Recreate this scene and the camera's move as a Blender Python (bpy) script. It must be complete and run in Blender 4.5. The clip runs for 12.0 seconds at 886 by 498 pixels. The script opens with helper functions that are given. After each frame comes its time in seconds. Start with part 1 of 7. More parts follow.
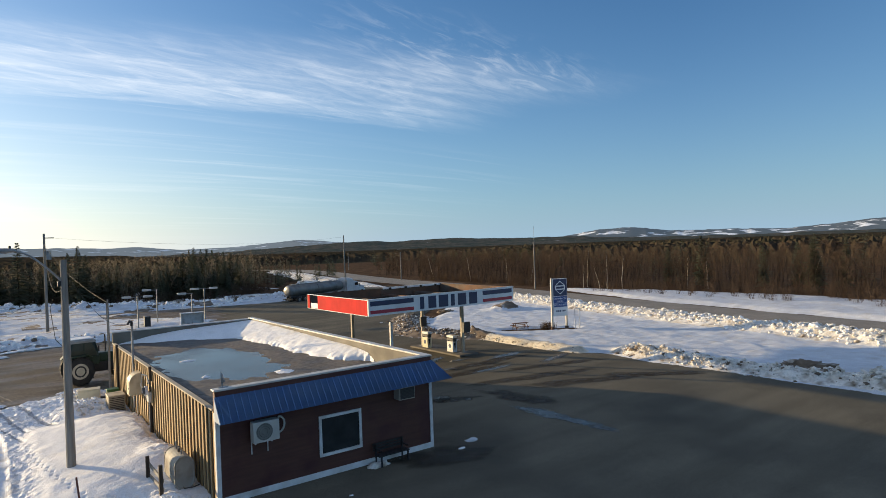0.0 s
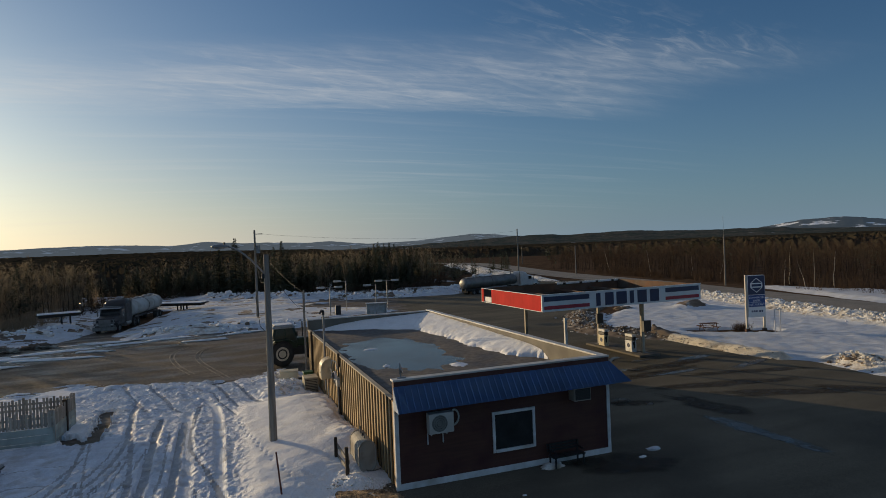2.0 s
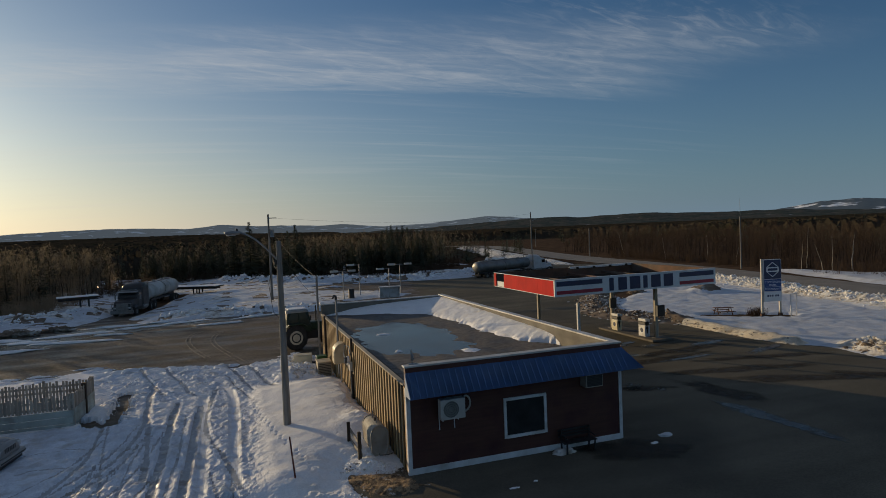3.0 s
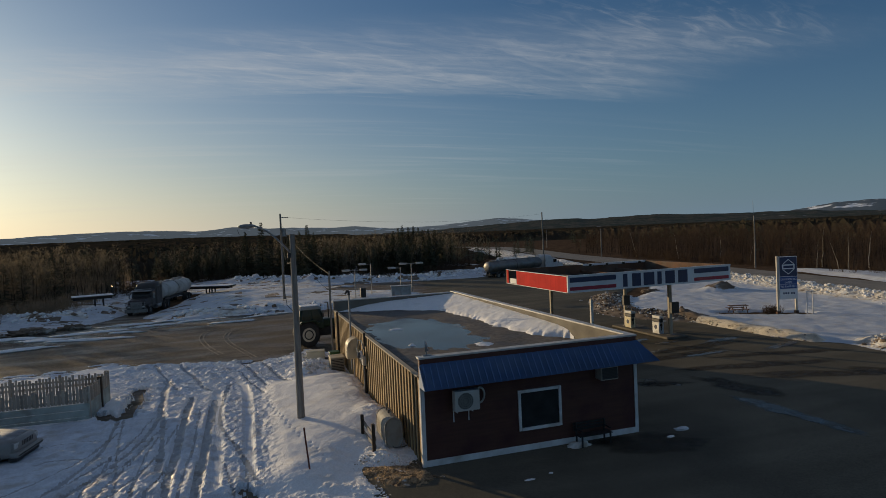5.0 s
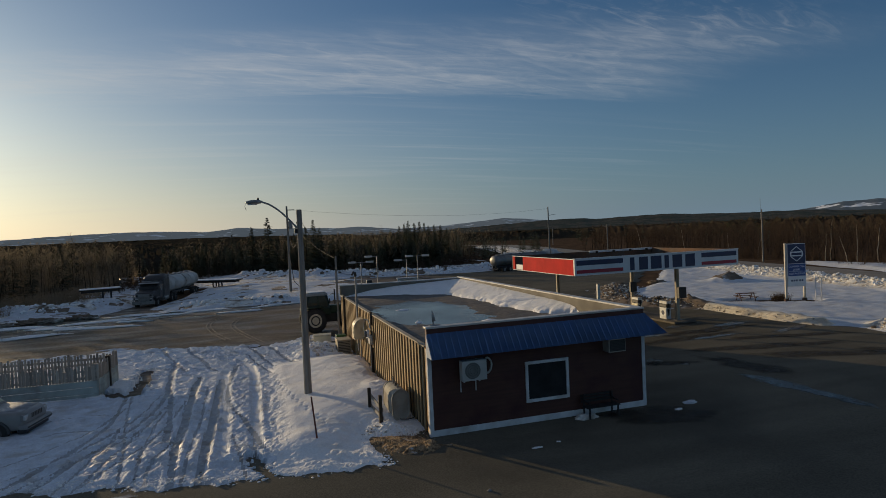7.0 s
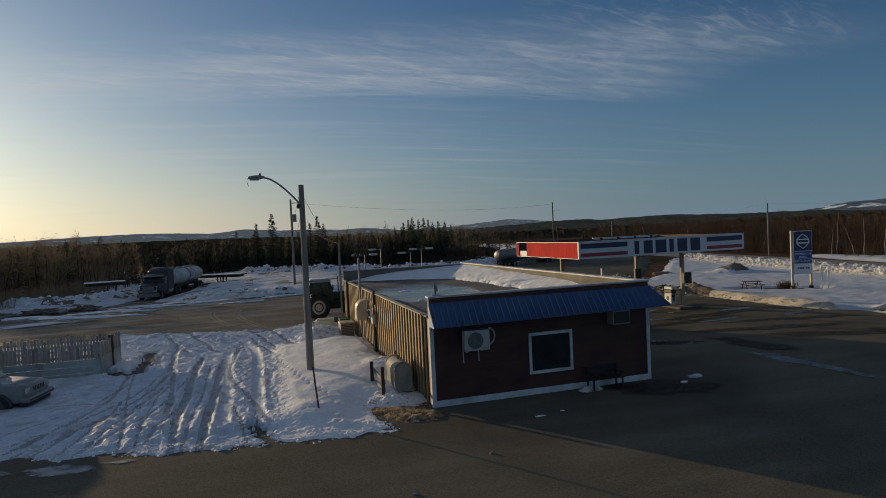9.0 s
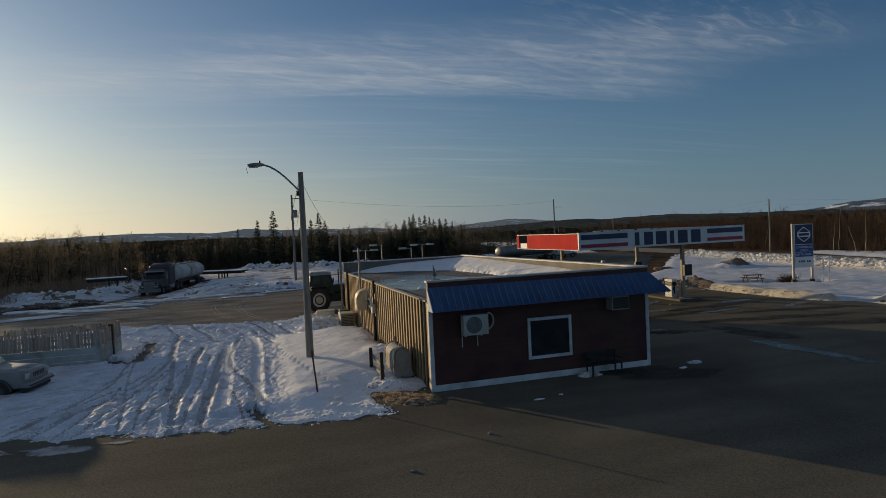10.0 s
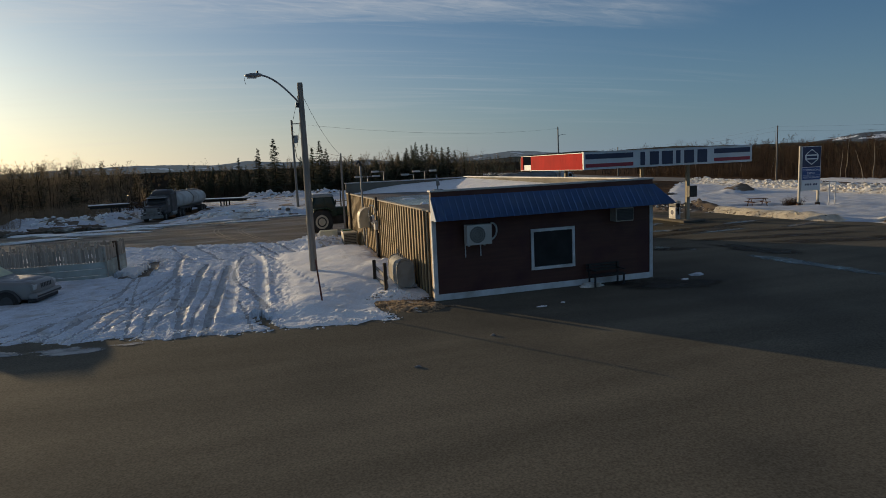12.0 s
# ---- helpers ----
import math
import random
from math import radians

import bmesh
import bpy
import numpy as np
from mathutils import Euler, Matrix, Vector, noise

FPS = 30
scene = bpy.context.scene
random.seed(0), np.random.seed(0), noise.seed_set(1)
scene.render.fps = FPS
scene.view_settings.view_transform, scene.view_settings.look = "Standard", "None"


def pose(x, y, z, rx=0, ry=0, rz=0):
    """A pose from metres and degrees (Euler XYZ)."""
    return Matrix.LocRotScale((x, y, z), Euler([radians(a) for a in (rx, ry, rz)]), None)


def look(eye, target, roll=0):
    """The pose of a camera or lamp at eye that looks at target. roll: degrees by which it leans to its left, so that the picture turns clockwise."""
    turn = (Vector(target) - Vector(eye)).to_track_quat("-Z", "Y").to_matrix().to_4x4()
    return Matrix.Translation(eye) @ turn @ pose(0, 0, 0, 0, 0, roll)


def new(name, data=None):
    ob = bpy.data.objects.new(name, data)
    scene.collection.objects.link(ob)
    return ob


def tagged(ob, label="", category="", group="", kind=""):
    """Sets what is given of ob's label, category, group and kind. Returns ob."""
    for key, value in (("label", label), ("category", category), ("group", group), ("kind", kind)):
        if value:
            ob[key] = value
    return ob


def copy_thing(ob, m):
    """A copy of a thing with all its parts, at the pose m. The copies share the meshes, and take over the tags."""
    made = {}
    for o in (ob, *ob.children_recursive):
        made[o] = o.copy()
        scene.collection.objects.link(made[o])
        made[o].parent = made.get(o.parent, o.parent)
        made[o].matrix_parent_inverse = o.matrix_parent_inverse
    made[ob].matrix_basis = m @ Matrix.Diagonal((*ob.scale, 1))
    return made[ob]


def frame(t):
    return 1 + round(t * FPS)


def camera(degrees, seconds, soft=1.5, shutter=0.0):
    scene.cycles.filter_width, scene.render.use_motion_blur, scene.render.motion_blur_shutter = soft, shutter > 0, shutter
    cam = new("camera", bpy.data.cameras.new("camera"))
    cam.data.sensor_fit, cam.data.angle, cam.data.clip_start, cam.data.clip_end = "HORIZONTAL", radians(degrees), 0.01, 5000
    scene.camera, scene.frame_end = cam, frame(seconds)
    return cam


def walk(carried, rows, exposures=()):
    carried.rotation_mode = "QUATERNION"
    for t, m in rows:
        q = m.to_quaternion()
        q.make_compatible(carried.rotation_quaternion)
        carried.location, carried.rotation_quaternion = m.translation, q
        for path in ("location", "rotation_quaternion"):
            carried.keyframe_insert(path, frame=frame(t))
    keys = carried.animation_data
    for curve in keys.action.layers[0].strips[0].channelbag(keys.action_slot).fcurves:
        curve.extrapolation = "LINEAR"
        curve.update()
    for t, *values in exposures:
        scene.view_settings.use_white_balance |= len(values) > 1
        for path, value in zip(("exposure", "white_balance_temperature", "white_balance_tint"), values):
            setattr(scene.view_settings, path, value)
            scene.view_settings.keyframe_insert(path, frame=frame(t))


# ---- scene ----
cam = camera(71.8, 12.0, 0.6)
PATH = [
    (0, (-5.29, -18.944, 7.587), (-4.1, -17.336, 7.575), -2.1),
    (0.5, (-5.313, -18.841, 7.597), (-4.121, -17.235, 7.588), -2.3),
    (1, (-5.341, -18.749, 7.629), (-4.251, -17.072, 7.629), -2.4),
    (1.5, (-5.171, -18.62, 7.665), (-4.381, -16.783, 7.681), -2.4),
    (2, (-5.051, -18.549, 7.648), (-4.356, -16.674, 7.636), -2.3),
    (2.5, (-4.965, -18.538, 7.75), (-4.298, -16.654, 7.68), -2.4),
    (3, (-4.965, -18.528, 7.777), (-4.314, -16.639, 7.71), -2.4),
    (5, (-5.069, -18.439, 7.433), (-4.45, -16.538, 7.374), -2.5),
    (5.5, (-5.09, -18.454, 7.199), (-4.477, -16.551, 7.14), -2.5),
    (6, (-5.108, -18.45, 6.967), (-4.499, -16.546, 6.908), -2.6),
    (6.5, (-5.129, -18.456, 6.718), (-4.524, -16.55, 6.661), -2.6),
    (7, (-5.149, -18.429, 6.467), (-4.548, -16.523, 6.41), -2.6),
    (9, (-5.09, -18.327, 5.449), (-4.503, -16.416, 5.397), -2.7),
    (9.5, (-5.083, -18.341, 5.208), (-4.497, -16.43, 5.155), -2.7),
    (10, (-5.032, -18.358, 4.971), (-4.45, -16.445, 4.918), -2.7),
    (10.5, (-5.02, -18.347, 4.746), (-4.439, -16.434, 4.695), -2.7),
    (11, (-5.039, -18.327, 4.552), (-4.46, -16.413, 4.5), -2.7),
    (11.5, (-5.051, -18.282, 4.357), (-4.482, -16.374, 4.17), -2.7),
    (12, (-5.072, -18.265, 4.245), (-4.512, -16.364, 3.974), -2.7),
]
walk(cam, [(t, look(eye, target, roll)) for t, eye, target, roll in PATH],
     [(0, 0.83), (0.6, 0.58), (1.0, 0.28), (1.5, 0.10), (2.0, -0.27), (2.6, -0.45), (11, -0.48), (12, -0.28)])

# ---- sky, sun ----
SUN_AZ = math.atan2(-0.53, 0.848)          # sun stands ahead and to the left, low
SUN_EL = radians(8.0)
world = bpy.data.worlds.new("sky")
scene.world = world
world.use_nodes = True
wn, wl = world.node_tree.nodes, world.node_tree.links
wn.clear()


def wnode(kind, **kw):
    n = wn.new(kind)
    for k, v in kw.items():
        n.inputs[k].default_value = v
    return n


def wmath(op, a, b=None, clamp=False):
    n = wn.new("ShaderNodeMath")
    n.operation, n.use_clamp = op, clamp
    for i, v in enumerate((a, b)):
        if v is None:
            continue
        if isinstance(v, (int, float)):
            n.inputs[i].default_value = v
        else:
            wl.new(v, n.inputs[i])
    return n.outputs[0]


sky = wn.new("ShaderNodeTexSky")
sky.sky_type, sky.sun_disc = "NISHITA", False
sky.sun_elevation, sky.sun_rotation = SUN_EL, SUN_AZ
sky.air_density, sky.dust_density, sky.ozone_density, sky.altitude = 1.0, 0.95, 3.2, 200
co = wn.new("ShaderNodeTexCoord")
sep = wn.new("ShaderNodeSeparateXYZ")
wl.new(co.outputs["Generated"], sep.inputs[0])
up = wmath("MAXIMUM", sep.outputs[2], 0.0)
den = wmath("ADD", up, 0.10)
px, py = wmath("DIVIDE", sep.outputs[0], den), wmath("DIVIDE", sep.outputs[1], den)
comb = wn.new("ShaderNodeCombineXYZ")
wl.new(px, comb.inputs[0]), wl.new(py, comb.inputs[1])
# thin streaks of high cloud, drawn out across the view
def streaks(turn, sx, sy, scale, rough, warp):
    r_ = wn.new("ShaderNodeMapping")
    r_.inputs["Rotation"].default_value = (0, 0, radians(turn))
    wl.new(comb.outputs[0], r_.inputs[0])
    m_ = wn.new("ShaderNodeMapping")
    m_.inputs["Scale"].default_value = (sx, sy, 1)
    wl.new(r_.outputs[0], m_.inputs[0])
    n_ = wnode("ShaderNodeTexNoise", Scale=scale, Detail=12.0, Roughness=rough, Distortion=warp)
    wl.new(m_.outputs[0], n_.inputs["Vector"])
    return n_.outputs["Fac"]


def ramp(v, a, b):
    n_ = wn.new("ShaderNodeMapRange")
    n_.interpolation_type = "SMOOTHSTEP"
    n_.inputs["From Min"].default_value, n_.inputs["From Max"].default_value = a, b
    wl.new(v, n_.inputs["Value"])
    return n_.outputs[0]


def times(*vs):
    out = vs[0]
    for v in vs[1:]:
        out = wmath("MULTIPLY", out, v)
    return out


fine, fibre = streaks(4, 0.55, 3.4, 2.3, 0.66, 0.5), streaks(-14, 1.0, 3.2, 4.2, 0.62, 0.9)
broad = streaks(0, 0.5, 0.9, 1.1, 0.5, 0.0)
lower = wmath("SUBTRACT", 1.0, ramp(wmath("ADD", wmath("ADD", py, wmath("MULTIPLY", px, 0.12)), wmath("MULTIPLY", wmath("SUBTRACT", fine, 0.5), 0.9)), 2.88, 3.14))
rim = wmath("ADD", wmath("SUBTRACT", py, 2.36), wmath("MULTIPLY", px, 0.33))
upper = ramp(wmath("ADD", rim, wmath("MULTIPLY", wmath("SUBTRACT", broad, 0.5), 0.7)), -0.18, 0.34)
fade_r = wmath("SUBTRACT", 1.0, ramp(wmath("ADD", px, wmath("MULTIPLY", wmath("SUBTRACT", broad, 0.5), 1.6)), 1.3, 2.5))
body = times(lower, upper, fade_r, wmath("ADD", wmath("MULTIPLY", ramp(broad, 0.30, 0.62), 0.5), 0.5))
thread = wmath("ADD", wmath("MULTIPLY", ramp(fine, 0.36, 0.74), 0.6), wmath("MULTIPLY", ramp(fibre, 0.40, 0.76), 0.4))
bars = times(ramp(streaks(3, 0.22, 2.6, 1.9, 0.60, 0.5), 0.48, 0.80), ramp(py, 2.9, 3.5), wmath("SUBTRACT", 1.0, ramp(py, 6.5, 9.5)), wmath("SUBTRACT", 1.0, ramp(px, 1.8, 5.0)), 0.23)
wisp = times(ramp(fibre, 0.46, 0.72), ramp(py, 1.55, 1.85), wmath("SUBTRACT", 1.0, ramp(py, 1.9, 2.1)), ramp(px, 0.7, 1.3), wmath("SUBTRACT", 1.0, ramp(px, 1.9, 2.4)), 0.14)
# thin cloud carried on unseen overhead and behind, added to brighten the shade
fill_veil = times(ramp(sep.outputs[2], 0.40, 0.66), wmath("ADD", wmath("MULTIPLY", ramp(broad, 0.3, 0.7), 0.10), 0.10))
cloud = wmath("ADD", wmath("ADD", times(body, wmath("ADD", wmath("MULTIPLY", thread, 0.50), 0.13)), bars), wmath("ADD", wisp, fill_veil), True)
mixc = wn.new("ShaderNodeMix")
mixc.data_type = "RGBA"
wl.new(cloud, mixc.inputs["Factor"])
tint = wn.new("ShaderNodeMix")
tint.data_type, tint.blend_type = "RGBA", "MULTIPLY"
tint.inputs["Factor"].default_value = 1.0
sunward = wn.new("ShaderNodeVectorMath")
sunward.operation = "DOT_PRODUCT"
wl.new(co.outputs["Generated"], sunward.inputs[0])
sunward.inputs[1].default_value = (math.sin(SUN_AZ), math.cos(SUN_AZ), 0.0)
side = wn.new("ShaderNodeMix")
side.data_type = "RGBA"
wl.new(wmath("ABSOLUTE", sunward.outputs["Value"]), side.inputs["Factor"])
side.inputs["A"].default_value = (0.50, 0.76, 0.96, 1)
side.inputs["B"].default_value = (0.79, 0.935, 1.035, 1)
wl.new(side.outputs["Result"], tint.inputs["B"])
wl.new(sky.outputs[0], tint.inputs["A"])
wl.new(tint.outputs["Result"], mixc.inputs["A"])
mixc.inputs["B"].default_value = (7.0, 7.0, 7.0, 1)
# pale haze along the horizon, warm towards the sun
dot = wn.new("ShaderNodeVectorMath")
dot.operation = "DOT_PRODUCT"
wl.new(co.outputs["Generated"], dot.inputs[0])
dot.inputs[1].default_value = (math.sin(SUN_AZ), math.cos(SUN_AZ), 0.06)
glow = wmath("POWER", wmath("MAXIMUM", dot.outputs["Value"], 0.0), 4.0)
hzc = wn.new("ShaderNodeMix")
hzc.data_type = "RGBA"
wl.new(glow, hzc.inputs["Factor"])
hzc.inputs["A"].default_value = (2.1, 3.1, 4.1, 1)
hzc.inputs["B"].default_value = (12.0, 10.1, 7.5, 1)
hzm = wn.new("ShaderNodeMix")
hzm.data_type = "RGBA"
wl.new(wmath("MULTIPLY", wmath("POWER", 2.718, wmath("MULTIPLY", up, -7.5)), 0.85), hzm.inputs["Factor"])
wl.new(mixc.outputs["Result"], hzm.inputs["A"])
wl.new(hzc.outputs["Result"], hzm.inputs["B"])
bg = wn.new("ShaderNodeBackground")
bg.inputs["Strength"].default_value = 0.107
wl.new(hzm.outputs["Result"], bg.inputs["Color"])
wo = wn.new("ShaderNodeOutputWorld")
wl.new(bg.outputs[0], wo.inputs["Surface"])

lamp = bpy.data.lights.new("sun", "SUN")
lamp.energy, lamp.angle, lamp.color = 4.4, radians(0.6), (1.0, 0.755, 0.44)
sun = new("sun", lamp)
sdir = Vector((math.sin(SUN_AZ) * math.cos(SUN_EL), math.cos(SUN_AZ) * math.cos(SUN_EL), math.sin(SUN_EL)))
sun.matrix_world = look(sdir * 60 + Vector((0, 0, 20)), (0, 0, 20))


# ---- materials ----
def surf(name, c1, c2=None, scale=3.0, rough=0.8, rough2=None, bump=0.0, bscale=30.0, metal=0.0, lo=0.35, hi=0.65,
         stretch=(1, 1, 1), grime=None, gscale=0.6, vary=0.0, spec=0.5, dist=0.02, glo=0.48, ghi=0.72, speck=0.0, sscale=25.0, thin=0.0, glow=None):
    """Two-tone surface: broad mottling, optional large grime, fine relief, optional change from piece to piece."""
    m = bpy.data.materials.new(name)
    m.use_nodes = True
    nt = m.node_tree
    b = nt.nodes["Principled BSDF"]
    b.inputs["Metallic"].default_value = metal
    b.inputs["Roughness"].default_value = rough
    b.inputs["Specular IOR Level"].default_value = spec
    tc = nt.nodes.new("ShaderNodeTexCoord")
    mpn = nt.nodes.new("ShaderNodeMapping")
    mpn.inputs["Scale"].default_value = stretch
    nt.links.new(tc.outputs["Object"], mpn.inputs[0])
    nz = nt.nodes.new("ShaderNodeTexNoise")
    nz.inputs["Scale"].default_value, nz.inputs["Detail"].default_value = scale, 6
    nt.links.new(mpn.outputs[0], nz.inputs["Vector"])
    mr = nt.nodes.new("ShaderNodeMapRange")
    mr.inputs["From Min"].default_value, mr.inputs["From Max"].default_value = lo, hi
    nt.links.new(nz.outputs["Fac"], mr.inputs["Value"])
    mx = nt.nodes.new("ShaderNodeMix")
    mx.data_type = "RGBA"
    mx.inputs["A"].default_value = (*c1, 1)
    mx.inputs["B"].default_value = (*(c2 or [v * 0.8 for v in c1]), 1)
    nt.links.new(mr.outputs[0], mx.inputs["Factor"])
    col = mx.outputs["Result"]
    if grime:
        gz = nt.nodes.new("ShaderNodeTexNoise")
        gz.inputs["Scale"].default_value, gz.inputs["Detail"].default_value = gscale, 8
        nt.links.new(tc.outputs["Object"], gz.inputs["Vector"])
        gr = nt.nodes.new("ShaderNodeMapRange")
        gr.inputs["From Min"].default_value, gr.inputs["From Max"].default_value = glo, ghi
        nt.links.new(gz.outputs["Fac"], gr.inputs["Value"])
        gx = nt.nodes.new("ShaderNodeMix")
        gx.data_type = "RGBA"
        gx.inputs["B"].default_value = (*grime, 1)
        nt.links.new(gr.outputs[0], gx.inputs["Factor"])
        nt.links.new(col, gx.inputs["A"])
        col = gx.outputs["Result"]
    if speck:
        sz = nt.nodes.new("ShaderNodeTexNoise")
        sz.inputs["Scale"].default_value, sz.inputs["Detail"].default_value = sscale, 3
        nt.links.new(tc.outputs["Object"], sz.inputs["Vector"])
        sr = nt.nodes.new("ShaderNodeMapRange")
        sr.inputs["From Min"].default_value, sr.inputs["From Max"].default_value = 0.3, 0.7
        sr.inputs["To Min"].default_value, sr.inputs["To Max"].default_value = 1 - speck, 1 + speck
        nt.links.new(sz.outputs["Fac"], sr.inputs["Value"])
        sh = nt.nodes.new("ShaderNodeHueSaturation")
        nt.links.new(sr.outputs[0], sh.inputs["Value"])
        nt.links.new(col, sh.inputs["Color"])
        col = sh.outputs[0]
    if vary:
        oi = nt.nodes.new("ShaderNodeObjectInfo")
        vr = nt.nodes.new("ShaderNodeMapRange")
        vr.inputs["To Min"].default_value, vr.inputs["To Max"].default_value = 1 - vary, 1 + vary
        nt.links.new(oi.outputs["Random"], vr.inputs["Value"])
        hs = nt.nodes.new("ShaderNodeHueSaturation")
        nt.links.new(vr.outputs[0], hs.inputs["Value"])
        nt.links.new(col, hs.inputs["Color"])
        col = hs.outputs[0]
    nt.links.new(col, b.inputs["Base Color"])
    if rough2 is not None:
        rr = nt.nodes.new("ShaderNodeMapRange")
        rr.inputs["From Min"].default_value, rr.inputs["From Max"].default_value = lo, hi
        rr.inputs["To Min"].default_value, rr.inputs["To Max"].default_value = rough, rough2
        nt.links.new(nz.outputs["Fac"], rr.inputs["Value"])
        nt.links.new(rr.outputs[0], b.inputs["Roughness"])
    if glow:                                  # haze over the far hills, put into the emission
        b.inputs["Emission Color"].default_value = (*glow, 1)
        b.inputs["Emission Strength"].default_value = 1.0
    if thin:
        tl = nt.nodes.new("ShaderNodeBsdfTranslucent")
        nt.links.new(col, tl.inputs["Color"])
        ms = nt.nodes.new("ShaderNodeMixShader")
        ms.inputs[0].default_value = thin
        nt.links.new(b.outputs[0], ms.inputs[1])
        nt.links.new(tl.outputs[0], ms.inputs[2])
        nt.links.new(ms.outputs[0], nt.nodes["Material Output"].inputs["Surface"])
    if bump:
        bz = nt.nodes.new("ShaderNodeTexNoise")
        bz.inputs["Scale"].default_value, bz.inputs["Detail"].default_value = bscale, 5
        nt.links.new(mpn.outputs[0], bz.inputs["Vector"])
        bp = nt.nodes.new("ShaderNodeBump")
        bp.inputs["Strength"].default_value, bp.inputs["Distance"].default_value = bump, dist
        nt.links.new(bz.outputs["Fac"], bp.inputs["Height"])
        nt.links.new(bp.outputs[0], b.inputs["Normal"])
    return m


M = {}
M["asphalt"] = surf("asphalt", (0.125, 0.113, 0.087), (0.166, 0.149, 0.113), 0.5, 0.95, 0.85, 0.12, 60, stretch=(0.22, 1.5, 1), grime=(0.090, 0.084, 0.069), gscale=0.16, speck=0.30, sscale=26, spec=0.03)
M["road"] = surf("highway_asphalt", (0.22, 0.195, 0.16), (0.28, 0.248, 0.205), 0.4, 0.8, None, 0.4, 50, speck=0.2, sscale=8, spec=0.3)
M["yard"] = surf("gravel_yard", (0.078, 0.060, 0.041), (0.150, 0.110, 0.074), 0.45, 0.85, 0.45, 0.8, 10, stretch=(0.5, 1.4, 1), grime=(0.045, 0.039, 0.031), gscale=0.30, speck=0.5, sscale=4.5, spec=0.22)
M["soil"] = surf("forest_floor", (0.13, 0.085, 0.055), (0.075, 0.052, 0.036), 0.25, 0.95, None, 0.6, 4, speck=0.3, sscale=1.5, spec=0.0)
M["snow"] = surf("snow", (0.90, 0.89, 0.88), (0.83, 0.83, 0.83), 1.3, 0.80, 0.60, 0.45, 18, grime=(0.66, 0.63, 0.58), gscale=0.8, glo=0.56, ghi=0.8, dist=0.03, speck=0.08, sscale=18)
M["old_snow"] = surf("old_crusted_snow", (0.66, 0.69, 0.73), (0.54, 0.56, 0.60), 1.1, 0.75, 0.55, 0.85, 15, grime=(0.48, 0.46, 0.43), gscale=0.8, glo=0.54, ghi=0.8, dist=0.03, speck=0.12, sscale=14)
# the blue of shade on the yard is put into this base colour
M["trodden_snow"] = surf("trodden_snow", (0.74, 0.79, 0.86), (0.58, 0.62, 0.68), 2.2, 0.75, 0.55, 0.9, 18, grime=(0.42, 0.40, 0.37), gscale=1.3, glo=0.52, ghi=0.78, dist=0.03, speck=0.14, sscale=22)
M["packed_snow"] = surf("packed_slush", (0.42, 0.44, 0.47), (0.31, 0.32, 0.335), 2.6, 0.6, 0.4, 0.5, 20, grime=(0.20, 0.165, 0.12), gscale=1.6, glo=0.54, ghi=0.74, speck=0.15, sscale=20)
M["kerb_snow"] = surf("cream_crusted_snow", (0.74, 0.68, 0.56), (0.60, 0.53, 0.42), 2.2, 0.8, None, 0.9, 12, grime=(0.36, 0.30, 0.22), gscale=2.5, glo=0.58, ghi=0.74, dist=0.05, speck=0.12, sscale=14)
M["dirty_snow"] = surf("ploughed_snow", (0.82, 0.80, 0.75), (0.58, 0.52, 0.43), 1.6, 0.8, None, 0.9, 9, lo=0.42, hi=0.7, grime=(0.25, 0.20, 0.145), gscale=1.5, glo=0.52, ghi=0.70, dist=0.06, speck=0.12, sscale=12)
# the faint glow puts haze of distance into the dark ridge
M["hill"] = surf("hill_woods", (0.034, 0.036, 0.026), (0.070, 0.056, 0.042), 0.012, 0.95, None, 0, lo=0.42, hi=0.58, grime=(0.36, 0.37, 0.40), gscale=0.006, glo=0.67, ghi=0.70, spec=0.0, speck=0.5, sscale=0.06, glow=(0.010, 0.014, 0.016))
M["tops"] = surf("far_tree_tops", (0.078, 0.068, 0.048), (0.100, 0.078, 0.056), 0.02, 0.95, None, 0, lo=0.42, hi=0.6, grime=(0.040, 0.044, 0.028), gscale=0.03, spec=0.0, thin=0.5)


# ---- mesh helpers ----
def obj(name, bm, mats, parent=None, label="", smooth=False):
    me = bpy.data.meshes.new(name)
    bm.to_mesh(me)
    bm.free()
    for m in mats if isinstance(mats, (list, tuple)) else [mats]:
        me.materials.append(m)
    if smooth:
        me.polygons.foreach_set("use_smooth", [True] * len(me.polygons))
    ob = new(name, me)
    ob.parent = parent
    if label:
        ob["label"] = label
    return ob


def part(name, bm, mat, parent, label="", smooth=False):
    return obj(name, bm, mat, parent, label, smooth)


def thing(name, m, label, category, group="", kind=""):
    e = new(name)
    e.matrix_world = m if isinstance(m, Matrix) else pose(*m)
    e.empty_display_size = 0.2
    return tagged(e, label, category, group, kind)


def box(x0, y0, z0, x1, y1, z1, bevel=0.0, bm=None):
    bm = bm or bmesh.new()
    g = bmesh.ops.create_cube(bm, size=1)
    bmesh.ops.transform(bm, matrix=Matrix.LocRotScale(((x0 + x1) / 2, (y0 + y1) / 2, (z0 + z1) / 2), None,
                                                      (abs(x1 - x0), abs(y1 - y0), abs(z1 - z0))), verts=g["verts"])
    if bevel:
        es = list({e for v in g["verts"] for e in v.link_edges})
        bmesh.ops.bevel(bm, geom=es, offset=bevel, segments=2, affect="EDGES", profile=0.5)
    return bm


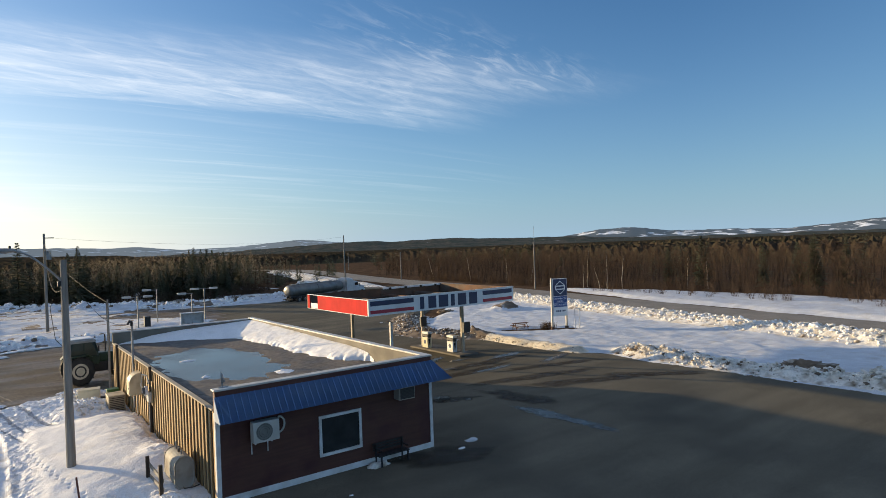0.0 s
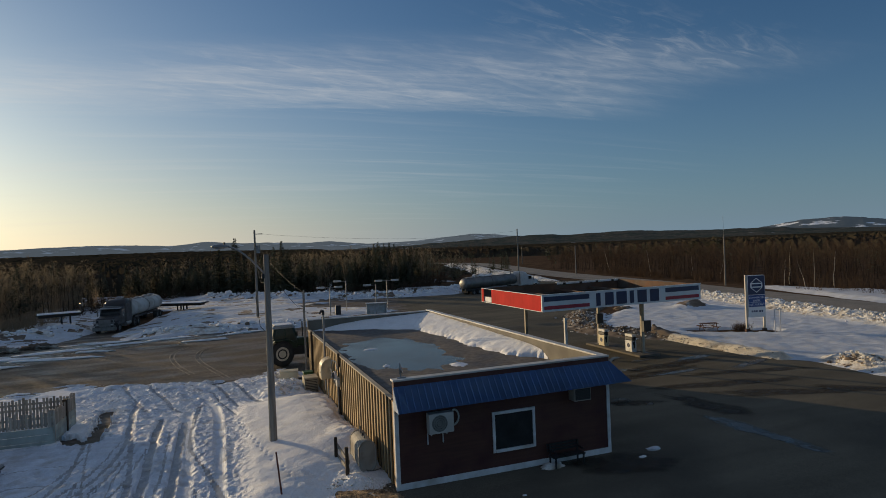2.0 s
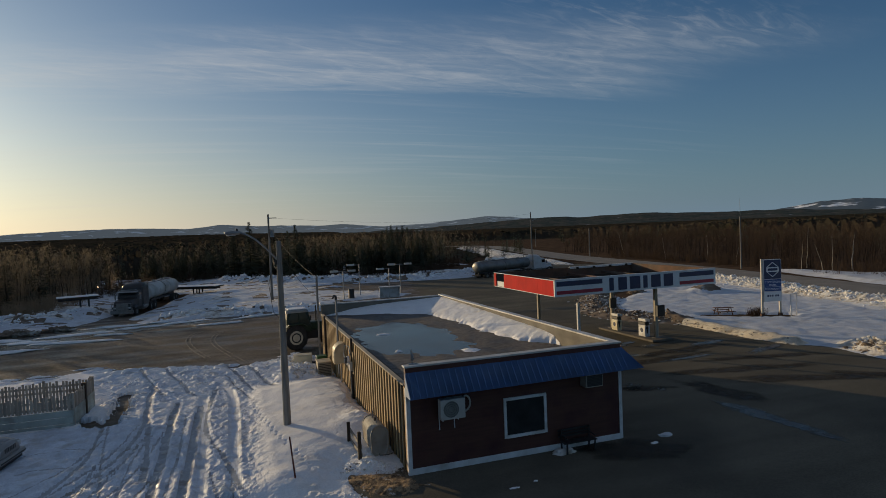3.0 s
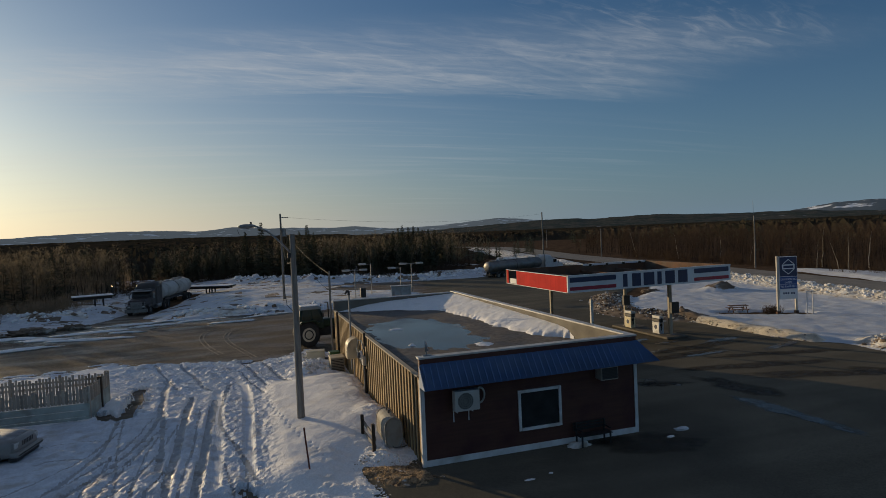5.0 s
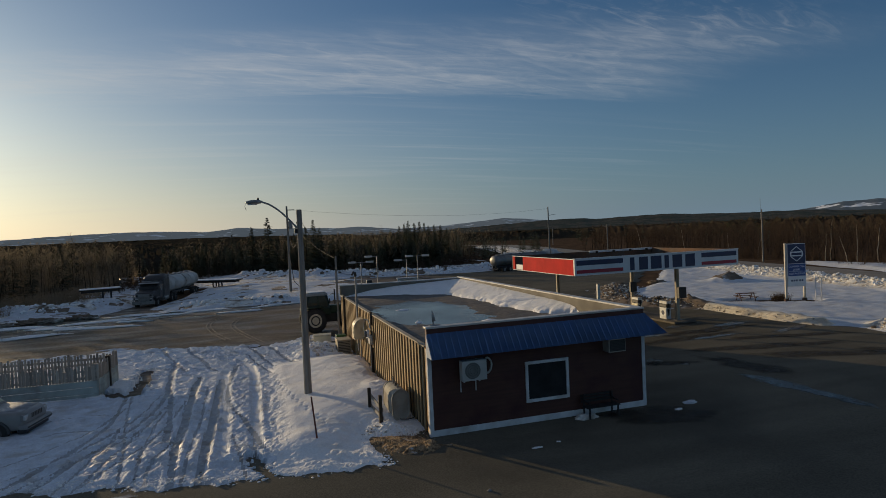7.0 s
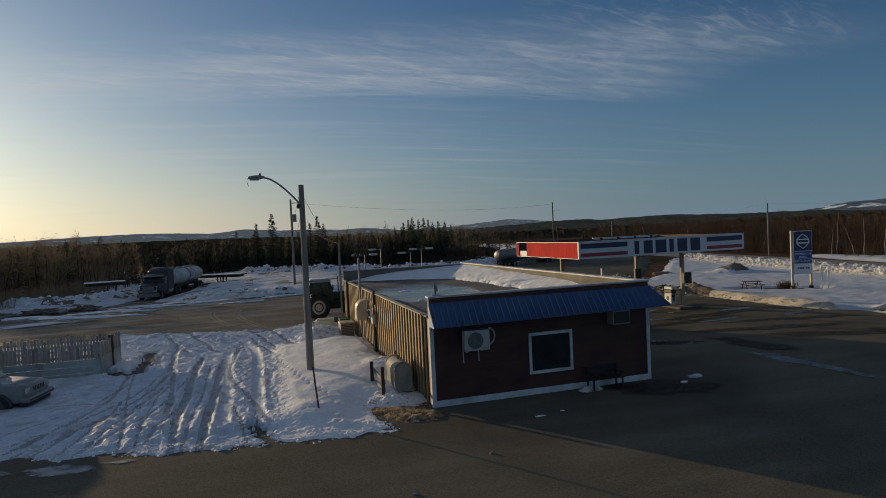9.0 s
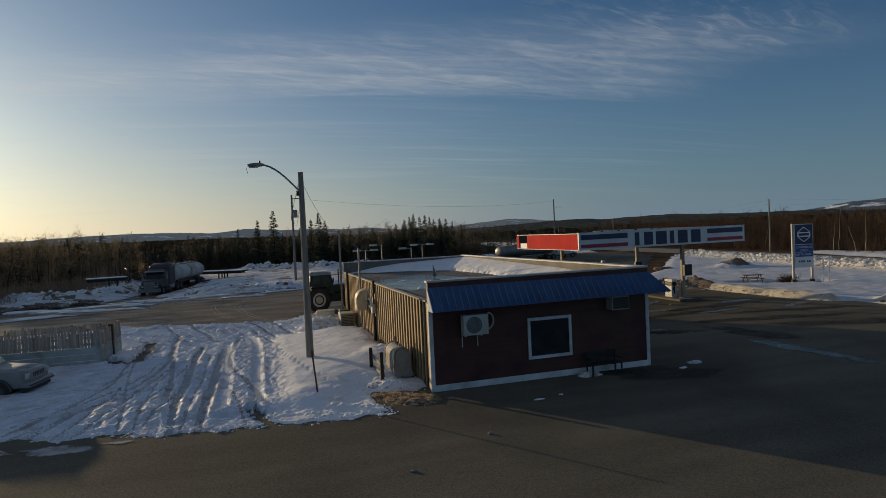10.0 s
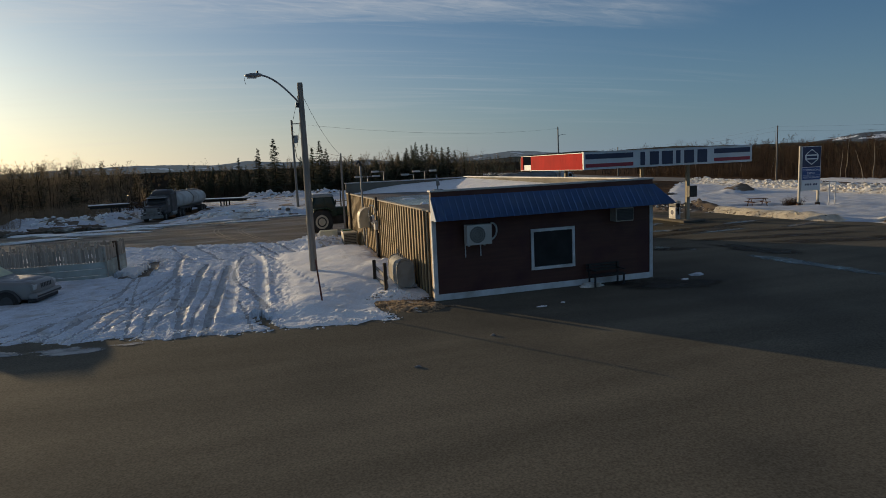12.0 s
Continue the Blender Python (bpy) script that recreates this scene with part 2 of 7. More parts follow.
def tube(points, r0, r1=None, seg=8, bm=None, cap=True):
    """A round bar along points, tapering from r0 to r1."""
    bm = bm or bmesh.new()
    pts = [Vector(p) for p in points]
    r1 = r0 if r1 is None else r1
    rings = []
    for i, p in enumerate(pts):
        d = (pts[min(i + 1, len(pts) - 1)] - pts[max(i - 1, 0)]).normalized()
        a = d.orthogonal().normalized() if abs(d.z) > 0.99 else d.cross(Vector((0, 0, 1))).normalized()
        b = d.cross(a)
        r = r0 + (r1 - r0) * i / max(1, len(pts) - 1)
        rings.append([bm.verts.new(p + (a * math.cos(2 * math.pi * k / seg) + b * math.sin(2 * math.pi * k / seg)) * r) for k in range(seg)])
    for u, v in zip(rings, rings[1:]):
        for k in range(seg):
            bm.faces.new((u[k], u[(k + 1) % seg], v[(k + 1) % seg], v[k]))
    if cap:
        bm.faces.new(rings[0][::-1])
        bm.faces.new(rings[-1])
    return bm


def prism(profile, axis, a, b, bm=None):
    """A profile of 2D points drawn out along an axis from a to b."""
    bm = bm or bmesh.new()
    place = {"x": lambda p, t: (t, p[0], p[1]), "y": lambda p, t: (p[0], t, p[1]), "z": lambda p, t: (p[0], p[1], t)}[axis]
    u = [bm.verts.new(place(p, a)) for p in profile]
    v = [bm.verts.new(place(p, b)) for p in profile]
    n = len(profile)
    for k in range(n):
        bm.faces.new((u[k], u[(k + 1) % n], v[(k + 1) % n], v[k]))
    bm.faces.new(u[::-1])
    bm.faces.new(v)
    bmesh.ops.recalc_face_normals(bm, faces=bm.faces)
    return bm


def fresh(name, coords, faces, mats, smooth=False, parent=None):
    me = bpy.data.meshes.new(name)
    me.from_pydata(coords, [], faces)
    for m in mats if isinstance(mats, (list, tuple)) else [mats]:
        me.materials.append(m)
    if smooth:
        me.polygons.foreach_set("use_smooth", [True] * len(me.polygons))
    ob = new(name, me)
    ob.parent = parent
    return ob


# ---- fields of numbers over the plan ----
LAT = np.random.RandomState(7).rand(256, 256)


def vnoise(x, y):
    xi, yi = np.floor(x).astype(int), np.floor(y).astype(int)
    fx, fy = x - xi, y - yi
    fx, fy = fx * fx * (3 - 2 * fx), fy * fy * (3 - 2 * fy)
    g = lambda i, j: LAT[i % 256, j % 256]
    return (g(xi, yi) * (1 - fx) + g(xi + 1, yi) * fx) * (1 - fy) + (g(xi, yi + 1) * (1 - fx) + g(xi + 1, yi + 1) * fx) * fy


def fbm(x, y, octaves=4, gain=0.5):
    s, a, t = 0, 1.0, 0
    for o in range(octaves):
        s, t = s + a * vnoise(x * 2 ** o + 17.3 * o, y * 2 ** o + 9.1 * o), t + a
        a *= gain
    return s / t


def inside(x, y, poly):
    """Signed distance to a polygon, positive inside."""
    d, ins = np.full(x.shape, 1e9), np.zeros(x.shape, bool)
    n = len(poly)
    for i in range(n):
        (ax, ay), (bx, by) = poly[i], poly[(i + 1) % n]
        ex, ey = bx - ax, by - ay
        t = np.clip(((x - ax) * ex + (y - ay) * ey) / (ex * ex + ey * ey + 1e-9), 0, 1)
        d = np.minimum(d, np.hypot(x - ax - t * ex, y - ay - t * ey))
        cross = ((ay > y) != (by > y)) & (x < (bx - ax) * (y - ay) / (by - ay + 1e-12) + ax)
        ins ^= cross
    return np.where(ins, d, -d)


def near_line(x, y, pts):
    d = np.full(x.shape, 1e9)
    for (ax, ay), (bx, by) in zip(pts, pts[1:]):
        ex, ey = bx - ax, by - ay
        t = np.clip(((x - ax) * ex + (y - ay) * ey) / (ex * ex + ey * ey), 0, 1)
        d = np.minimum(d, np.hypot(x - ax - t * ex, y - ay - t * ey))
    return d


def step(v, a, b):
    t = np.clip((v - a) / (b - a), 0, 1)
    return t * t * (3 - 2 * t)


def sheet(name, x0, x1, y0, y1, d, height, mats, floor=-0.04, pick=None, smooth=True):
    xs, ys = np.arange(x0, x1 + d / 2, d), np.arange(y0, y1 + d / 2, d)
    X, Y = np.meshgrid(xs, ys)
    Z = height(X, Y)
    ny, nx = X.shape
    idx = np.arange(nx * ny).reshape(ny, nx)
    q = np.stack((idx[:-1, :-1], idx[:-1, 1:], idx[1:, 1:], idx[1:, :-1]), -1).reshape(-1, 4)
    zf = Z.ravel()
    q = q[zf[q].max(1) > floor]
    used = np.unique(q)
    remap = np.zeros(nx * ny, int)
    remap[used] = np.arange(len(used))
    co3 = np.stack((X.ravel(), Y.ravel(), zf), -1)[used]
    ob = fresh(name, co3.tolist(), remap[q].tolist(), mats, smooth)
    if pick is not None:
        c = co3[remap[q]].mean(1)
        ob.data.polygons.foreach_set("material_index", pick(c[:, 0], c[:, 1], c[:, 2]).astype(int).tolist())
    return ob


# ---- the ground ----
def dip(x, y):
    """The yard falls away a little towards the far left."""
    return 0.5 * step(np.asarray(y, float), 36, 56) * step(-np.asarray(x, float), 5, 15)


def ground_height(x, y):
    r = np.hypot(x - 10, y - 40)
    return -0.05 - dip(x, y) - 0.25 * step(r, 60, 140) + 0.9 * (fbm(x / 90, y / 90) - 0.5) * step(r, 130, 260) - 9 * step(r, 220, 800) * step(x - 0.15 * y, 0, 90)


rad = np.concatenate((np.linspace(0, 150, 40), np.geomspace(160, 4900, 60)))
ang = np.linspace(0, 2 * np.pi, 121)[:-1]
R, A = np.meshgrid(rad[1:], ang, indexing="ij")
GX, GY = 10 + R * np.cos(A), 40 + R * np.sin(A)
GZ = ground_height(GX, GY)
gv = [(10.0, 40.0, -0.05)] + np.stack((GX, GY, GZ), -1).reshape(-1, 3).tolist()
nr, na = R.shape
gf = [(0, 1 + k, 1 + (k + 1) % na) for k in range(na)]
gf += [(1 + i * na + k, 1 + (i + 1) * na + k, 1 + (i + 1) * na + (k + 1) % na, 1 + i * na + (k + 1) % na) for i in range(nr - 1) for k in range(na)]
gob = fresh("ground", gv, gf, [M["soil"], M["tops"]], True)
gob.data.polygons.foreach_set("material_index", [0 if math.hypot(p.center.x - 10, p.center.y - 40) < 300 else 1 for p in gob.data.polygons])
tagged(gob, "brown forest floor and rough ground under thin snow", "ground", kind="structure")

LOT = [(-60, -60), (29, -60), (30, -8), (28.5, 6), (28, 16), (27, 22), (29, 33), (40, 46), (52, 62), (60, 80), (44, 92), (30, 82), (16, 78), (4, 76), (-1, 60), (-9, 58), (-24, 60),
       (-34, 45), (-60, 35)]


def lot_height(x, y):
    s = inside(x, y, LOT)
    return np.where(s > -1.0, 0.006 * (fbm(x / 6, y / 6) - 0.5) - 0.01 - dip(x, y), -0.9)


sheet("parking_lot", -60, 62, -60, 94, 1.0, lot_height, [M["asphalt"], M["yard"]], -0.75,
      lambda x, y, z: ((y > 24 + 8 * (fbm(x / 5, y / 5) - 0.5)) & (x < 12 + (y - 30) * 0.2)) | ((y > 11 + 4 * (fbm(x / 3, y / 3) - 0.5)) & (x < 0)))
tagged(bpy.data.objects["parking_lot"], "worn dark asphalt lot with puddles and muddy gravel", "parking lot", kind="structure")

HIGHWAY = [(38, -90), (45.5, -30), (48.5, -2), (51.5, 14), (54, 26), (57.5, 40), (61.5, 58), (64.5, 77), (67, 100), (73.5, 130), (80.5, 155), (88, 190), (90, 215), (80, 240), (50, 255)]


def strip(name, line, half, z, mat, n=6):
    pts = []
    for (ax, ay), (bx, by) in zip(line, line[1:]):
        pts += [(ax + (bx - ax) * k / n, ay + (by - ay) * k / n) for k in range(n)]
    pts.append(line[-1])
    for _ in range(12):
        pts = [pts[0]] + [((a[0] + 2 * b[0] + c[0]) / 4, (a[1] + 2 * b[1] + c[1]) / 4) for a, b, c in zip(pts, pts[1:], pts[2:])] + [pts[-1]]
    v, f = [], []
    for i, p in enumerate(pts):
        a, b = pts[max(i - 1, 0)], pts[min(i + 1, len(pts) - 1)]
        l = math.hypot(b[0] - a[0], b[1] - a[1])
        nx, ny = (b[1] - a[1]) / l, -(b[0] - a[0]) / l
        for s in (-1, -0.5, 0, 0.5, 1):
            v.append((p[0] + nx * half * s, p[1] + ny * half * s, z + 0.06 * (1 - s * s)))
    for i in range(len(pts) - 1):
        f += [(5 * i + k, 5 * i + k + 1, 5 * i + k + 6, 5 * i + k + 5) for k in range(4)]
    return fresh(name, v, f, mat, True)


tagged(strip("highway", HIGHWAY, 4.2, 0.0, M["road"]), "grey two-lane asphalt highway", "road", kind="structure")


# ---- snow ----
M["dirt_pile"] = surf("dirty_snow_pile", (0.22, 0.165, 0.115), (0.11, 0.08, 0.055), 1.4, 0.9, None, 0.8, 7, grime=(0.62, 0.57, 0.50), gscale=0.9, glo=0.56, ghi=0.74)
YARD = [(-60, 10), (-30, 8), (-16, 2.6), (-11.9, 0.7), (-10.5, -0.1), (-8.8, -0.5), (-7.7, -0.8), (-6.8, -1.0), (-5.4, -1.3), (-4.8, -1.2), (-3.2, -1.6), (-1.5, -1.5), (-1.75, -0.4), (-2.1, 0.6), (-1.5, 1.1), (0.4, 0.9), (0.8, 3.0), (0.8, 20.5),
        (-2.3, 22.0), (-4.2, 21.6), (-8.9, 22.4), (-13.3, 24.0), (-18.9, 22.9), (-30, 21), (-60, 18)]
# tyre tracks across the yard, each a wheel's line
CLEAN = [[(-5.87, 15.95), (-5.43, 13.77), (-5.23, 11.0), (-5.24, 6.03), (-5.25, 1.75)], [(-6.57, 13.04), (-6.47, 9.69), (-6.34, 6.03), (-6.27, 2.75), (-6.26, 0.79)]]
DEEP = [[(-6.7, 11.5), (-6.7, 5.2), (-6.7, 2.3), (-6.8, 0.1), (-6.8, -1.4)], [(-7.7, 12.7), (-7.7, 8.3), (-7.6, 4.7), (-7.6, 2.0), (-7.5, -1.2)]]
HALF = [[(-9.3, 16.6), (-8.8, 9.3), (-9.2, 5.4), (-10.5, 1.7), (-11.2, 0.2)], [(-10.4, 10.6), (-10.2, 7.3), (-10.4, 4.6), (-11.1, 2.2), (-12.2, 0.4)], [(-9.1, 15.9), (-8.7, 10.1), (-8.2, 6.0), (-8.0, 3.0)],
        [(-6.1, 14.2), (-6.4, 9.4), (-6.1, 6.0), (-5.5, 3.7), (-5.0, 1.0)], [(-10.5, 22.0), (-9.2, 16.6), (-8.5, 14.6)], [(-9.1, 21.7), (-8.0, 17.3), (-7.2, 14.1), (-6.6, 13.5)], [(-4.6, 21.3), (-3.9, 16.5), (-3.2, 13.4)], [(-5.7, 21.5), (-5.0, 17.0), (-4.3, 13.2)]]
FAINT = [[(-8.6, 7.2), (-9.0, 4.2), (-9.6, 1.3), (-10.1, -0.5)], [(-10.2, 10.5), (-9.7, 6.0), (-9.1, 2.0), (-8.9, -0.3)], [(-9.7, 4.8), (-9.9, 2.4), (-10.5, -0.2)], [(-8.2, -0.4), (-8.2, 0.9), (-7.8, 2.8), (-7.6, 4.7)],
         [(-5.7, 17.5), (-4.8, 12.8), (-4.5, 11.5)], [(-6.0, 3.0), (-5.7, 0.4), (-5.5, -1.4)], [(-5.3, 2.2), (-5.2, -0.2), (-4.8, -1.5)], [(-12.5, 7.4), (-11.4, 7.4), (-10.4, 7.1)], [(-12.2, 5.4), (-11.5, 5.5), (-10.7, 5.3)],
         [(-9.0, 9.5), (-9.6, 5.4), (-11.0, 2.4), (-13.2, 0.6)], [(-8.4, 9.0), (-8.8, 5.4), (-9.9, 2.6), (-11.6, 0.5)], [(-7.9, 8.0), (-8.2, 4.5), (-8.9, 2.0), (-9.9, 0.0)], [(-10.0, 8.0), (-10.8, 5.0), (-12.2, 2.8), (-14.0, 1.4)],
         [(-8.5, -0.6), (-8.6, 3.9), (-8.5, 5.6), (-8.3, 8.0)], [(-7.2, 10.0), (-7.1, 5.0), (-7.2, 1.0), (-7.2, -1.2)]]


def swung(pts, n=6):
    """A smooth line through the places."""
    p = [pts[0]] + list(pts) + [pts[-1]]
    out = []
    for a, b, c, d in zip(p, p[1:], p[2:], p[3:]):
        for k in range(n):
            u = k / n
            out.append(tuple(0.5 * (2 * b[i] + (c[i] - a[i]) * u + (2 * a[i] - 5 * b[i] + 4 * c[i] - d[i]) * u * u + (3 * b[i] - a[i] - 3 * c[i] + d[i]) * u ** 3) for i in (0, 1)))
    return out + [pts[-1]]


def yard_snow(x, y):
    s = inside(x, y, YARD) + 0.9 * (fbm(x * 0.9, y * 0.9, 3) - 0.5)
    s = s + step(y, 17, 21) * (5.0 * (fbm(x * 0.6 + 3, y * 1.5, 4, 0.6) - 0.55))      # ragged where it melts into the gravel
    s = s + 0.45 * (fbm(x * 3.6, y * 3.6, 3, 0.6) - 0.5)
    h = 0.05 * step(s, 0, 0.25) + 0.13 * step(s, 0.2, 2.2) - 0.06 * step(-s, -0.05, 0.35)
    h = h + 0.06 * (fbm(x * 1.1, y * 1.1, 4) - 0.5) * step(s, 0, 1)
    # untouched drift beside the building
    drift = step(x, -4.9, -3.9) * step(y, -1.6, 1.2) * (1 - step(y, 12.0, 14.5))
    slope = 0.085 * np.clip(x + 4.7, 0, 3.1) * step(y, 1.5, 6.0)              # leans up towards the wall
    h = h + drift * (0.10 + slope + 0.16 * (fbm(x * 0.45, y * 0.45, 3) - 0.4) + 0.012 * (fbm(x * 2.6, y * 2.0, 3) - 0.5)) * step(s, 0.1, 1.5)
    # heaps where the yard was cleared
    for cx, cy, r, a in ((-1.6, 15.6, 1.5, 0.45), (-2.4, 14.6, 0.8, 0.25), (-2.0, 18.6, 1.5, 0.3), (-0.35, 5.2, 1.0, 0.22), (-1.0, 1.0, 0.9, 0.22)):
        h = h + a * np.exp(-((x - cx) ** 2 + (y - cy) ** 2) / (r * r) * 1.6) * (0.6 + 0.9 * fbm(x * 3, y * 3, 3))
    # thin, patchy snow over gravel in the far part
    h = h - step(y, 11.5, 17) * step(-x, 2.2, 3.4) * step(x, -14, -11) * 0.26 * (fbm(x * 1.7 + 11, y * 1.7, 4, 0.6) - 0.32)
    worn = np.zeros_like(h)
    wob = 0.22 * (fbm(x * 0.35, y * 0.35, 2) - 0.5)
    crumb = fbm(x * 6.5, y * 6.5, 4, 0.75) - 0.5
    # trodden, broken surface between the tracks
    wild = (1 - drift) * step(x, -14.0, -10.5)
    body = step(s, 0.1, 0.7)
    h = h + wild * body * (0.085 * (fbm(x * 2.2, y * 2.2, 3) - 0.5) + 0.15 * (fbm(x * 3.4 + 5, y * 3.4, 3, 0.7) - 0.5) * (0.35 + 1.3 * fbm(x * 0.6 + 2, y * 0.6, 2)) + 0.05 * crumb * (0.3 + 1.2 * fbm(x * 0.8 + 7, y * 0.8, 2)))
    h = h + (1 - wild) * body * 0.012 * crumb
    for k, (t, deep0, w0) in enumerate([(t, 1.0, 0.13) for t in DEEP] + [(t, 0.75, 0.11) for t in HALF] + [(t, 0.5, 0.09) for t in FAINT]):
        d = near_line(x + wob, y + wob, swung(t)) + 0.03 * crumb
        deep = deep0 * (0.65 + 0.7 * fbm(x * 0.4 + 5 * k, y * 0.4, 2)) * step(s, 0.1, 1.0)
        groove = 1 - step(d, w0 - 0.06, w0 + 0.12)
        h = h * (1 - (0.13 + 0.17 * deep0) * groove * np.minimum(deep, 1))
        worn = np.maximum(worn, deep * groove)
        h = h + 0.009 * np.exp(-((d - w0 - 0.10) / 0.07) ** 2) * deep * (0.35 + 1.2 * fbm(x * 3 + k, y * 3, 2))
    h = h - np.minimum(worn, 1.05) * 0.018
    # single wheel tracks with a smooth flat bed and thin lips
    for t in CLEAN:
        d = near_line(x, y, swung(t)) + 0.012 * crumb
        bed = (1 - step(d, 0.08, 0.28)) * step(s, 0.1, 0.8)
        h = h * (1 - bed) + 0.115 * bed + 0.005 * np.exp(-((d - 0.25) / 0.05) ** 2) * step(s, 0.1, 0.8) * (0.4 + 1.2 * fbm(x * 3, y * 3, 2))
    # scraped patch beside the fence end
    h = h - 0.4 * (1 - step(near_line(x, y, [(-11.3, 11.2), (-10.86, 10.5), (-10.2, 10.5), (-10.16, 12.4), (-10.33, 15.67)]) + 1.0 * crumb, 0.22, 0.52))
    # melted gap where wheels broke through at the lot's edge
    h = h - 0.25 * (1 - step(near_line(x, y, [(-5.4, 0.6), (-4.9, -1.4)]) + 0.9 * crumb, 0.05, 0.22))
    # a line of footprints
    for k in range(30):
        fx, fy = -4.35 + 1.5 * (k / 29) ** 1.5 + 0.10 * (k % 2), 9.8 - 8.6 * k / 29
        h = h - 0.035 * np.exp(-(((x - fx) / 0.05) ** 2 + ((y - fy) / 0.08) ** 2))
    return h - 0.02


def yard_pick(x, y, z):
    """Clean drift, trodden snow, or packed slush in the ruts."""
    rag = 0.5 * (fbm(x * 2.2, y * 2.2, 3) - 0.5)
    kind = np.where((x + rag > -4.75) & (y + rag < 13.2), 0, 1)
    kind = np.where((y + 3 * rag > 10.5) & (fbm(x * 1.2 + 3, y * 1.2, 3) > 0.46), 0, kind)          # sunlit brightness of the far part, put in as paler snow
    wob = 0.22 * (fbm(x * 0.35, y * 0.35, 2) - 0.5)
    crumb = fbm(x * 6.5, y * 6.5, 4, 0.75) - 0.5
    for lines, w0 in ((DEEP, 0.15), (HALF, 0.10), (FAINT, 0.05)):
        for k, t in enumerate(lines):
            d = near_line(x + wob, y + wob, swung(t)) + 0.10 * crumb
            kind = np.where(d < 0.85 * w0 * (0.45 + 1.1 * fbm(x * 0.5 + 3 * k, y * 0.5, 2)), 2, kind)
    return kind


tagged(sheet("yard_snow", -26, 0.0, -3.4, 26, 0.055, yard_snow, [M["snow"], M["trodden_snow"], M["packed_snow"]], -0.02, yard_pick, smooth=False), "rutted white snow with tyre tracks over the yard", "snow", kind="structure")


M["print_snow"] = surf("thin_dirty_snow", (0.30, 0.255, 0.20), (0.20, 0.165, 0.125), 2.0, 0.85)


def wheel_prints(lines, label, seed):
    """Thin broken bars of snow that tyres left on the gravel."""
    r = random.Random(seed)
    v, f = [], []
    for t in lines:
        pts = swung(t, 20)
        for (ax, ay), (bx, by) in zip(pts, pts[1:]):
            ln = math.hypot(bx - ax, by - ay)
            dx, dy = (bx - ax) / ln, (by - ay) / ln
            for side in (-0.15, 0.15):
                if r.random() < 0.12:
                    continue
                cx, cy = ax - dy * side + r.uniform(-0.012, 0.012), ay + dx * side + r.uniform(-0.012, 0.012)
                l, w, z = ln * r.uniform(0.45, 0.6), r.uniform(0.035, 0.07), 0.012 - float(dip(cx, cy))
                i = len(v)
                for sx, sy, sz in ((-1, -1, 0), (1, -1, 0), (1, 1, 0), (-1, 1, 0), (-0.8, -0.6, 0.006), (0.8, -0.6, 0.006), (0.8, 0.6, 0.006), (-0.8, 0.6, 0.006)):
                    v.append((cx + dx * l * sx - dy * w * sy, cy + dy * l * sx + dx * w * sy, z + sz))
                f += [(i + 4, i + 5, i + 6, i + 7)] + [(i + k, i + (k + 1) % 4, i + 4 + (k + 1) % 4, i + 4 + k) for k in range(4)]
    return tagged(fresh("snow_prints", v, f, M["print_snow"]), label, "snow", kind="stuff")


wheel_prints([[(-7.7, 36.5), (-8.34, 34.7), (-8.5, 32.3), (-8.24, 29.9), (-7.66, 27.0), (-6.79, 23.9)], [(-5.0, 36.2), (-5.9, 35.1), (-6.5, 33.8), (-6.69, 31.1), (-6.31, 28.1), (-5.52, 24.7), (-4.7, 21.5)]], "snow prints of tyres curving over the gravel yard", 41)

FAR = [(-60, 40), (-30, 34), (-25, 40), (-22, 48), (-18, 52), (-12, 48), (-10.9, 46.5), (-1.9, 44.6), (3, 43.6), (12, 49.5), (16, 56), (13, 62), (8, 70), (14, 74), (26, 72), (34, 78), (40, 84), (30, 92), (0, 125), (-40, 130), (-60, 100)]


def far_snow(x, y):
    s = inside(x, y, FAR) + 9.0 * (fbm(x * 0.14, y * 0.30, 4) - 0.56)
    h = 0.22 * step(s, 0, 3.0) - 0.06
    h = h + step(s, 0, 2) * (0.35 * (fbm(x * 0.33, y * 0.33, 4) - 0.45))
    bank = near_line(x, y, [(-30, 57), (-24, 56), (-20, 60)])
    h = h + 0.9 * np.exp(-(bank / 1.7) ** 2) * (0.4 + fbm(x * 0.8, y * 0.8, 3))
    bank = near_line(x, y, [(-12, 50), (-6, 47.5), (0, 46), (4, 46)])
    h = h + 0.5 * np.exp(-(bank / 1.6) ** 2) * (0.3 + fbm(x * 0.8, y * 0.8, 3))
    bank = near_line(x, y, [(-6, 95), (4, 84), (14, 76), (28, 73), (35, 79)])
    h = h + 1.0 * np.exp(-(bank / 2.0) ** 2) * (0.25 + fbm(x * 0.6, y * 0.6, 3))
    # lane where the tank truck drove in
    lane = near_line(x, y, [(-18.0, 50), (-16.0, 62), (-13.0, 79)])
    h = h - 0.5 * (1 - step(lane, 1.0, 2.2))
    return h - dip(x, y)


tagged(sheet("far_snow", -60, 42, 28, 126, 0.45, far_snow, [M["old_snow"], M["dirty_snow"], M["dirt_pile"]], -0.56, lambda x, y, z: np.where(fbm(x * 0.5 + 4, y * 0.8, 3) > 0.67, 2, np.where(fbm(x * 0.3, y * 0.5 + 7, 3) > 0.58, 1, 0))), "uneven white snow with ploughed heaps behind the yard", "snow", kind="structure")

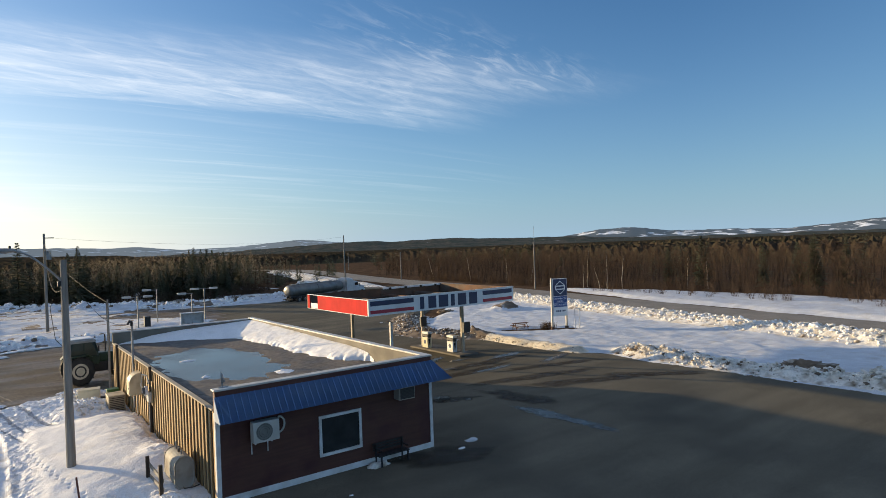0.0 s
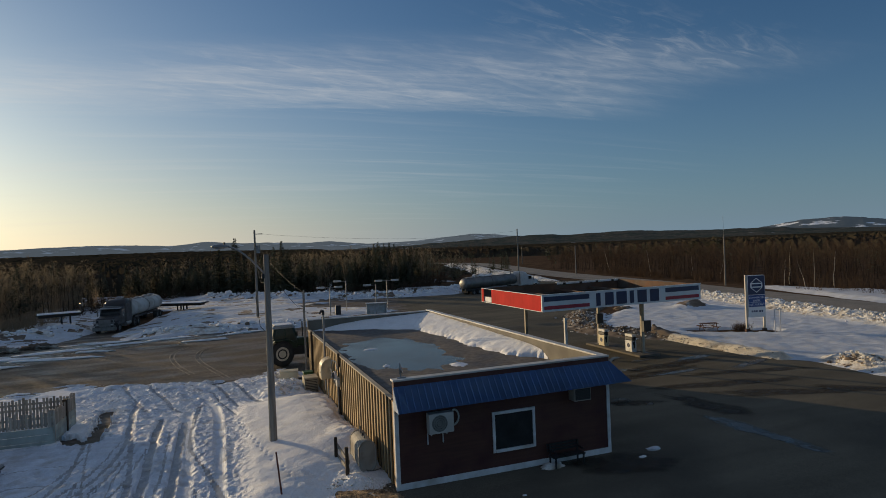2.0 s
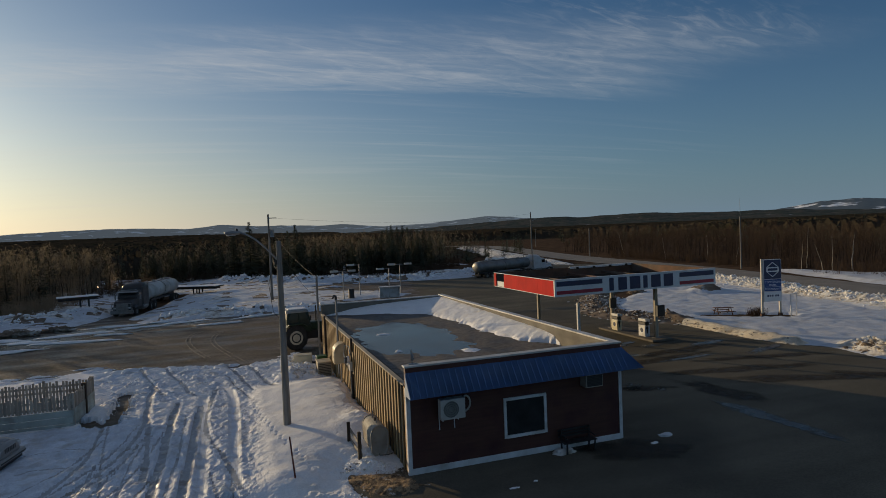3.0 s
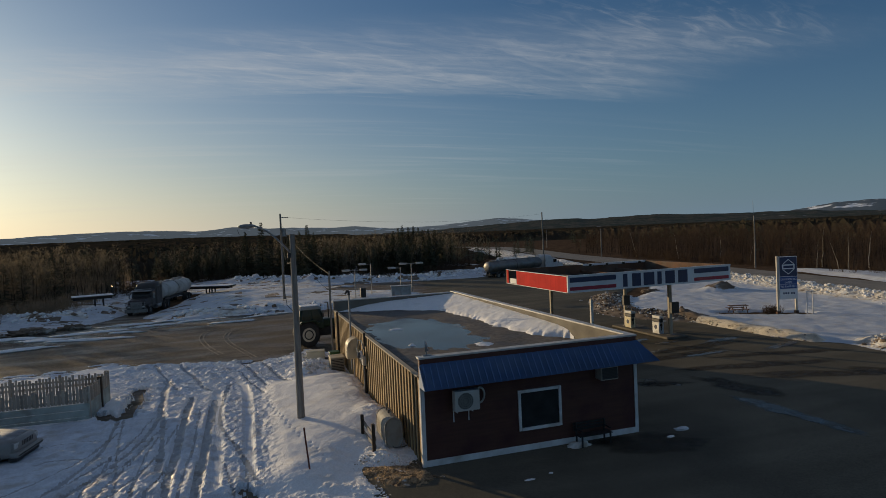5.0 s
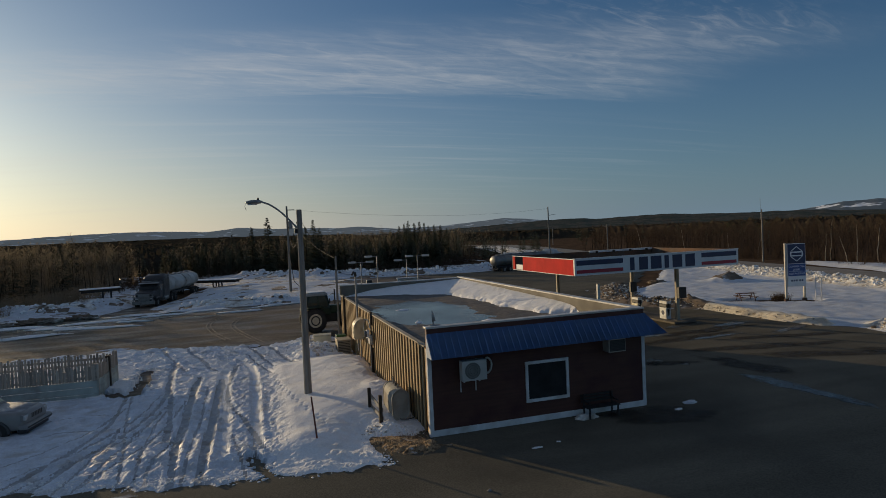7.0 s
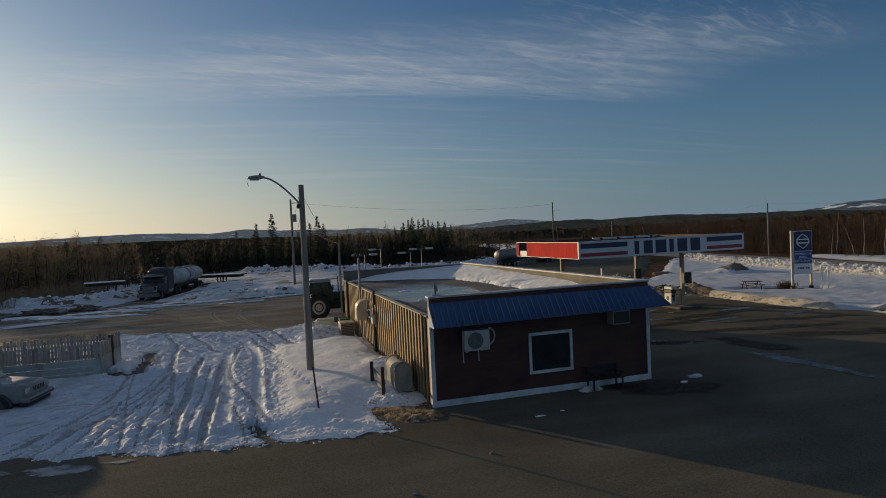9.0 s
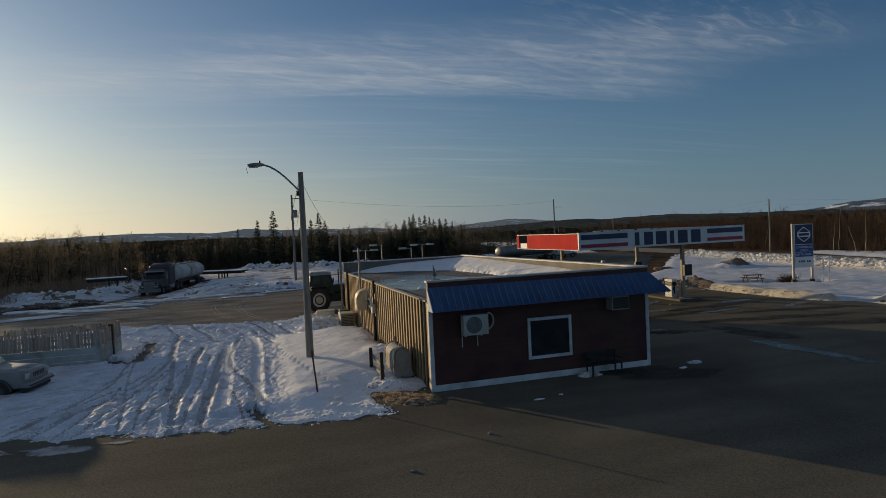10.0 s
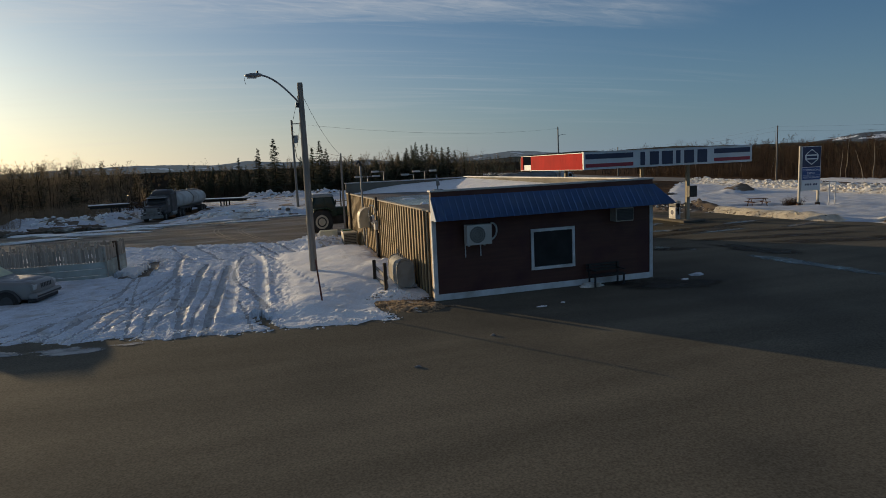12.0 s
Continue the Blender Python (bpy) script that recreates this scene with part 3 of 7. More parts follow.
ISLAND = [(29.5, -60), (29.8, -20), (28.8, -8), (28.3, -3.8), (28.2, 1), (28.0, 3.3), (27.6, 6.4), (26.9, 7.6), (26.2, 8.8), (26.0, 10.4), (25.7, 12), (25.7, 14.3), (25.9, 17.3), (26.0, 20.4), (25.8, 23), (27.5, 29), (38, 40), (49, 53),
          (53, 58), (56, 56), (53, 46), (50, 31.5), (47.6, 20), (45.6, 9), (43.6, -4), (40.5, -30), (34, -60)]
RIDGE = [(33.5, -62), (38.8, -30), (41.4, -5.5), (43.2, 7), (45.2, 18), (47.6, 28), (51.3, 42), (55, 56)]
EDGE = [(29.4, -20), (28.9, -8), (28.6, -3.8), (28.4, 1), (28.3, 3.5), (28.7, 6.6)]
CURB = [(26.75, 9.2), (26.55, 10.4), (26.3, 12), (26.3, 14.3), (26.45, 17.3), (26.5, 20.6)]
PILE = [(30.5, 36.0), (27.4, 31.6), (25.0, 27.4), (24.6, 24.6), (25.5, 21.9), (26.4, 20.2)]


def island_snow(x, y):
    kerb = 1 - step(near_line(x, y, CURB), 1.2, 2.2)
    s = inside(x, y, ISLAND) + (0.8 - 0.5 * kerb) * (fbm(x * 0.6, y * 0.6, 3) - 0.5)
    lumps = fbm(x * 1.6, y * 1.6, 4)
    chunk = np.abs(vnoise(x * 2.4, y * 2.4) - 0.5) * 2
    h = 0.18 * step(s, 0, 1.2) - 0.06 + step(s, 0, 1) * (0.10 * (fbm(x * 0.4, y * 0.4, 3) - 0.4) + 0.12 * (fbm(x * 1.3, y * 0.7, 3) - 0.5) + 0.09 * (fbm(x * 2.6, y * 2.6, 3, 0.6) - 0.5))
    r = near_line(x, y, RIDGE) + 0.9 * (fbm(x * 0.3, y * 0.3, 2) - 0.5)
    h = h + 0.64 * np.exp(-(r / 1.45) ** 2) * (0.45 + 0.75 * lumps + 0.4 * chunk)
    e = near_line(x, y, EDGE)
    h = h + 0.75 * np.exp(-(e / 0.9) ** 2) * (0.1 + 0.9 * lumps + 0.4 * chunk) * (0.35 + 1.3 * vnoise(x * 0.22 + 3, y * 0.22))
    c = near_line(x, y, CURB)
    h = h + 0.36 * np.exp(-(c / 0.42) ** 4) * (0.75 + 0.5 * lumps)
    p = near_line(x, y, PILE)
    h = h + 0.46 * np.exp(-(p / 1.25) ** 2) * (0.3 + 0.8 * lumps + 0.6 * chunk)
    p = np.hypot((x - 41.3) * 0.8, y - 32.6)
    h = h + 0.85 * np.exp(-(p / 1.25) ** 2) * (0.5 + lumps)
    # bare ground under the sign and table
    bare = near_line(x, y, [(30.5, 20.2), (33.5, 18.2), (34.8, 17.2)])
    h = h - 0.30 * (1 - step(bare + 0.8 * (lumps - 0.5), 0.5, 1.2))
    return h


def island_pick(x, y, z):
    lumps = fbm(x * 1.1 + 9, y * 1.1, 3)
    p = near_line(x, y, PILE)
    dirt = (p < 1.9) | (np.hypot(x - 41.3, y - 32.6) < 1.5) | (near_line(x, y, EDGE) < 0.0)
    grey = near_line(x, y, RIDGE) < 2.2
    berm = near_line(x, y, CURB) < 0.6
    grey |= near_line(x, y, EDGE) < 1.2
    return np.where(dirt, 2, np.where(berm, 3, np.where(grey, 1, 0)))


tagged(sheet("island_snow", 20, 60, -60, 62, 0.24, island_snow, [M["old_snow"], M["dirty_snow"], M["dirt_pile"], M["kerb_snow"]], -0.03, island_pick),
       "crusted white snow with dirty ploughed banks between lot and highway", "snow", kind="structure")

VERGE = [(43.6, -90), (50, -30), (53, -2), (56, 13), (58.5, 25), (62.5, 38), (65.5, 46), (68.0, 50), (70.0, 44), (71.5, 34), (73, 20), (71, 0), (66, -32), (60, -90)]


def verge_snow(x, y):
    s = inside(x, y, VERGE) + 1.5 * (fbm(x * 0.3, y * 0.3, 3) - 0.5)
    return 0.30 * step(s, 0, 2.2) - 0.06 - 0.3 * step(-s, 0, 1.2) + step(s, 0, 2) * (0.25 * (fbm(x * 0.25, y * 0.25, 4) - 0.45) + 0.07 * (fbm(x * 1.6, y * 1.2, 3) - 0.5))


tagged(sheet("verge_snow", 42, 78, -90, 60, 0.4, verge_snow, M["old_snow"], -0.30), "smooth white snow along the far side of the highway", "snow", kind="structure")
BEND = [(56, 78), (61, 99), (67, 127), (74, 152), (82, 200), (76, 203), (66, 160), (58, 130), (54, 102), (53, 84)]
tagged(sheet("bend_snow", 48, 88, 70, 208, 0.6, lambda x, y: np.where(inside(x, y, BEND) > -1, 0.9 * step(inside(x, y, BEND) + 2 * (fbm(x * 0.3, y * 0.3) - 0.5), 0, 4) - 0.1, -0.3),
             M["dirty_snow"], -0.04), "ploughed snow bank at the bend of the highway", "snow", kind="structure")

def clods(name, lines, per_m, wide, s0, s1, lift, mats, label, seed, dirty=0.0):
    """Broken lumps of ploughed snow strewn along lines, as one mesh."""
    r = np.random.RandomState(seed)
    base = bmesh.new()
    bmesh.ops.create_icosphere(base, subdivisions=1, radius=1)
    bv = np.array([v.co[:] for v in base.verts])
    bf = np.array([[v.index for v in f.verts] for f in base.faces])
    base.free()
    xs, ys = [], []
    for line in lines:
        for (ax, ay), (bx, by) in zip(line, line[1:]):
            ln = math.hypot(bx - ax, by - ay)
            n = int(ln * per_m)
            t, w = r.rand(n), r.randn(n) * wide
            xs.append(ax + (bx - ax) * t + (by - ay) / ln * w)
            ys.append(ay + (by - ay) * t - (bx - ax) / ln * w)
    x, y = np.concatenate(xs), np.concatenate(ys)
    z = lift(x, y)
    keep = z > -0.60
    x, y, z = x[keep], y[keep], z[keep]
    n, m = len(x), len(bv)
    s = s0 + (s1 - s0) * r.rand(n) ** 2.5
    v = bv[None] * r.uniform(0.65, 1.3, (n, m, 1)) * np.stack((r.uniform(0.7, 1.2, n), r.uniform(0.7, 1.2, n), r.uniform(0.5, 0.9, n)), -1)[:, None, :]
    a = r.rand(n) * 6.283
    c, sn = np.cos(a)[:, None], np.sin(a)[:, None]
    v = np.stack((v[..., 0] * c - v[..., 1] * sn, v[..., 0] * sn + v[..., 1] * c, v[..., 2]), -1) * s[:, None, None]
    v = v + np.stack((x, y, z + s * 0.2), -1)[:, None, :]
    f = (bf[None] + (np.arange(n) * m)[:, None, None]).reshape(-1, 3)
    ob = fresh(name, v.reshape(-1, 3).tolist(), f.tolist(), mats)
    mi = np.repeat(np.where(r.rand(n) < dirty, len(mats) - 1, 0), len(bf))
    ob.data.polygons.foreach_set("material_index", mi.astype(int).tolist())
    return tagged(ob, label, "snow", kind="stuff")


VISIBLE = [(38.8, -20), (41.4, -5.5), (43.2, 7), (45.2, 18), (47.6, 28), (51.3, 42), (55, 56)]
clods("snow_clods", [VISIBLE], 75, 0.9, 0.04, 0.20, island_snow, [M["dirty_snow"], M["snow"]], "broken lumps of ploughed snow along the highway", 31, 0.4)
clods("snow_clods", [EDGE[1:]], 110, 0.5, 0.03, 0.16, island_snow, [M["dirty_snow"], M["snow"], M["dirt_pile"]], "broken dirty snow lumps along the lot", 32, 0.10)
clods("snow_clods", [[(x - 0.5, y) for x, y in CURB]], 26, 0.16, 0.02, 0.09, island_snow, [M["kerb_snow"], M["dirt_pile"]], "small dirty snow lumps along the curb", 33, 0.5)
clods("dirt_clods", [PILE], 75, 0.9, 0.04, 0.16, island_snow, [M["dirt_pile"], M["dirty_snow"]], "brown rubble of dirt and snow beside the pumps", 34, 0.3)
clods("snow_clods", [[(-2.6, 14.4), (-1.2, 16.2), (-1.8, 19.5)], [(-14.5, 2.0), (-12, 0.9), (-9.6, 0.0), (-7.7, -0.8), (-5.4, -1.3), (-3.2, -1.6), (-1.2, -1.2)]], 55, 0.28, 0.012, 0.06, yard_snow, [M["snow"]], "small crumbled snow lumps in the yard", 35)
clods("snow_clods", [[(-2.4, 14.2), (-1.5, 15.3), (-1.9, 16.6)], [(-1.5, 18.0), (-2.3, 19.6)]], 40, 0.35, 0.04, 0.17, yard_snow, [M["snow"], M["dirty_snow"]], "broken snow lumps heaped beside the building", 37, 0.25)
clods("snow_clods", [[(-2.1, 1.25), (-1.4, 1.0), (-0.8, 0.85), (-0.1, 0.45)], [(-1.7, -0.7), (-1.2, -1.35)]], 60, 0.16, 0.02, 0.07, yard_snow, [M["snow"], M["dirty_snow"]], "crumbled snow along the gravel at the building corner", 38, 0.35)
clods("snow_clods", [[(-30, 57), (-24, 56), (-20, 60)], [(-12, 50), (-6, 47.5), (0, 46), (4, 46)], [(-6, 95), (4, 84), (14, 76), (28, 73), (35, 79)]], 12, 1.3, 0.08, 0.38, far_snow, [M["snow"], M["dirt_pile"]], "ploughed snow lumps behind the yard", 36, 0.08)

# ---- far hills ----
# bluish base colours and glow put haze of distance into these hills
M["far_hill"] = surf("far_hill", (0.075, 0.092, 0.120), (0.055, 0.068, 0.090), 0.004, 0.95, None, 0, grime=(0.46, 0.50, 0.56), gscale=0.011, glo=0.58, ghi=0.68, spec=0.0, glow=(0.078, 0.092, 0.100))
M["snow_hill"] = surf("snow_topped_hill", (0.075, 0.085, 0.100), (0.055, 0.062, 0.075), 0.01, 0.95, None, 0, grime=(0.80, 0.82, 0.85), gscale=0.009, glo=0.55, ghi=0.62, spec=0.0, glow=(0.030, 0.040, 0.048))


def hill_range(name, dist, crest_line, seed, mat, label):
    """A far range whose crest runs through pairs of direction and height."""
    n, m = 320, 8
    degs, tops = [p[0] for p in crest_line], [p[1] for p in crest_line]
    v, f = [], []
    for i in range(n + 1):
        u = i / n
        deg = degs[0] + (degs[-1] - degs[0]) * u
        around = [float(np.interp(deg + k * 0.45, degs, tops)) for k in (-1, 0, 1)]
        crest = (around[0] + 2 * around[1] + around[2]) / 4 + 12.0 * (float(fbm(np.array(u * 75 + seed), np.array(seed), 5, 0.6)) - 0.5)
        a = radians(deg)
        for k in range(m + 1):
            w = k / m
            rr = dist - 700 * (1 - w)
            wob = 1 + 0.16 * (float(vnoise(np.array(u * 120.0 + seed), np.array(w * 7.0))) - 0.5) * (1 - w)
            v.append((rr * math.cos(a), rr * math.sin(a) - 18, crest * (w ** 1.2) * wob - 12 * (1 - w)))
    for i in range(n):
        f += [(i * (m + 1) + k, i * (m + 1) + k + 1, (i + 1) * (m + 1) + k + 1, (i + 1) * (m + 1) + k) for k in range(m)]
    return tagged(fresh(name, v, f, mat, True), label, "hill", kind="structure")


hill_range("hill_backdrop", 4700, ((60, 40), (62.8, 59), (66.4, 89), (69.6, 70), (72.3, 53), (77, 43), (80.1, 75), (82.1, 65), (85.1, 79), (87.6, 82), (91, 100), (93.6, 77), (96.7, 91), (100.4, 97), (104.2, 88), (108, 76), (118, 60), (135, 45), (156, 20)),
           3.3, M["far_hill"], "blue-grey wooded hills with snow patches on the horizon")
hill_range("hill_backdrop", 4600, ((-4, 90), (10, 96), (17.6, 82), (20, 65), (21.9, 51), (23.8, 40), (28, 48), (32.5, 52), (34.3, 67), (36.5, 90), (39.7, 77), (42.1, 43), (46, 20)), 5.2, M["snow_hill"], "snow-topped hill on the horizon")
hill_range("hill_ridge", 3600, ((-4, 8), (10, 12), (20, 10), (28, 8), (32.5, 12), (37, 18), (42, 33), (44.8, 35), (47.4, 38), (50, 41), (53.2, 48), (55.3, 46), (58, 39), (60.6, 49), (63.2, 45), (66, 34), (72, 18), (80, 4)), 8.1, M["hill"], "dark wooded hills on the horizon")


# ---- more materials ----
M["red_board"] = surf("dark_red_boards", (0.098, 0.036, 0.024), (0.076, 0.027, 0.019), 2.0, 0.65, None, 0.25, 40, stretch=(0.4, 1, 6), grime=(0.06, 0.014, 0.015), gscale=1.1)
M["white_trim"] = surf("white_painted_trim", (0.74, 0.75, 0.76), (0.62, 0.62, 0.62), 3.0, 0.55, None, 0.15, 40, grime=(0.45, 0.43, 0.40), gscale=1.4)
M["blue_metal"] = surf("blue_metal_awning", (0.068, 0.178, 0.42), (0.085, 0.172, 0.35), 1.6, 0.38, 0.58, 0.1, 20, grime=(0.13, 0.235, 0.42), gscale=0.9, glo=0.45, ghi=0.75)
M["tan_board"] = surf("weathered_tan_boards", (0.43, 0.30, 0.15), (0.29, 0.20, 0.10), 2.5, 0.8, None, 0.3, 30, stretch=(1, 1, 0.15), vary=0.22)
M["awning_end"] = surf("pale_awning_end", (0.36, 0.44, 0.55), (0.28, 0.34, 0.44), 2, 0.5)
M["dark_wood"] = surf("dark_wood", (0.060, 0.042, 0.028), (0.035, 0.026, 0.018), 3, 0.85, None, 0.3, 30, stretch=(1, 1, 0.2))
M["membrane"] = surf("roof_membrane", (0.150, 0.126, 0.104), (0.072, 0.061, 0.051), 1.3, 0.85, 0.6, 0.8, 18, grime=(0.085, 0.073, 0.06), gscale=0.7, speck=0.45, sscale=5)
M["cap"] = surf("metal_cap", (0.60, 0.60, 0.58), (0.42, 0.40, 0.36), 1.5, 0.5, None, 0.1, 20)
M["plank_cap"] = surf("weathered_plank", (0.48, 0.42, 0.32), (0.32, 0.27, 0.20), 2.0, 0.8, None, 0.3, 25, stretch=(1, 0.2, 1))
M["plaster"] = surf("grey_parapet", (0.22, 0.20, 0.16), (0.15, 0.135, 0.11), 1.0, 0.85, None, 0.3, 25)
M["glass"] = surf("dark_window_glass", (0.020, 0.024, 0.026), (0.034, 0.040, 0.042), 1.6, 0.06, None, 0)
M["white_plastic"] = surf("white_painted_metal", (0.54, 0.54, 0.51), (0.43, 0.43, 0.40), 2, 0.45, None, 0.05, 20)
M["black_metal"] = surf("black_metal", (0.018, 0.018, 0.019), (0.03, 0.028, 0.027), 4, 0.5, None, 0.1, 30)
M["grey_metal"] = surf("grey_metal", (0.30, 0.31, 0.31), (0.22, 0.22, 0.22), 3, 0.5, None, 0.1, 30, metal=0.4)
M["old_wood"] = surf("weathered_grey_wood", (0.27, 0.25, 0.22), (0.17, 0.155, 0.135), 3, 0.85, None, 0.4, 25, stretch=(3, 3, 0.25), vary=0.15)
M["sign_red"] = surf("red_panel", (0.60, 0.022, 0.018), (0.50, 0.018, 0.015), 1.0, 0.8, None, 0.1, 15, vary=0.05, spec=0.15)
M["sign_white"] = surf("white_sign_face", (0.68, 0.72, 0.74), (0.60, 0.63, 0.65), 1.0, 0.4)
M["sign_blue"] = surf("navy_sign_face", (0.012, 0.028, 0.085), (0.010, 0.022, 0.07), 1.0, 0.4)
M["sign_mid"] = surf("blue_sign_face", (0.02, 0.07, 0.25), (0.02, 0.06, 0.2), 1.0, 0.4)
M["sign_stripe"] = surf("red_stripe", (0.36, 0.02, 0.045), (0.30, 0.02, 0.04), 1.0, 0.4)
M["rust_wood"] = surf("brown_plywood", (0.150, 0.072, 0.040), (0.085, 0.048, 0.030), 1.2, 0.85, None, 0.2, 20, grime=(0.11, 0.10, 0.085), gscale=0.8)
M["water"] = surf("standing_water", (0.045, 0.050, 0.052), (0.06, 0.062, 0.062), 0.5, 0.09, 0.26, 0.05, 4, spec=0.13)
M["tank_paint"] = surf("grey_tank_paint", (0.34, 0.33, 0.29), (0.27, 0.26, 0.23), 2, 0.72, None, 0.1, 20, grime=(0.2, 0.16, 0.12), gscale=1.5)
M["green_paint"] = surf("green_paint", (0.03, 0.11, 0.03), (0.02, 0.08, 0.025), 2, 0.5)
M["concrete"] = surf("concrete", (0.28, 0.26, 0.24), (0.2, 0.185, 0.17), 2, 0.85, None, 0.3, 30)
M["old_white"] = surf("yellowed_white_metal", (0.40, 0.38, 0.33), (0.30, 0.28, 0.24), 3, 0.5)
M["weathered"] = surf("weathered_cream_paint", (0.44, 0.39, 0.30), (0.30, 0.26, 0.20), 2, 0.7, None, 0.2, 20, stretch=(1, 1, 0.3))
M["fan_grey"] = surf("fan_grey", (0.20, 0.21, 0.20), (0.15, 0.16, 0.15), 4, 0.5)
M["dark_grey"] = surf("dark_grey_metal", (0.07, 0.07, 0.07), (0.05, 0.05, 0.05), 3, 0.6)
M["kerb"] = surf("dirty_kerb_concrete", (0.15, 0.13, 0.105), (0.10, 0.088, 0.07), 2, 0.85, None, 0.3, 30)
M["screen_glass"] = surf("dark_meter_glass", (0.05, 0.05, 0.05), (0.10, 0.10, 0.10), 4, 0.1)
M["cable"] = surf("black_cable", (0.015, 0.015, 0.015), None, 2, 0.7)
M["lens"] = surf("lamp_lens", (0.55, 0.56, 0.55), None, 2, 0.25)

# ---- the restaurant ----
W, D, TOP, LOW = 7.92, 19.45, 3.49, 2.84
house = thing("restaurant_building", (0, 0, 0), "single-storey building with dark red front, tan board side and flat roof", "building")
part("front_wall", box(0, 0, 0.0, W, 0.22, TOP - 0.06), M["red_board"], house, "dark red board wall")
bm = bmesh.new()
box(0.03, 0.22, 0, 0.22, D, LOW - 0.03, bm=bm)
part("side_wall", bm, M["dark_wood"], house, "dark backing of the board wall")
part("side_wall", box(W - 0.22, 0.22, 0, W, D, TOP - 0.06), M["plaster"], house)
part("back_wall", box(0.22, D - 0.22, 0, W - 0.22, D, TOP - 0.1), M["plaster"], house)
bm = box(0.0, D - 0.22, LOW - 0.03, 0.22, D, TOP - 0.1)
part("parapet_end", bm, M["plaster"], house)
part("roof_deck", box(0.22, 0.22, 2.45, W - 0.22, D - 0.22, 2.70), M["plaster"], house)
# caps round the roof
bm = box(-0.05, -0.06, TOP - 0.06, W + 0.05, 0.26, TOP, 0.012)
part("parapet_cap", bm, M["cap"], house, "pale metal cap")
part("parapet_cap", box(W - 0.26, 0.26, TOP - 0.06, W + 0.05, D + 0.05, TOP, 0.012), M["cap"], house)
part("parapet_cap", box(-0.05, D - 0.26, TOP - 0.1, W - 0.26, D + 0.05, TOP - 0.04, 0.012), M["cap"], house)
part("parapet_cap", box(-0.045, 0.26, LOW - 0.03, 0.13, D - 0.26, LOW + 0.02, 0.01), M["plank_cap"], house, "weathered plank cap")
part("fascia_board", box(-0.02, -0.03, TOP - 0.24, W + 0.02, 0.0, TOP - 0.06), M["red_board"], house)


def roof_surface(x, y):
    rise = np.abs((x - 2.65) / 2.15) ** 2.6 + np.abs((y - 9.3) / 4.7) ** 2.6 + 1.7 * (fbm(x * 1.2, y * 0.8, 5, 0.62) - 0.5)
    return 2.700 + 0.045 * step(rise, 0.55, 2.2) + 0.012 * (fbm(x * 3, y * 3, 3) - 0.5)


ob = sheet("roof_membrane", 0.22, W - 0.2, 0.22, D - 0.2, 0.10, roof_surface, M["membrane"], -1)
ob.parent = house
bm = bmesh.new()
bmesh.ops.create_grid(bm, x_segments=1, y_segments=1, size=1)
bmesh.ops.transform(bm, matrix=Matrix.LocRotScale((3.0, 8.6, 2.709), None, (2.7, 6.6, 1)), verts=bm.verts)
pool = tagged(obj("roof_puddle", bm, M["water"]), "shallow meltwater puddle on the flat roof", "puddle")


def roof_snow(x, y):
    ragged = fbm(x * 0.9, y * 0.9, 4) - 0.5
    crust = 0.035 * (fbm(x * 1.6, y * 2.6, 4) - 0.5) + 0.02 * (fbm(x * 5, y * 5, 2) - 0.5)
    edge = np.interp(y, (3.2, 4.5, 5.1, 6.7, 9.4, 12.5, 15.0, 19.0), (7.9, 7.45, 7.0, 6.4, 6.2, 6.1, 5.9, 5.4)) + 0.5 * ragged + 0.25 * (fbm(x * 3, y * 3, 3) - 0.5)
    right = np.clip((x - edge) / np.maximum(7.75 - edge, 0.2), -0.05, 1)
    crest = np.interp(y, (3.2, 4.0, 6.0, 9.0, 14.0, 18.0), (0.22, 0.46, 0.54, 0.58, 0.66, 0.71))
    h_r = np.where(right > 0, 0.10 * step(right, 0, 0.10) + (crest - 0.10) * np.clip(right, 0, 1) ** 0.8 + crust, -0.05)
    shore = np.interp(x, (0.3, 1.8, 3.8, 4.9, 7.7), (19.0, 18.2, 17.4, 16.4, 14.8)) + 0.9 * ragged
    back = np.clip((y - shore) / np.maximum(19.25 - shore, 0.2), -0.05, 1)
    top = np.interp(x, (0.3, 2.0, 3.5, 5.7, 7.9), (0.10, 0.38, 0.52, 0.60, 0.70))
    h_b = np.where(back > 0, 0.06 * step(back, 0, 0.10) + (top - 0.06) * np.clip(back, 0, 1) + 0.6 * crust, -0.05)
    h = np.maximum(h_r, h_b)
    for cx, cy, rx, ry in ((4.15, 4.8, 0.42, 0.5), (1.42, 6.2, 0.14, 0.12), (0.65, 0.9, 0.3, 0.25), (1.85, 10.7, 0.34, 0.2)):
        h = np.maximum(h, 0.10 * np.exp(-(((x - cx) / rx) ** 2 + ((y - cy) / ry) ** 2)) * (0.5 + fbm(x * 4, y * 4, 2)) + 0.005)
    return 2.675 + h


tagged(sheet("roof_snow", 0.25, W - 0.23, 0.3, D - 0.25, 0.06, roof_snow, M["snow"], 2.69), "melting white snow drift on the flat roof", "snow", kind="stuff")

# white corner and base boards of the front
for x0, x1 in ((-0.03, 0.10), (W - 0.10, W + 0.03)):
    part("corner_board", box(x0, -0.03, 0.0, x1, -0.001, 2.75, 0.006), M["white_trim"], house, "white painted corner board")
part("base_board", box(0.10, -0.03, 0.0, W - 0.10, -0.001, 0.20, 0.006), M["white_trim"], house, "white painted base board")
part("corner_board", box(-0.035, -0.001, 0.0, -0.005, 0.12, 2.78, 0.006), M["white_trim"], house)
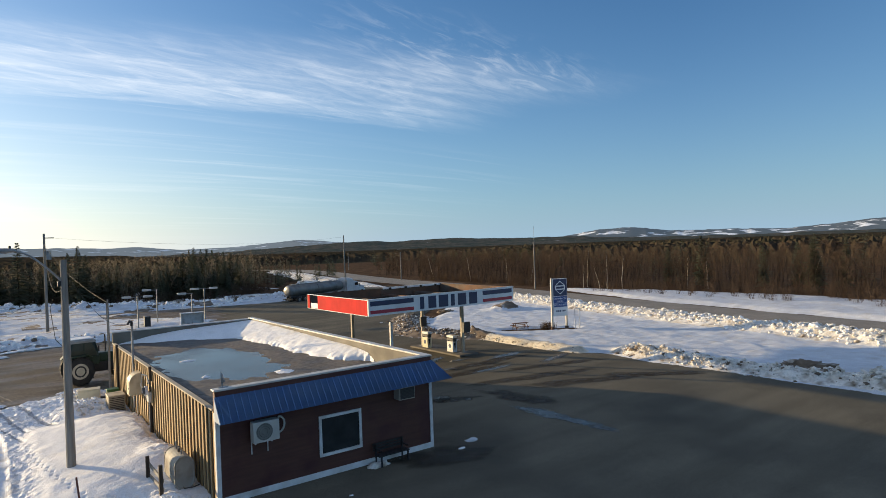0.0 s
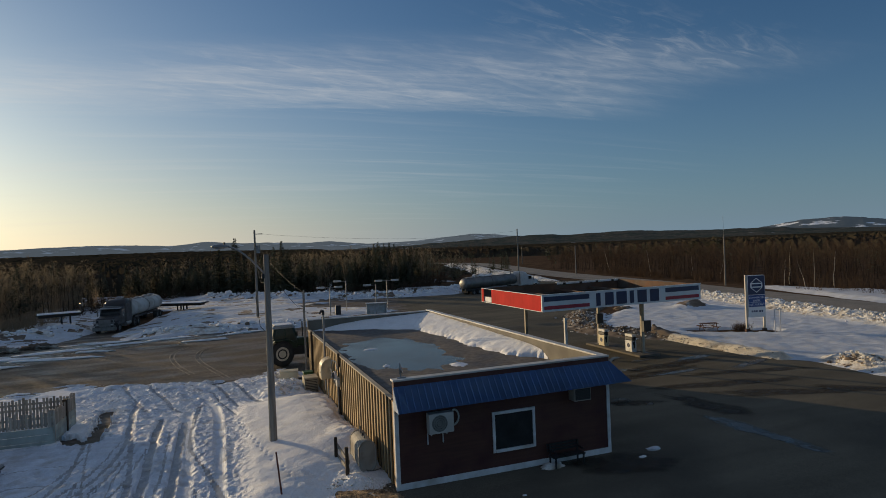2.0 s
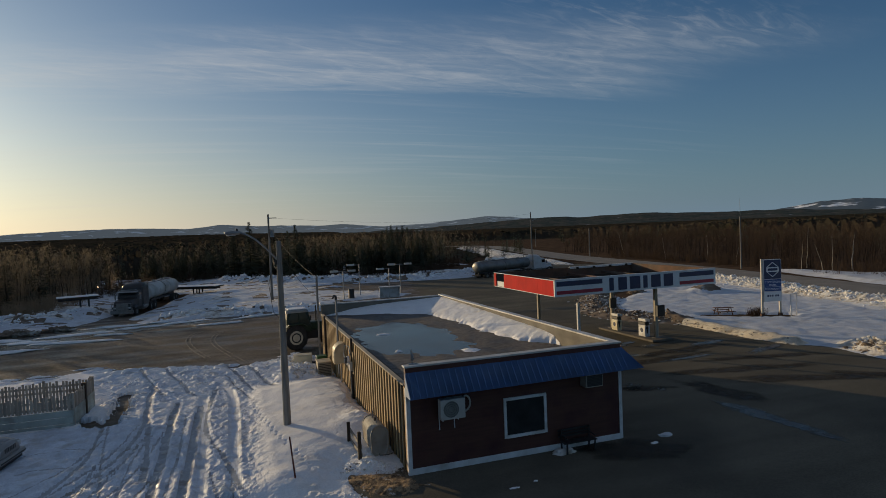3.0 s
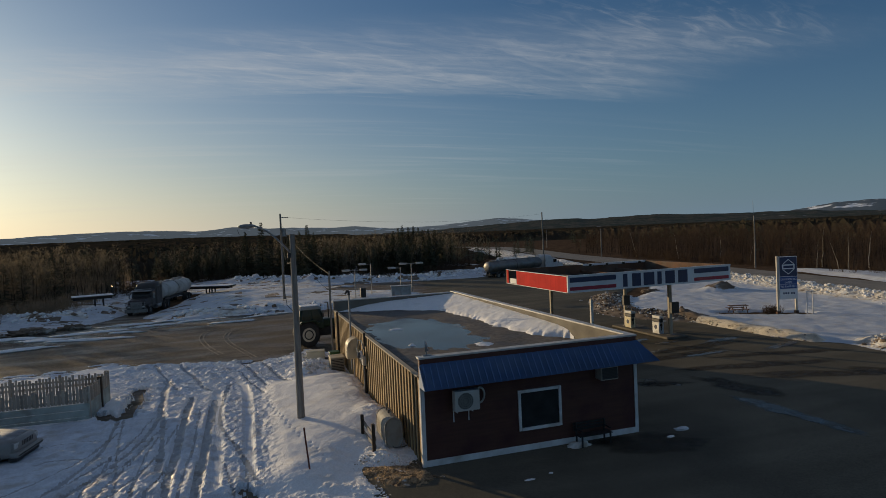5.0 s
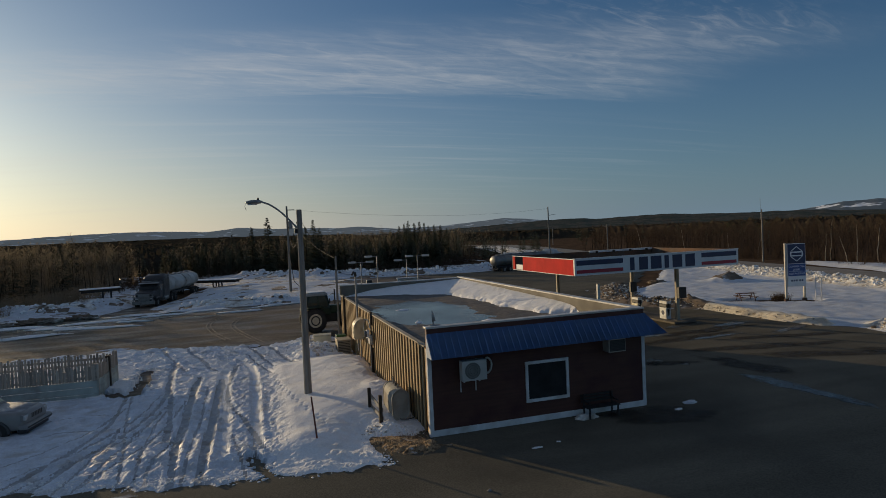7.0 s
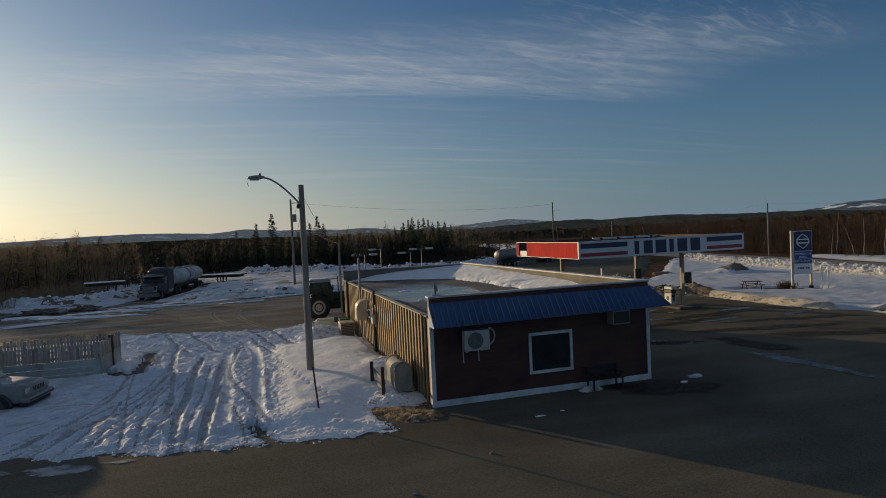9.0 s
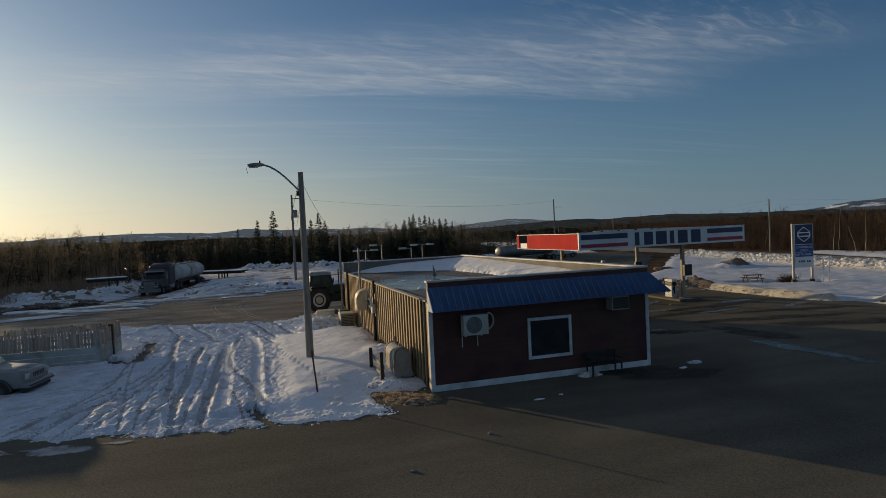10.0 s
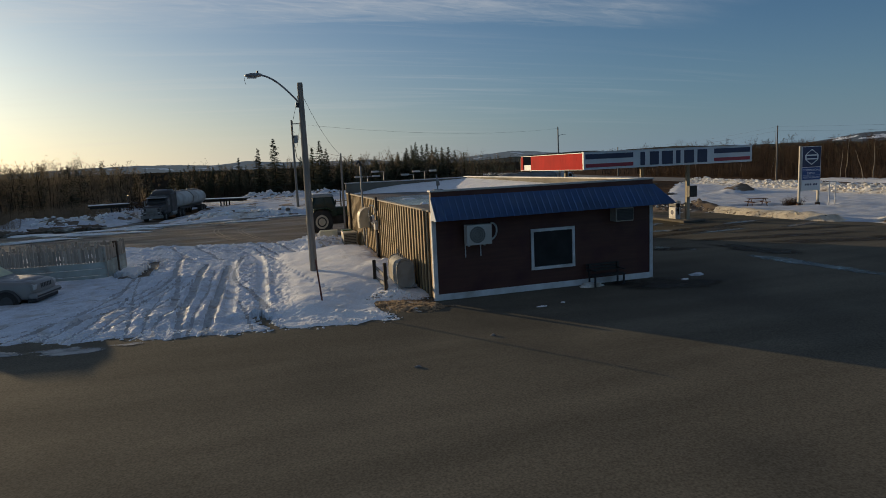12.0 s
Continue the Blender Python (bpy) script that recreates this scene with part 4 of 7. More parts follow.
# blue metal awning, hipped round the right-hand corner
bm = bmesh.new()
a = [bm.verts.new(p) for p in ((-0.02, -0.05, 3.28), (W + 0.05, -0.05, 3.28), (W + 0.05, D - 0.1, 3.28), (W + 0.58, D - 0.1, 2.60), (W + 0.58, -0.60, 2.60), (-0.02, -0.60, 2.56))]
bm.faces.new((a[0], a[5], a[4], a[1]))
bm.faces.new((a[1], a[4], a[3], a[2]))
bmesh.ops.solidify(bm, geom=bm.faces[:], thickness=0.03)
awning = part("awning", bm, M["blue_metal"], house, "blue ribbed metal awning")
for k in range(36):
    x = 0.08 + k * 0.222
    part("rib", tube([(x, -0.053, 3.284), (x, -0.603, 2.566 + 0.0047 * x)], 0.010, seg=5), M["blue_metal"], awning)
part("awning_end", prism([(-0.05, 3.26), (-0.60, 2.56), (-0.05, 2.56)], "x", -0.05, -0.025), M["awning_end"], house, "pale blue-grey triangular end of the awning")

# window
wx0, wx1, wz0, wz1 = 3.31, 4.91, 0.68, 2.04
win = thing("window_1", (0, 0, 0), "dark square window with a white painted frame", "window", kind="structure")
for n_, b_ in (("window_frame", (wx0, -0.05, wz0, wx0 + 0.10, -0.001, wz1)), ("window_frame", (wx1 - 0.10, -0.05, wz0, wx1, -0.001, wz1)),
               ("window_frame", (wx0 + 0.10, -0.05, wz1 - 0.10, wx1 - 0.10, -0.001, wz1)), ("window_sill", (wx0 + 0.10, -0.07, wz0, wx1 - 0.10, -0.001, wz0 + 0.10))):
    part(n_, box(*b_, 0.008), M["white_trim"], win)
part("pane", box(wx0 + 0.10, -0.018, wz0 + 0.10, wx1 - 0.10, -0.008, wz1 - 0.10), M["glass"], win)


# wall-hung heat pump
def heat_pump(x, z, w, h, d, label, wall_y=0.0):
    t = thing("heat_pump", (x, wall_y, z), label, "heat pump")
    part("casing", box(0, -0.12 - d, 0, w, -0.12, h, 0.02), M["white_plastic"], t)
    bm = bmesh.new()
    bmesh.ops.create_circle(bm, segments=28, radius=h * 0.41, cap_ends=True)
    bmesh.ops.transform(bm, matrix=pose(w * 0.42, -0.125 - d, h * 0.5, 90), verts=bm.verts)
    bmesh.ops.solidify(bm, geom=bm.faces[:], thickness=0.006)
    part("fan_opening", bm, M["fan_grey"], t, "grey fan opening")
    for r in (0.15, 0.26, 0.36):
        part("grille_ring", tube([(w * 0.42 + h * r * math.cos(a_), -0.135 - d, h * 0.5 + h * r * math.sin(a_)) for a_ in np.linspace(0, 2 * math.pi, 25)], 0.005, seg=5), M["dark_grey"], t)
    for k in range(2):
        lx = w * (0.06 + 0.62 * k)
        part("bracket", box(lx, -0.12 - d, -0.03, lx + 0.03, -0.002, -0.002), M["white_trim"], t)
        part("bracket_leg", box(lx, -0.03, -0.42, lx + 0.03, -0.002, -0.03), M["white_trim"], t)
    part("hose", tube([(w - 0.02, -0.24, h * 0.86)] + [(w + 0.07 + 0.20 * math.sin(a_), -0.20 + 0.04 * a_, h * 0.58 + 0.27 * math.cos(a_)) for a_ in np.linspace(0.0, 3.3, 14)], 0.032, seg=8), M["white_plastic"], t, "white insulated hose loop")
    return t


heat_pump(0.98, 1.73, 0.83, 0.64, 0.30, "white heat pump unit on wall brackets with a hose loop")
t = thing("air_conditioner", (6.27, 0, 2.10), "white box air conditioner through the wall under the awning", "air conditioner")
part("casing", box(0, -0.40, 0, 0.66, -0.002, 0.46, 0.015), M["old_white"], t)
part("grille", box(0.03, -0.412, 0.04, 0.63, -0.401, 0.42), M["black_metal"], t, "dark rear grille")
for k in range(7):
    part("slat", box(0.05, -0.42, 0.07 + k * 0.05, 0.61, -0.413, 0.080 + k * 0.05), M["dark_grey"], t)

# side boards: narrow tan battens over the dark wall
NB = 46
bm = box(-0.034, 0.0, 0.02, 0.012, 0.155, LOW - 0.035, 0.004)
me = bpy.data.meshes.new("batten")
bm.to_mesh(me)
bm.free()
me.materials.append(M["tan_board"])
side = [o for o in house.children if o.name.startswith("side_wall")][0]
for k in range(NB):
    o = new("batten", me)
    o.parent = side
    o.location = (0.020 + 0.004 * math.sin(k * 5.3), 0.16 + k * (D - 0.35) / NB, 0.0)
for y in (9.05, 17.4):
    part("downpipe", tube([(-0.07, y, 0.0), (-0.07, y, LOW + 0.12)], 0.06, seg=8), M["dark_wood"], house, "dark vertical post")

# electric service on the side wall
def arch_box(depth, height, y0, y1):
    """A wall cabinet whose top rounds over towards the wall; depth along -x."""
    pr = [(-0.03, 0.0), (-depth, 0.0), (-depth, height - depth * 0.8)]
    pr += [(-depth + depth * 0.9 * (1 - math.cos(a_)), height - depth * 0.8 + depth * 0.8 * math.sin(a_)) for a_ in np.linspace(0.25, math.pi / 2, 6)]
    pr.append((-0.03, height))
    bm = bmesh.new()
    u = [bm.verts.new((p[0], y0, p[1])) for p in pr]
    v = [bm.verts.new((p[0], y1, p[1])) for p in pr]
    for k in range(len(pr)):
        bm.faces.new((u[k], u[(k + 1) % len(pr)], v[(k + 1) % len(pr)], v[k]))
    bm.faces.new(u[::-1])
    bm.faces.new(v)
    bmesh.ops.recalc_face_normals(bm, faces=bm.faces)
    bmesh.ops.bevel(bm, geom=[e for e in bm.edges if abs(e.verts[0].co.y - e.verts[1].co.y) < 1e-4], offset=0.02, segments=1, affect="EDGES")
    return bm


M["tan_metal"] = surf("tan_metal", (0.62, 0.53, 0.36), (0.52, 0.43, 0.28), 2, 0.5, grime=(0.34, 0.28, 0.19), gscale=2.0)
t = thing("meter_box", (0, 11.2, 1.40), "tan rounded electric cabinet on the board wall", "meter box")
part("casing", arch_box(0.52, 1.00, 0.0, 0.70), M["tan_metal"], t)
part("door", box(-0.538, 0.06, 0.06, -0.521, 0.64, 0.60, 0.006), M["tan_metal"], t)
part("latch", box(-0.552, 0.10, 0.30, -0.539, 0.14, 0.38), M["dark_grey"], t)
part("conduit", tube([(-0.16, 0.35, 0.0), (-0.16, 0.35, -1.3)], 0.035, seg=7), M["grey_metal"], t, "grey pipe down the wall")
t = thing("electric_meter", (0, 8.85, 1.62), "round glass electric meter in a white socket on a backboard", "meter")
part("backboard", box(-0.07, -0.10, -0.25, -0.03, 0.55, 0.75), M["tan_board"], t)
part("socket_box", box(-0.20, 0.02, -0.12, -0.071, 0.42, 0.30, 0.015), M["white_plastic"], t)
ring_ = part("meter_ring", tube([(-0.20, 0.22, 0.36), (-0.30, 0.22, 0.36)], 0.19, seg=20), M["white_trim"], t)
part("meter_glass", tube([(-0.301, 0.22, 0.36), (-0.40, 0.22, 0.36)], 0.155, 0.12, seg=18), M["screen_glass"], ring_, "dark glass dome")
part("conduit", tube([(-0.13, 0.22, 0.62), (-0.16, 0.40, 0.95), (-0.30, 0.62, 0.98), (-0.34, 0.70, 0.55), (-0.22, 0.62, 0.10), (-0.10, 0.52, -0.1)], 0.03, seg=7), M["white_plastic"], t, "pale looping conduit")
part("conduit", tube([(-0.13, 0.22, -0.12), (-0.13, 0.22, -1.5)], 0.03, seg=6), M["grey_metal"], t)
t = thing("service_mast", (-0.12, 12.5, 0), "grey steel service mast with weatherhead on the wall", "service mast")
part("mast", tube([(0, 0, 0.6), (0, 0, 4.45)], 0.05, seg=8), M["grey_metal"], t)
part("weatherhead", tube([(0, 0, 4.4), (-0.02, -0.03, 4.58), (-0.12, -0.16, 4.62), (-0.22, -0.3, 4.5)], 0.07, 0.05, seg=8), M["black_metal"], t)
for dy, h in ((0.0, 5.25), (0.35, 5.05)):
    tagged(obj("thin_pole", tube([(-0.12, 19.6 + dy, 0), (-0.12, 19.6 + dy, h)], 0.045, seg=7), M["old_wood"]), "thin grey pole at the back corner of the building", "pole")
t = thing("satellite_dish", (0.3, 0.15, TOP), "small grey satellite dish seen edge-on on the roof corner", "satellite dish")
bm = tube([(-0.03, 0.11, 0.30), (0.0, 0.10, 0.30), (0.03, 0.09, 0.31)], 0.19, 0.17, seg=20)
part("reflector", bm, M["grey_metal"], t)
part("stand", tube([(0, 0.1, 0.0), (0, 0.1, 0.28)], 0.02, seg=6), M["grey_metal"], t)
part("foot", box(-0.15, 0.0, 0.0, 0.15, 0.12, 0.02), M["grey_metal"], t)

# ---- fuel canopy ----
cx0, cx1, cy0, cy1, cz0, cz1 = 12.2, 23.6, 12.15, 20.7, 3.61, 4.57
can = thing("fuel_canopy", (0, 0, 0), "old fuel canopy with red, white and blue fascia", "canopy")
part("front_fascia", box(cx0, cy0, cz0, cx1, cy0 + 0.12, cz1), M["sign_white"], can, "white fascia with blue and red stripes")
part("back_fascia", box(cx0, cy1 - 0.12, cz0, cx1, cy1, cz1 - 0.12), M["rust_wood"], can)
part("top_beam", box(cx1 - 5.4, cy1 - 0.2, cz1 - 0.119, cx1, cy1 + 0.02, cz1 + 0.02), M["white_trim"], can, "pale exposed beam")
for k in range(4):
    part("beam_block", box(cx1 - 4.9 + 1.4 * k, cy1 - 0.24, cz1 - 0.16, cx1 - 4.7 + 1.4 * k, cy1 - 0.201, cz1 + 0.0), M["dark_wood"], can)
part("right_fascia", box(cx1 - 0.12, cy0 + 0.12, cz0, cx1, cy1 - 0.12, cz1), M["rust_wood"], can)
# red side of ribbed sheets, open near the far end
np_ = 26
for k in range(np_):
    y0 = cy0 + 0.12 + k * (cy1 - cy0 - 0.24) / np_
    y1 = y0 + (cy1 - cy0 - 0.24) / np_
    if 21 <= k <= 24:
        continue
    part("red_sheet", box(cx0, y0, cz0 + 0.03, cx0 + 0.05, y1, cz1 - 0.03), M["sign_red"], can)
    part("sheet_rib", box(cx0 - 0.003, y0 + 0.02, cz0 + 0.03, cx0 - 0.001, y0 + 0.07, cz1 - 0.03), M["sign_red"], can)
part("louvre", box(cx0 + 0.06, cy0 + 7.0, cz0 + 0.05, cx0 + 0.1, cy0 + 8.2, cz0 + 0.38), M["sign_white"], can, "white slatted vent")
for z_ in (cz0, cz1 - 0.03):
    part("edge_trim", box(cx0 - 0.03, cy0 + 0.12, z_, cx0 + 0.08, cy1 - 0.12, z_ + 0.03), M["sign_white"], can)
part("deck", box(cx0 + 0.1, cy0 + 0.12, cz0 + 0.02, cx1 - 0.12, cy1 - 0.12, cz0 + 0.10), M["rust_wood"], can, "brown recessed deck")
for k in range(5):
    y = cy0 + 1.2 + k * 1.55
    part("deck_beam", box(cx0 + 0.14, y, cz0 + 0.104, cx1 - 0.14, y + 0.16, cz0 + 0.40), M["dark_wood"], can)
for x in (cx0 + 2.9, cx0 + 5.8, cx0 + 8.7):
    part("inner_brace", box(x, cy0 + 0.14, cz0 + 0.404, x + 0.12, cy1 - 0.14, cz0 + 0.55), M["rust_wood"], can)
part("back_lining", box(cx0 + 0.14, cy1 - 0.145, cz0 + 0.12, cx1 - 0.14, cy1 - 0.122, cz1 - 0.02), M["rust_wood"], can)
# stripes and plain shapes in place of the name
for x0, x1 in ((cx0 + 0.12, cx0 + 3.15), (cx1 - 2.75, cx1 - 0.15)):
    part("blue_stripe", box(x0, cy0 - 0.012, cz0 + 0.58, x1, cy0 - 0.001, cz0 + 0.86), M["sign_blue"], can)
    part("red_stripe", box(x0, cy0 - 0.012, cz0 + 0.12, x1, cy0 - 0.001, cz0 + 0.32), M["sign_stripe"], can)
for x, w in ((3.62, 0.30), (4.24, 0.60), (5.04, 0.74), (6.00, 0.30), (6.56, 0.68), (7.48, 0.68)):
    part("sign_block", box(cx0 + x, cy0 - 0.014, cz0 + 0.11, cx0 + x + w, cy0 - 0.001, cz0 + 0.86), M["sign_blue"], can, "dark blue block on the fascia")
part("edge_trim", box(cx0 - 0.02, cy0 - 0.03, cz1 - 0.001, cx1 + 0.02, cy0 + 0.13, cz1 + 0.03), M["sign_white"], can)
for x, y, w in ((20.75, 14.35, 0.11), (20.62, 19.0, 0.10), (14.75, 19.0, 0.09)):
    p = part("column", box(x - w, y - 0.09, 0.0, x + w, y + 0.09, cz0 + 0.02, 0.01), M["weathered"], can, "weathered cream steel column")
    part("base_plate", box(x - 0.25, y - 0.2, 0.0, x + 0.25, y + 0.2, 0.16), M["concrete"], p)
part("price_board", box(20.62, 14.0, 1.55, 21.18, 14.2, 2.25), M["black_metal"], can, "small black board on the column")
part("price_board", box(20.3, 18.7, 1.6, 20.8, 18.88, 2.3), M["black_metal"], can, "small black board on the column")
tagged(obj("white_post", box(14.92, 14.25, 0, 15.08, 14.41, 2.85, 0.01), M["white_trim"]), "white square post standing on the lot", "post")
tagged(obj("pump_island", box(19.9, 13.6, 0.0, 21.5, 19.7, 0.14, 0.03), M["kerb"]), "low concrete pump island", "pump island", kind="structure")


def fuel_pump(x, y, body_mat, label):
    """A slim old pump; its face looks along local -y."""
    t = thing("fuel_pump", (x, y, 0.14, 0, 0, -90), label, "fuel pump", "fuel pumps")
    part("cabinet", box(-0.36, -0.17, 0, 0.36, 0.17, 0.74, 0.02), body_mat, t, "pale painted cabinet")
    part("front_panel", box(-0.33, -0.188, 0.06, 0.33, -0.172, 0.70, 0.006), body_mat, t, "pale front panel")
    part("back_panel", box(-0.33, 0.172, 0.06, 0.33, 0.188, 0.70, 0.006), body_mat, t)
    part("display_head", box(-0.40, -0.17, 0.98, 0.40, 0.17, 1.16, 0.03), M["white_trim"], t, "pale display head")
    part("display", box(-0.34, -0.182, 0.80, 0.34, -0.10, 0.96), M["black_metal"], t, "dark display")
    for sx in (-0.36, 0.30):
        part("upright", box(sx, -0.14, 0.742, sx + 0.06, 0.14, 0.98), M["pump_grey"], t)
    part("hose", tube([(0.38, -0.02, 1.05), (0.46, -0.05, 0.8), (0.46, -0.06, 0.3), (0.41, -0.06, 0.22), (0.39, -0.06, 0.55)], 0.020, seg=6), M["cable"], t, "black hose")
    part("nozzle", box(0.362, -0.12, 0.50, 0.41, 0.02, 0.66), M["black_metal"], t)
    bm = bmesh.new()
    bmesh.ops.create_circle(bm, segments=20, radius=0.15, cap_ends=True)
    bmesh.ops.transform(bm, matrix=pose(0, -0.191, 0.42, 90), verts=bm.verts)
    bmesh.ops.solidify(bm, geom=bm.faces[:], thickness=0.004)
    part("badge", bm, M["sign_blue"], t, "round dark badge")
    return t


M["pump_grey"] = surf("dark_pump_paint", (0.09, 0.085, 0.075), (0.06, 0.056, 0.05), 3, 0.5)
M["cream_paint"] = surf("cream_panel", (0.74, 0.67, 0.47), (0.64, 0.56, 0.40), 2, 0.35)
fuel_pump(20.45, 15.2, M["white_trim"], "dark fuel pump with a white face and round badge")
fuel_pump(20.35, 18.1, M["cream_paint"], "dark fuel pump with a cream and green face")

# ---- roadside price sign ----
M["post_cream"] = surf("cream_post_paint", (0.55, 0.50, 0.42), (0.42, 0.38, 0.32), 2, 0.6)
sg = thing("price_sign", (33.35, 17.85, 0, 0, 0, -15.5), "tall navy price sign on two posts", "sign")
for x in (0.0, 1.42):
    part("post", box(x - 0.07, -0.07, -0.05, x + 0.07, 0.07, 4.40 if x == 0 else 1.2, 0.006), M["post_cream"], sg, "cream post with rusty foot")
    part("foot", box(x - 0.12, -0.12, -0.05, x + 0.12, 0.12, 0.22), M["rust_wood"], sg)
part("cabinet", box(0.08, -0.11, 1.12, 1.50, 0.11, 4.36, 0.02), M["white_trim"], sg)
part("top_panel", box(0.12, -0.125, 2.86, 1.46, -0.112, 4.32), M["sign_blue"], sg, "navy panel with a white emblem")
part("middle_panel", box(0.12, -0.125, 1.92, 1.46, -0.112, 2.82), M["sign_mid"], sg, "blue panel")
part("low_panel", box(0.12, -0.125, 1.16, 1.46, -0.112, 1.88), M["sign_white"], sg, "white changeable panel")
part("emblem", box(0.30, -0.138, 3.40, 1.28, -0.126, 3.76), M["sign_white"], sg)
part("emblem_block", box(0.40, -0.146, 3.49, 1.18, -0.139, 3.67), M["sign_blue"], sg)
for s_ in (1, -1):
    for a_, b_ in (((0.36, 3.58 + s_ * 0.20), (0.79, 3.58 + s_ * 0.55)), ((0.79, 3.58 + s_ * 0.55), (1.22, 3.58 + s_ * 0.20))):
        part("emblem_line", tube([(a_[0], -0.13, a_[1]), (b_[0], -0.13, b_[1])], 0.03, seg=6), M["sign_white"], sg)


def lettering(txt, size, m, mat, parent):
    cu = bpy.data.curves.new("lettering", "FONT")
    cu.body, cu.size, cu.extrude, cu.align_x = txt, size, 0.004, "CENTER"
    ob = new("lettering", cu)
    me = bpy.data.meshes.new_from_object(ob.evaluated_get(bpy.context.evaluated_depsgraph_get()))
    bpy.data.objects.remove(ob)
    me.materials.append(mat)
    o = new("lettering", me)
    o.parent = parent
    o.matrix_basis = m
    return o


M["sign_pale"] = surf("pale_lettering", (0.60, 0.66, 0.76), None, 1, 0.5)
for txt, z in (("COMMERCIAL", 2.56), ("DIESEL", 2.32), ("RESTAURANT", 2.02)):
    lettering(txt, 0.205, pose(0.79, -0.130, z, 90), M["sign_pale"], sg)
part("divider", box(0.14, -0.131, 2.24, 1.44, -0.126, 2.26), M["sign_pale"], sg)
for x in (0.34, 0.52, 0.70, 0.96, 1.14):
    part("mark", box(x, -0.131, 1.50, x + 0.12, -0.126, 1.64), M["sign_blue"], sg)
sf = thing("pipe_frame", (34.75, 16.55, 0, 0, 0, 10), "white empty pipe frame in the snow", "frame")
for x in (0, 0.72):
    part("upright", tube([(x, 0, 0), (x, 0, 1.75)], 0.04, seg=7), M["white_trim"], sf)
part("crossbar", tube([(0, 0, 1.72), (0.72, 0, 1.72)], 0.035, seg=7), M["white_trim"], sf)
part("crossbar", tube([(0, 0, 0.5), (0.72, 0, 0.5)], 0.02, seg=7), M["white_trim"], sf)


# ---- poles and lines ----
def utility_pole(name, x, y, h, label, lean=(0, 0), r=0.15):
    t = thing(name, (x, y, -0.1), label, "utility pole")
    part("shaft", tube([(0, 0, 0), (lean[0] * 0.5, lean[1] * 0.5, h * 0.5), (lean[0], lean[1], h + 0.1)], r, r * 0.66, seg=12), M["old_wood"], t)
    return t


lp = utility_pole("lamp_pole", -3.26, 5.93, 7.57, "grey wooden pole with a curved street lamp arm", r=0.155)
arm = [(0, 0, 6.85)] + [(-1.60 * u, 0.62 * u, 6.85 + 1.20 * math.sin(u * math.pi * 0.52)) for u in np.linspace(0.06, 0.9, 9)]
part("lamp_arm", tube(arm, 0.035, seg=8), M["grey_metal"], lp, "curved grey steel arm")
part("lamp_bracket", box(-0.20, -0.06, 6.76, 0.05, 0.06, 6.94), M["black_metal"], lp)
hx, hy, hz = arm[-1]
bm = bmesh.new()
bmesh.ops.create_uvsphere(bm, u_segments=14, v_segments=8, radius=1)
bmesh.ops.transform(bm, matrix=pose(hx - 0.20, hy + 0.08, hz, 0, 0, -21) @ Matrix.Diagonal((0.36, 0.14, 0.09, 1)), verts=bm.verts)
head = part("lamp_head", bm, M["grey_metal"], lp, "grey cobra-head lamp", True)
part("photocell", tube([(hx - 0.05, hy + 0.05, hz + 0.06), (hx - 0.05, hy + 0.05, hz + 0.16)], 0.04, seg=8), M["black_metal"], head)
part("lamp_lens", box(hx - 0.45, hy + 0.02, hz - 0.11, hx - 0.1, hy + 0.16, hz - 0.07, 0.02), M["lens"], head)
part("loose_wire", tube([(hx - 0.5, hy + 0.18, hz), (hx - 0.55, hy + 0.2, hz - 0.15), (hx - 0.5, hy + 0.19, hz - 0.32)], 0.008, seg=5), M["cable"], lp)
bp = utility_pole("utility_pole", -0.75, 56.5, 10.3, "tall wooden utility pole with a transformer", r=0.16)
part("transformer", tube([(0.35, -0.1, 7.7), (0.35, -0.1, 8.6)], 0.24, seg=12), M["grey_metal"], bp, "grey can transformer")
part("crossarm", box(-0.05, -0.06, 9.9, 0.9, 0.06, 10.0), M["old_wood"], bp)
fp = utility_pole("utility_pole", 47.05, 82.4, 10.1, "wooden utility pole with a street lamp by the road")
part("lamp_arm", tube([(0, 0, 8.5), (0.6, -0.3, 8.8), (1.2, -0.6, 8.7)], 0.03, seg=6), M["grey_metal"], fp)
utility_pole("utility_pole", 66.2, 52.7, 7.6, "wooden utility pole beside the highway", r=0.12)
utility_pole("utility_pole", 70.5, 100, 6.4, "wooden utility pole beside the highway")
utility_pole("utility_pole", 98, 178, 6.2, "short wooden utility pole far along the highway")


def wire(a, b, sag, label, r=0.012):
    a, b = Vector(a), Vector(b)
    pts = [a.lerp(b, u) - Vector((0, 0, sag * 4 * u * (1 - u))) for u in np.linspace(0, 1, 15)]
    return tagged(obj("overhead_wire", tube(pts, r, seg=5), M["cable"]), label, "wire")


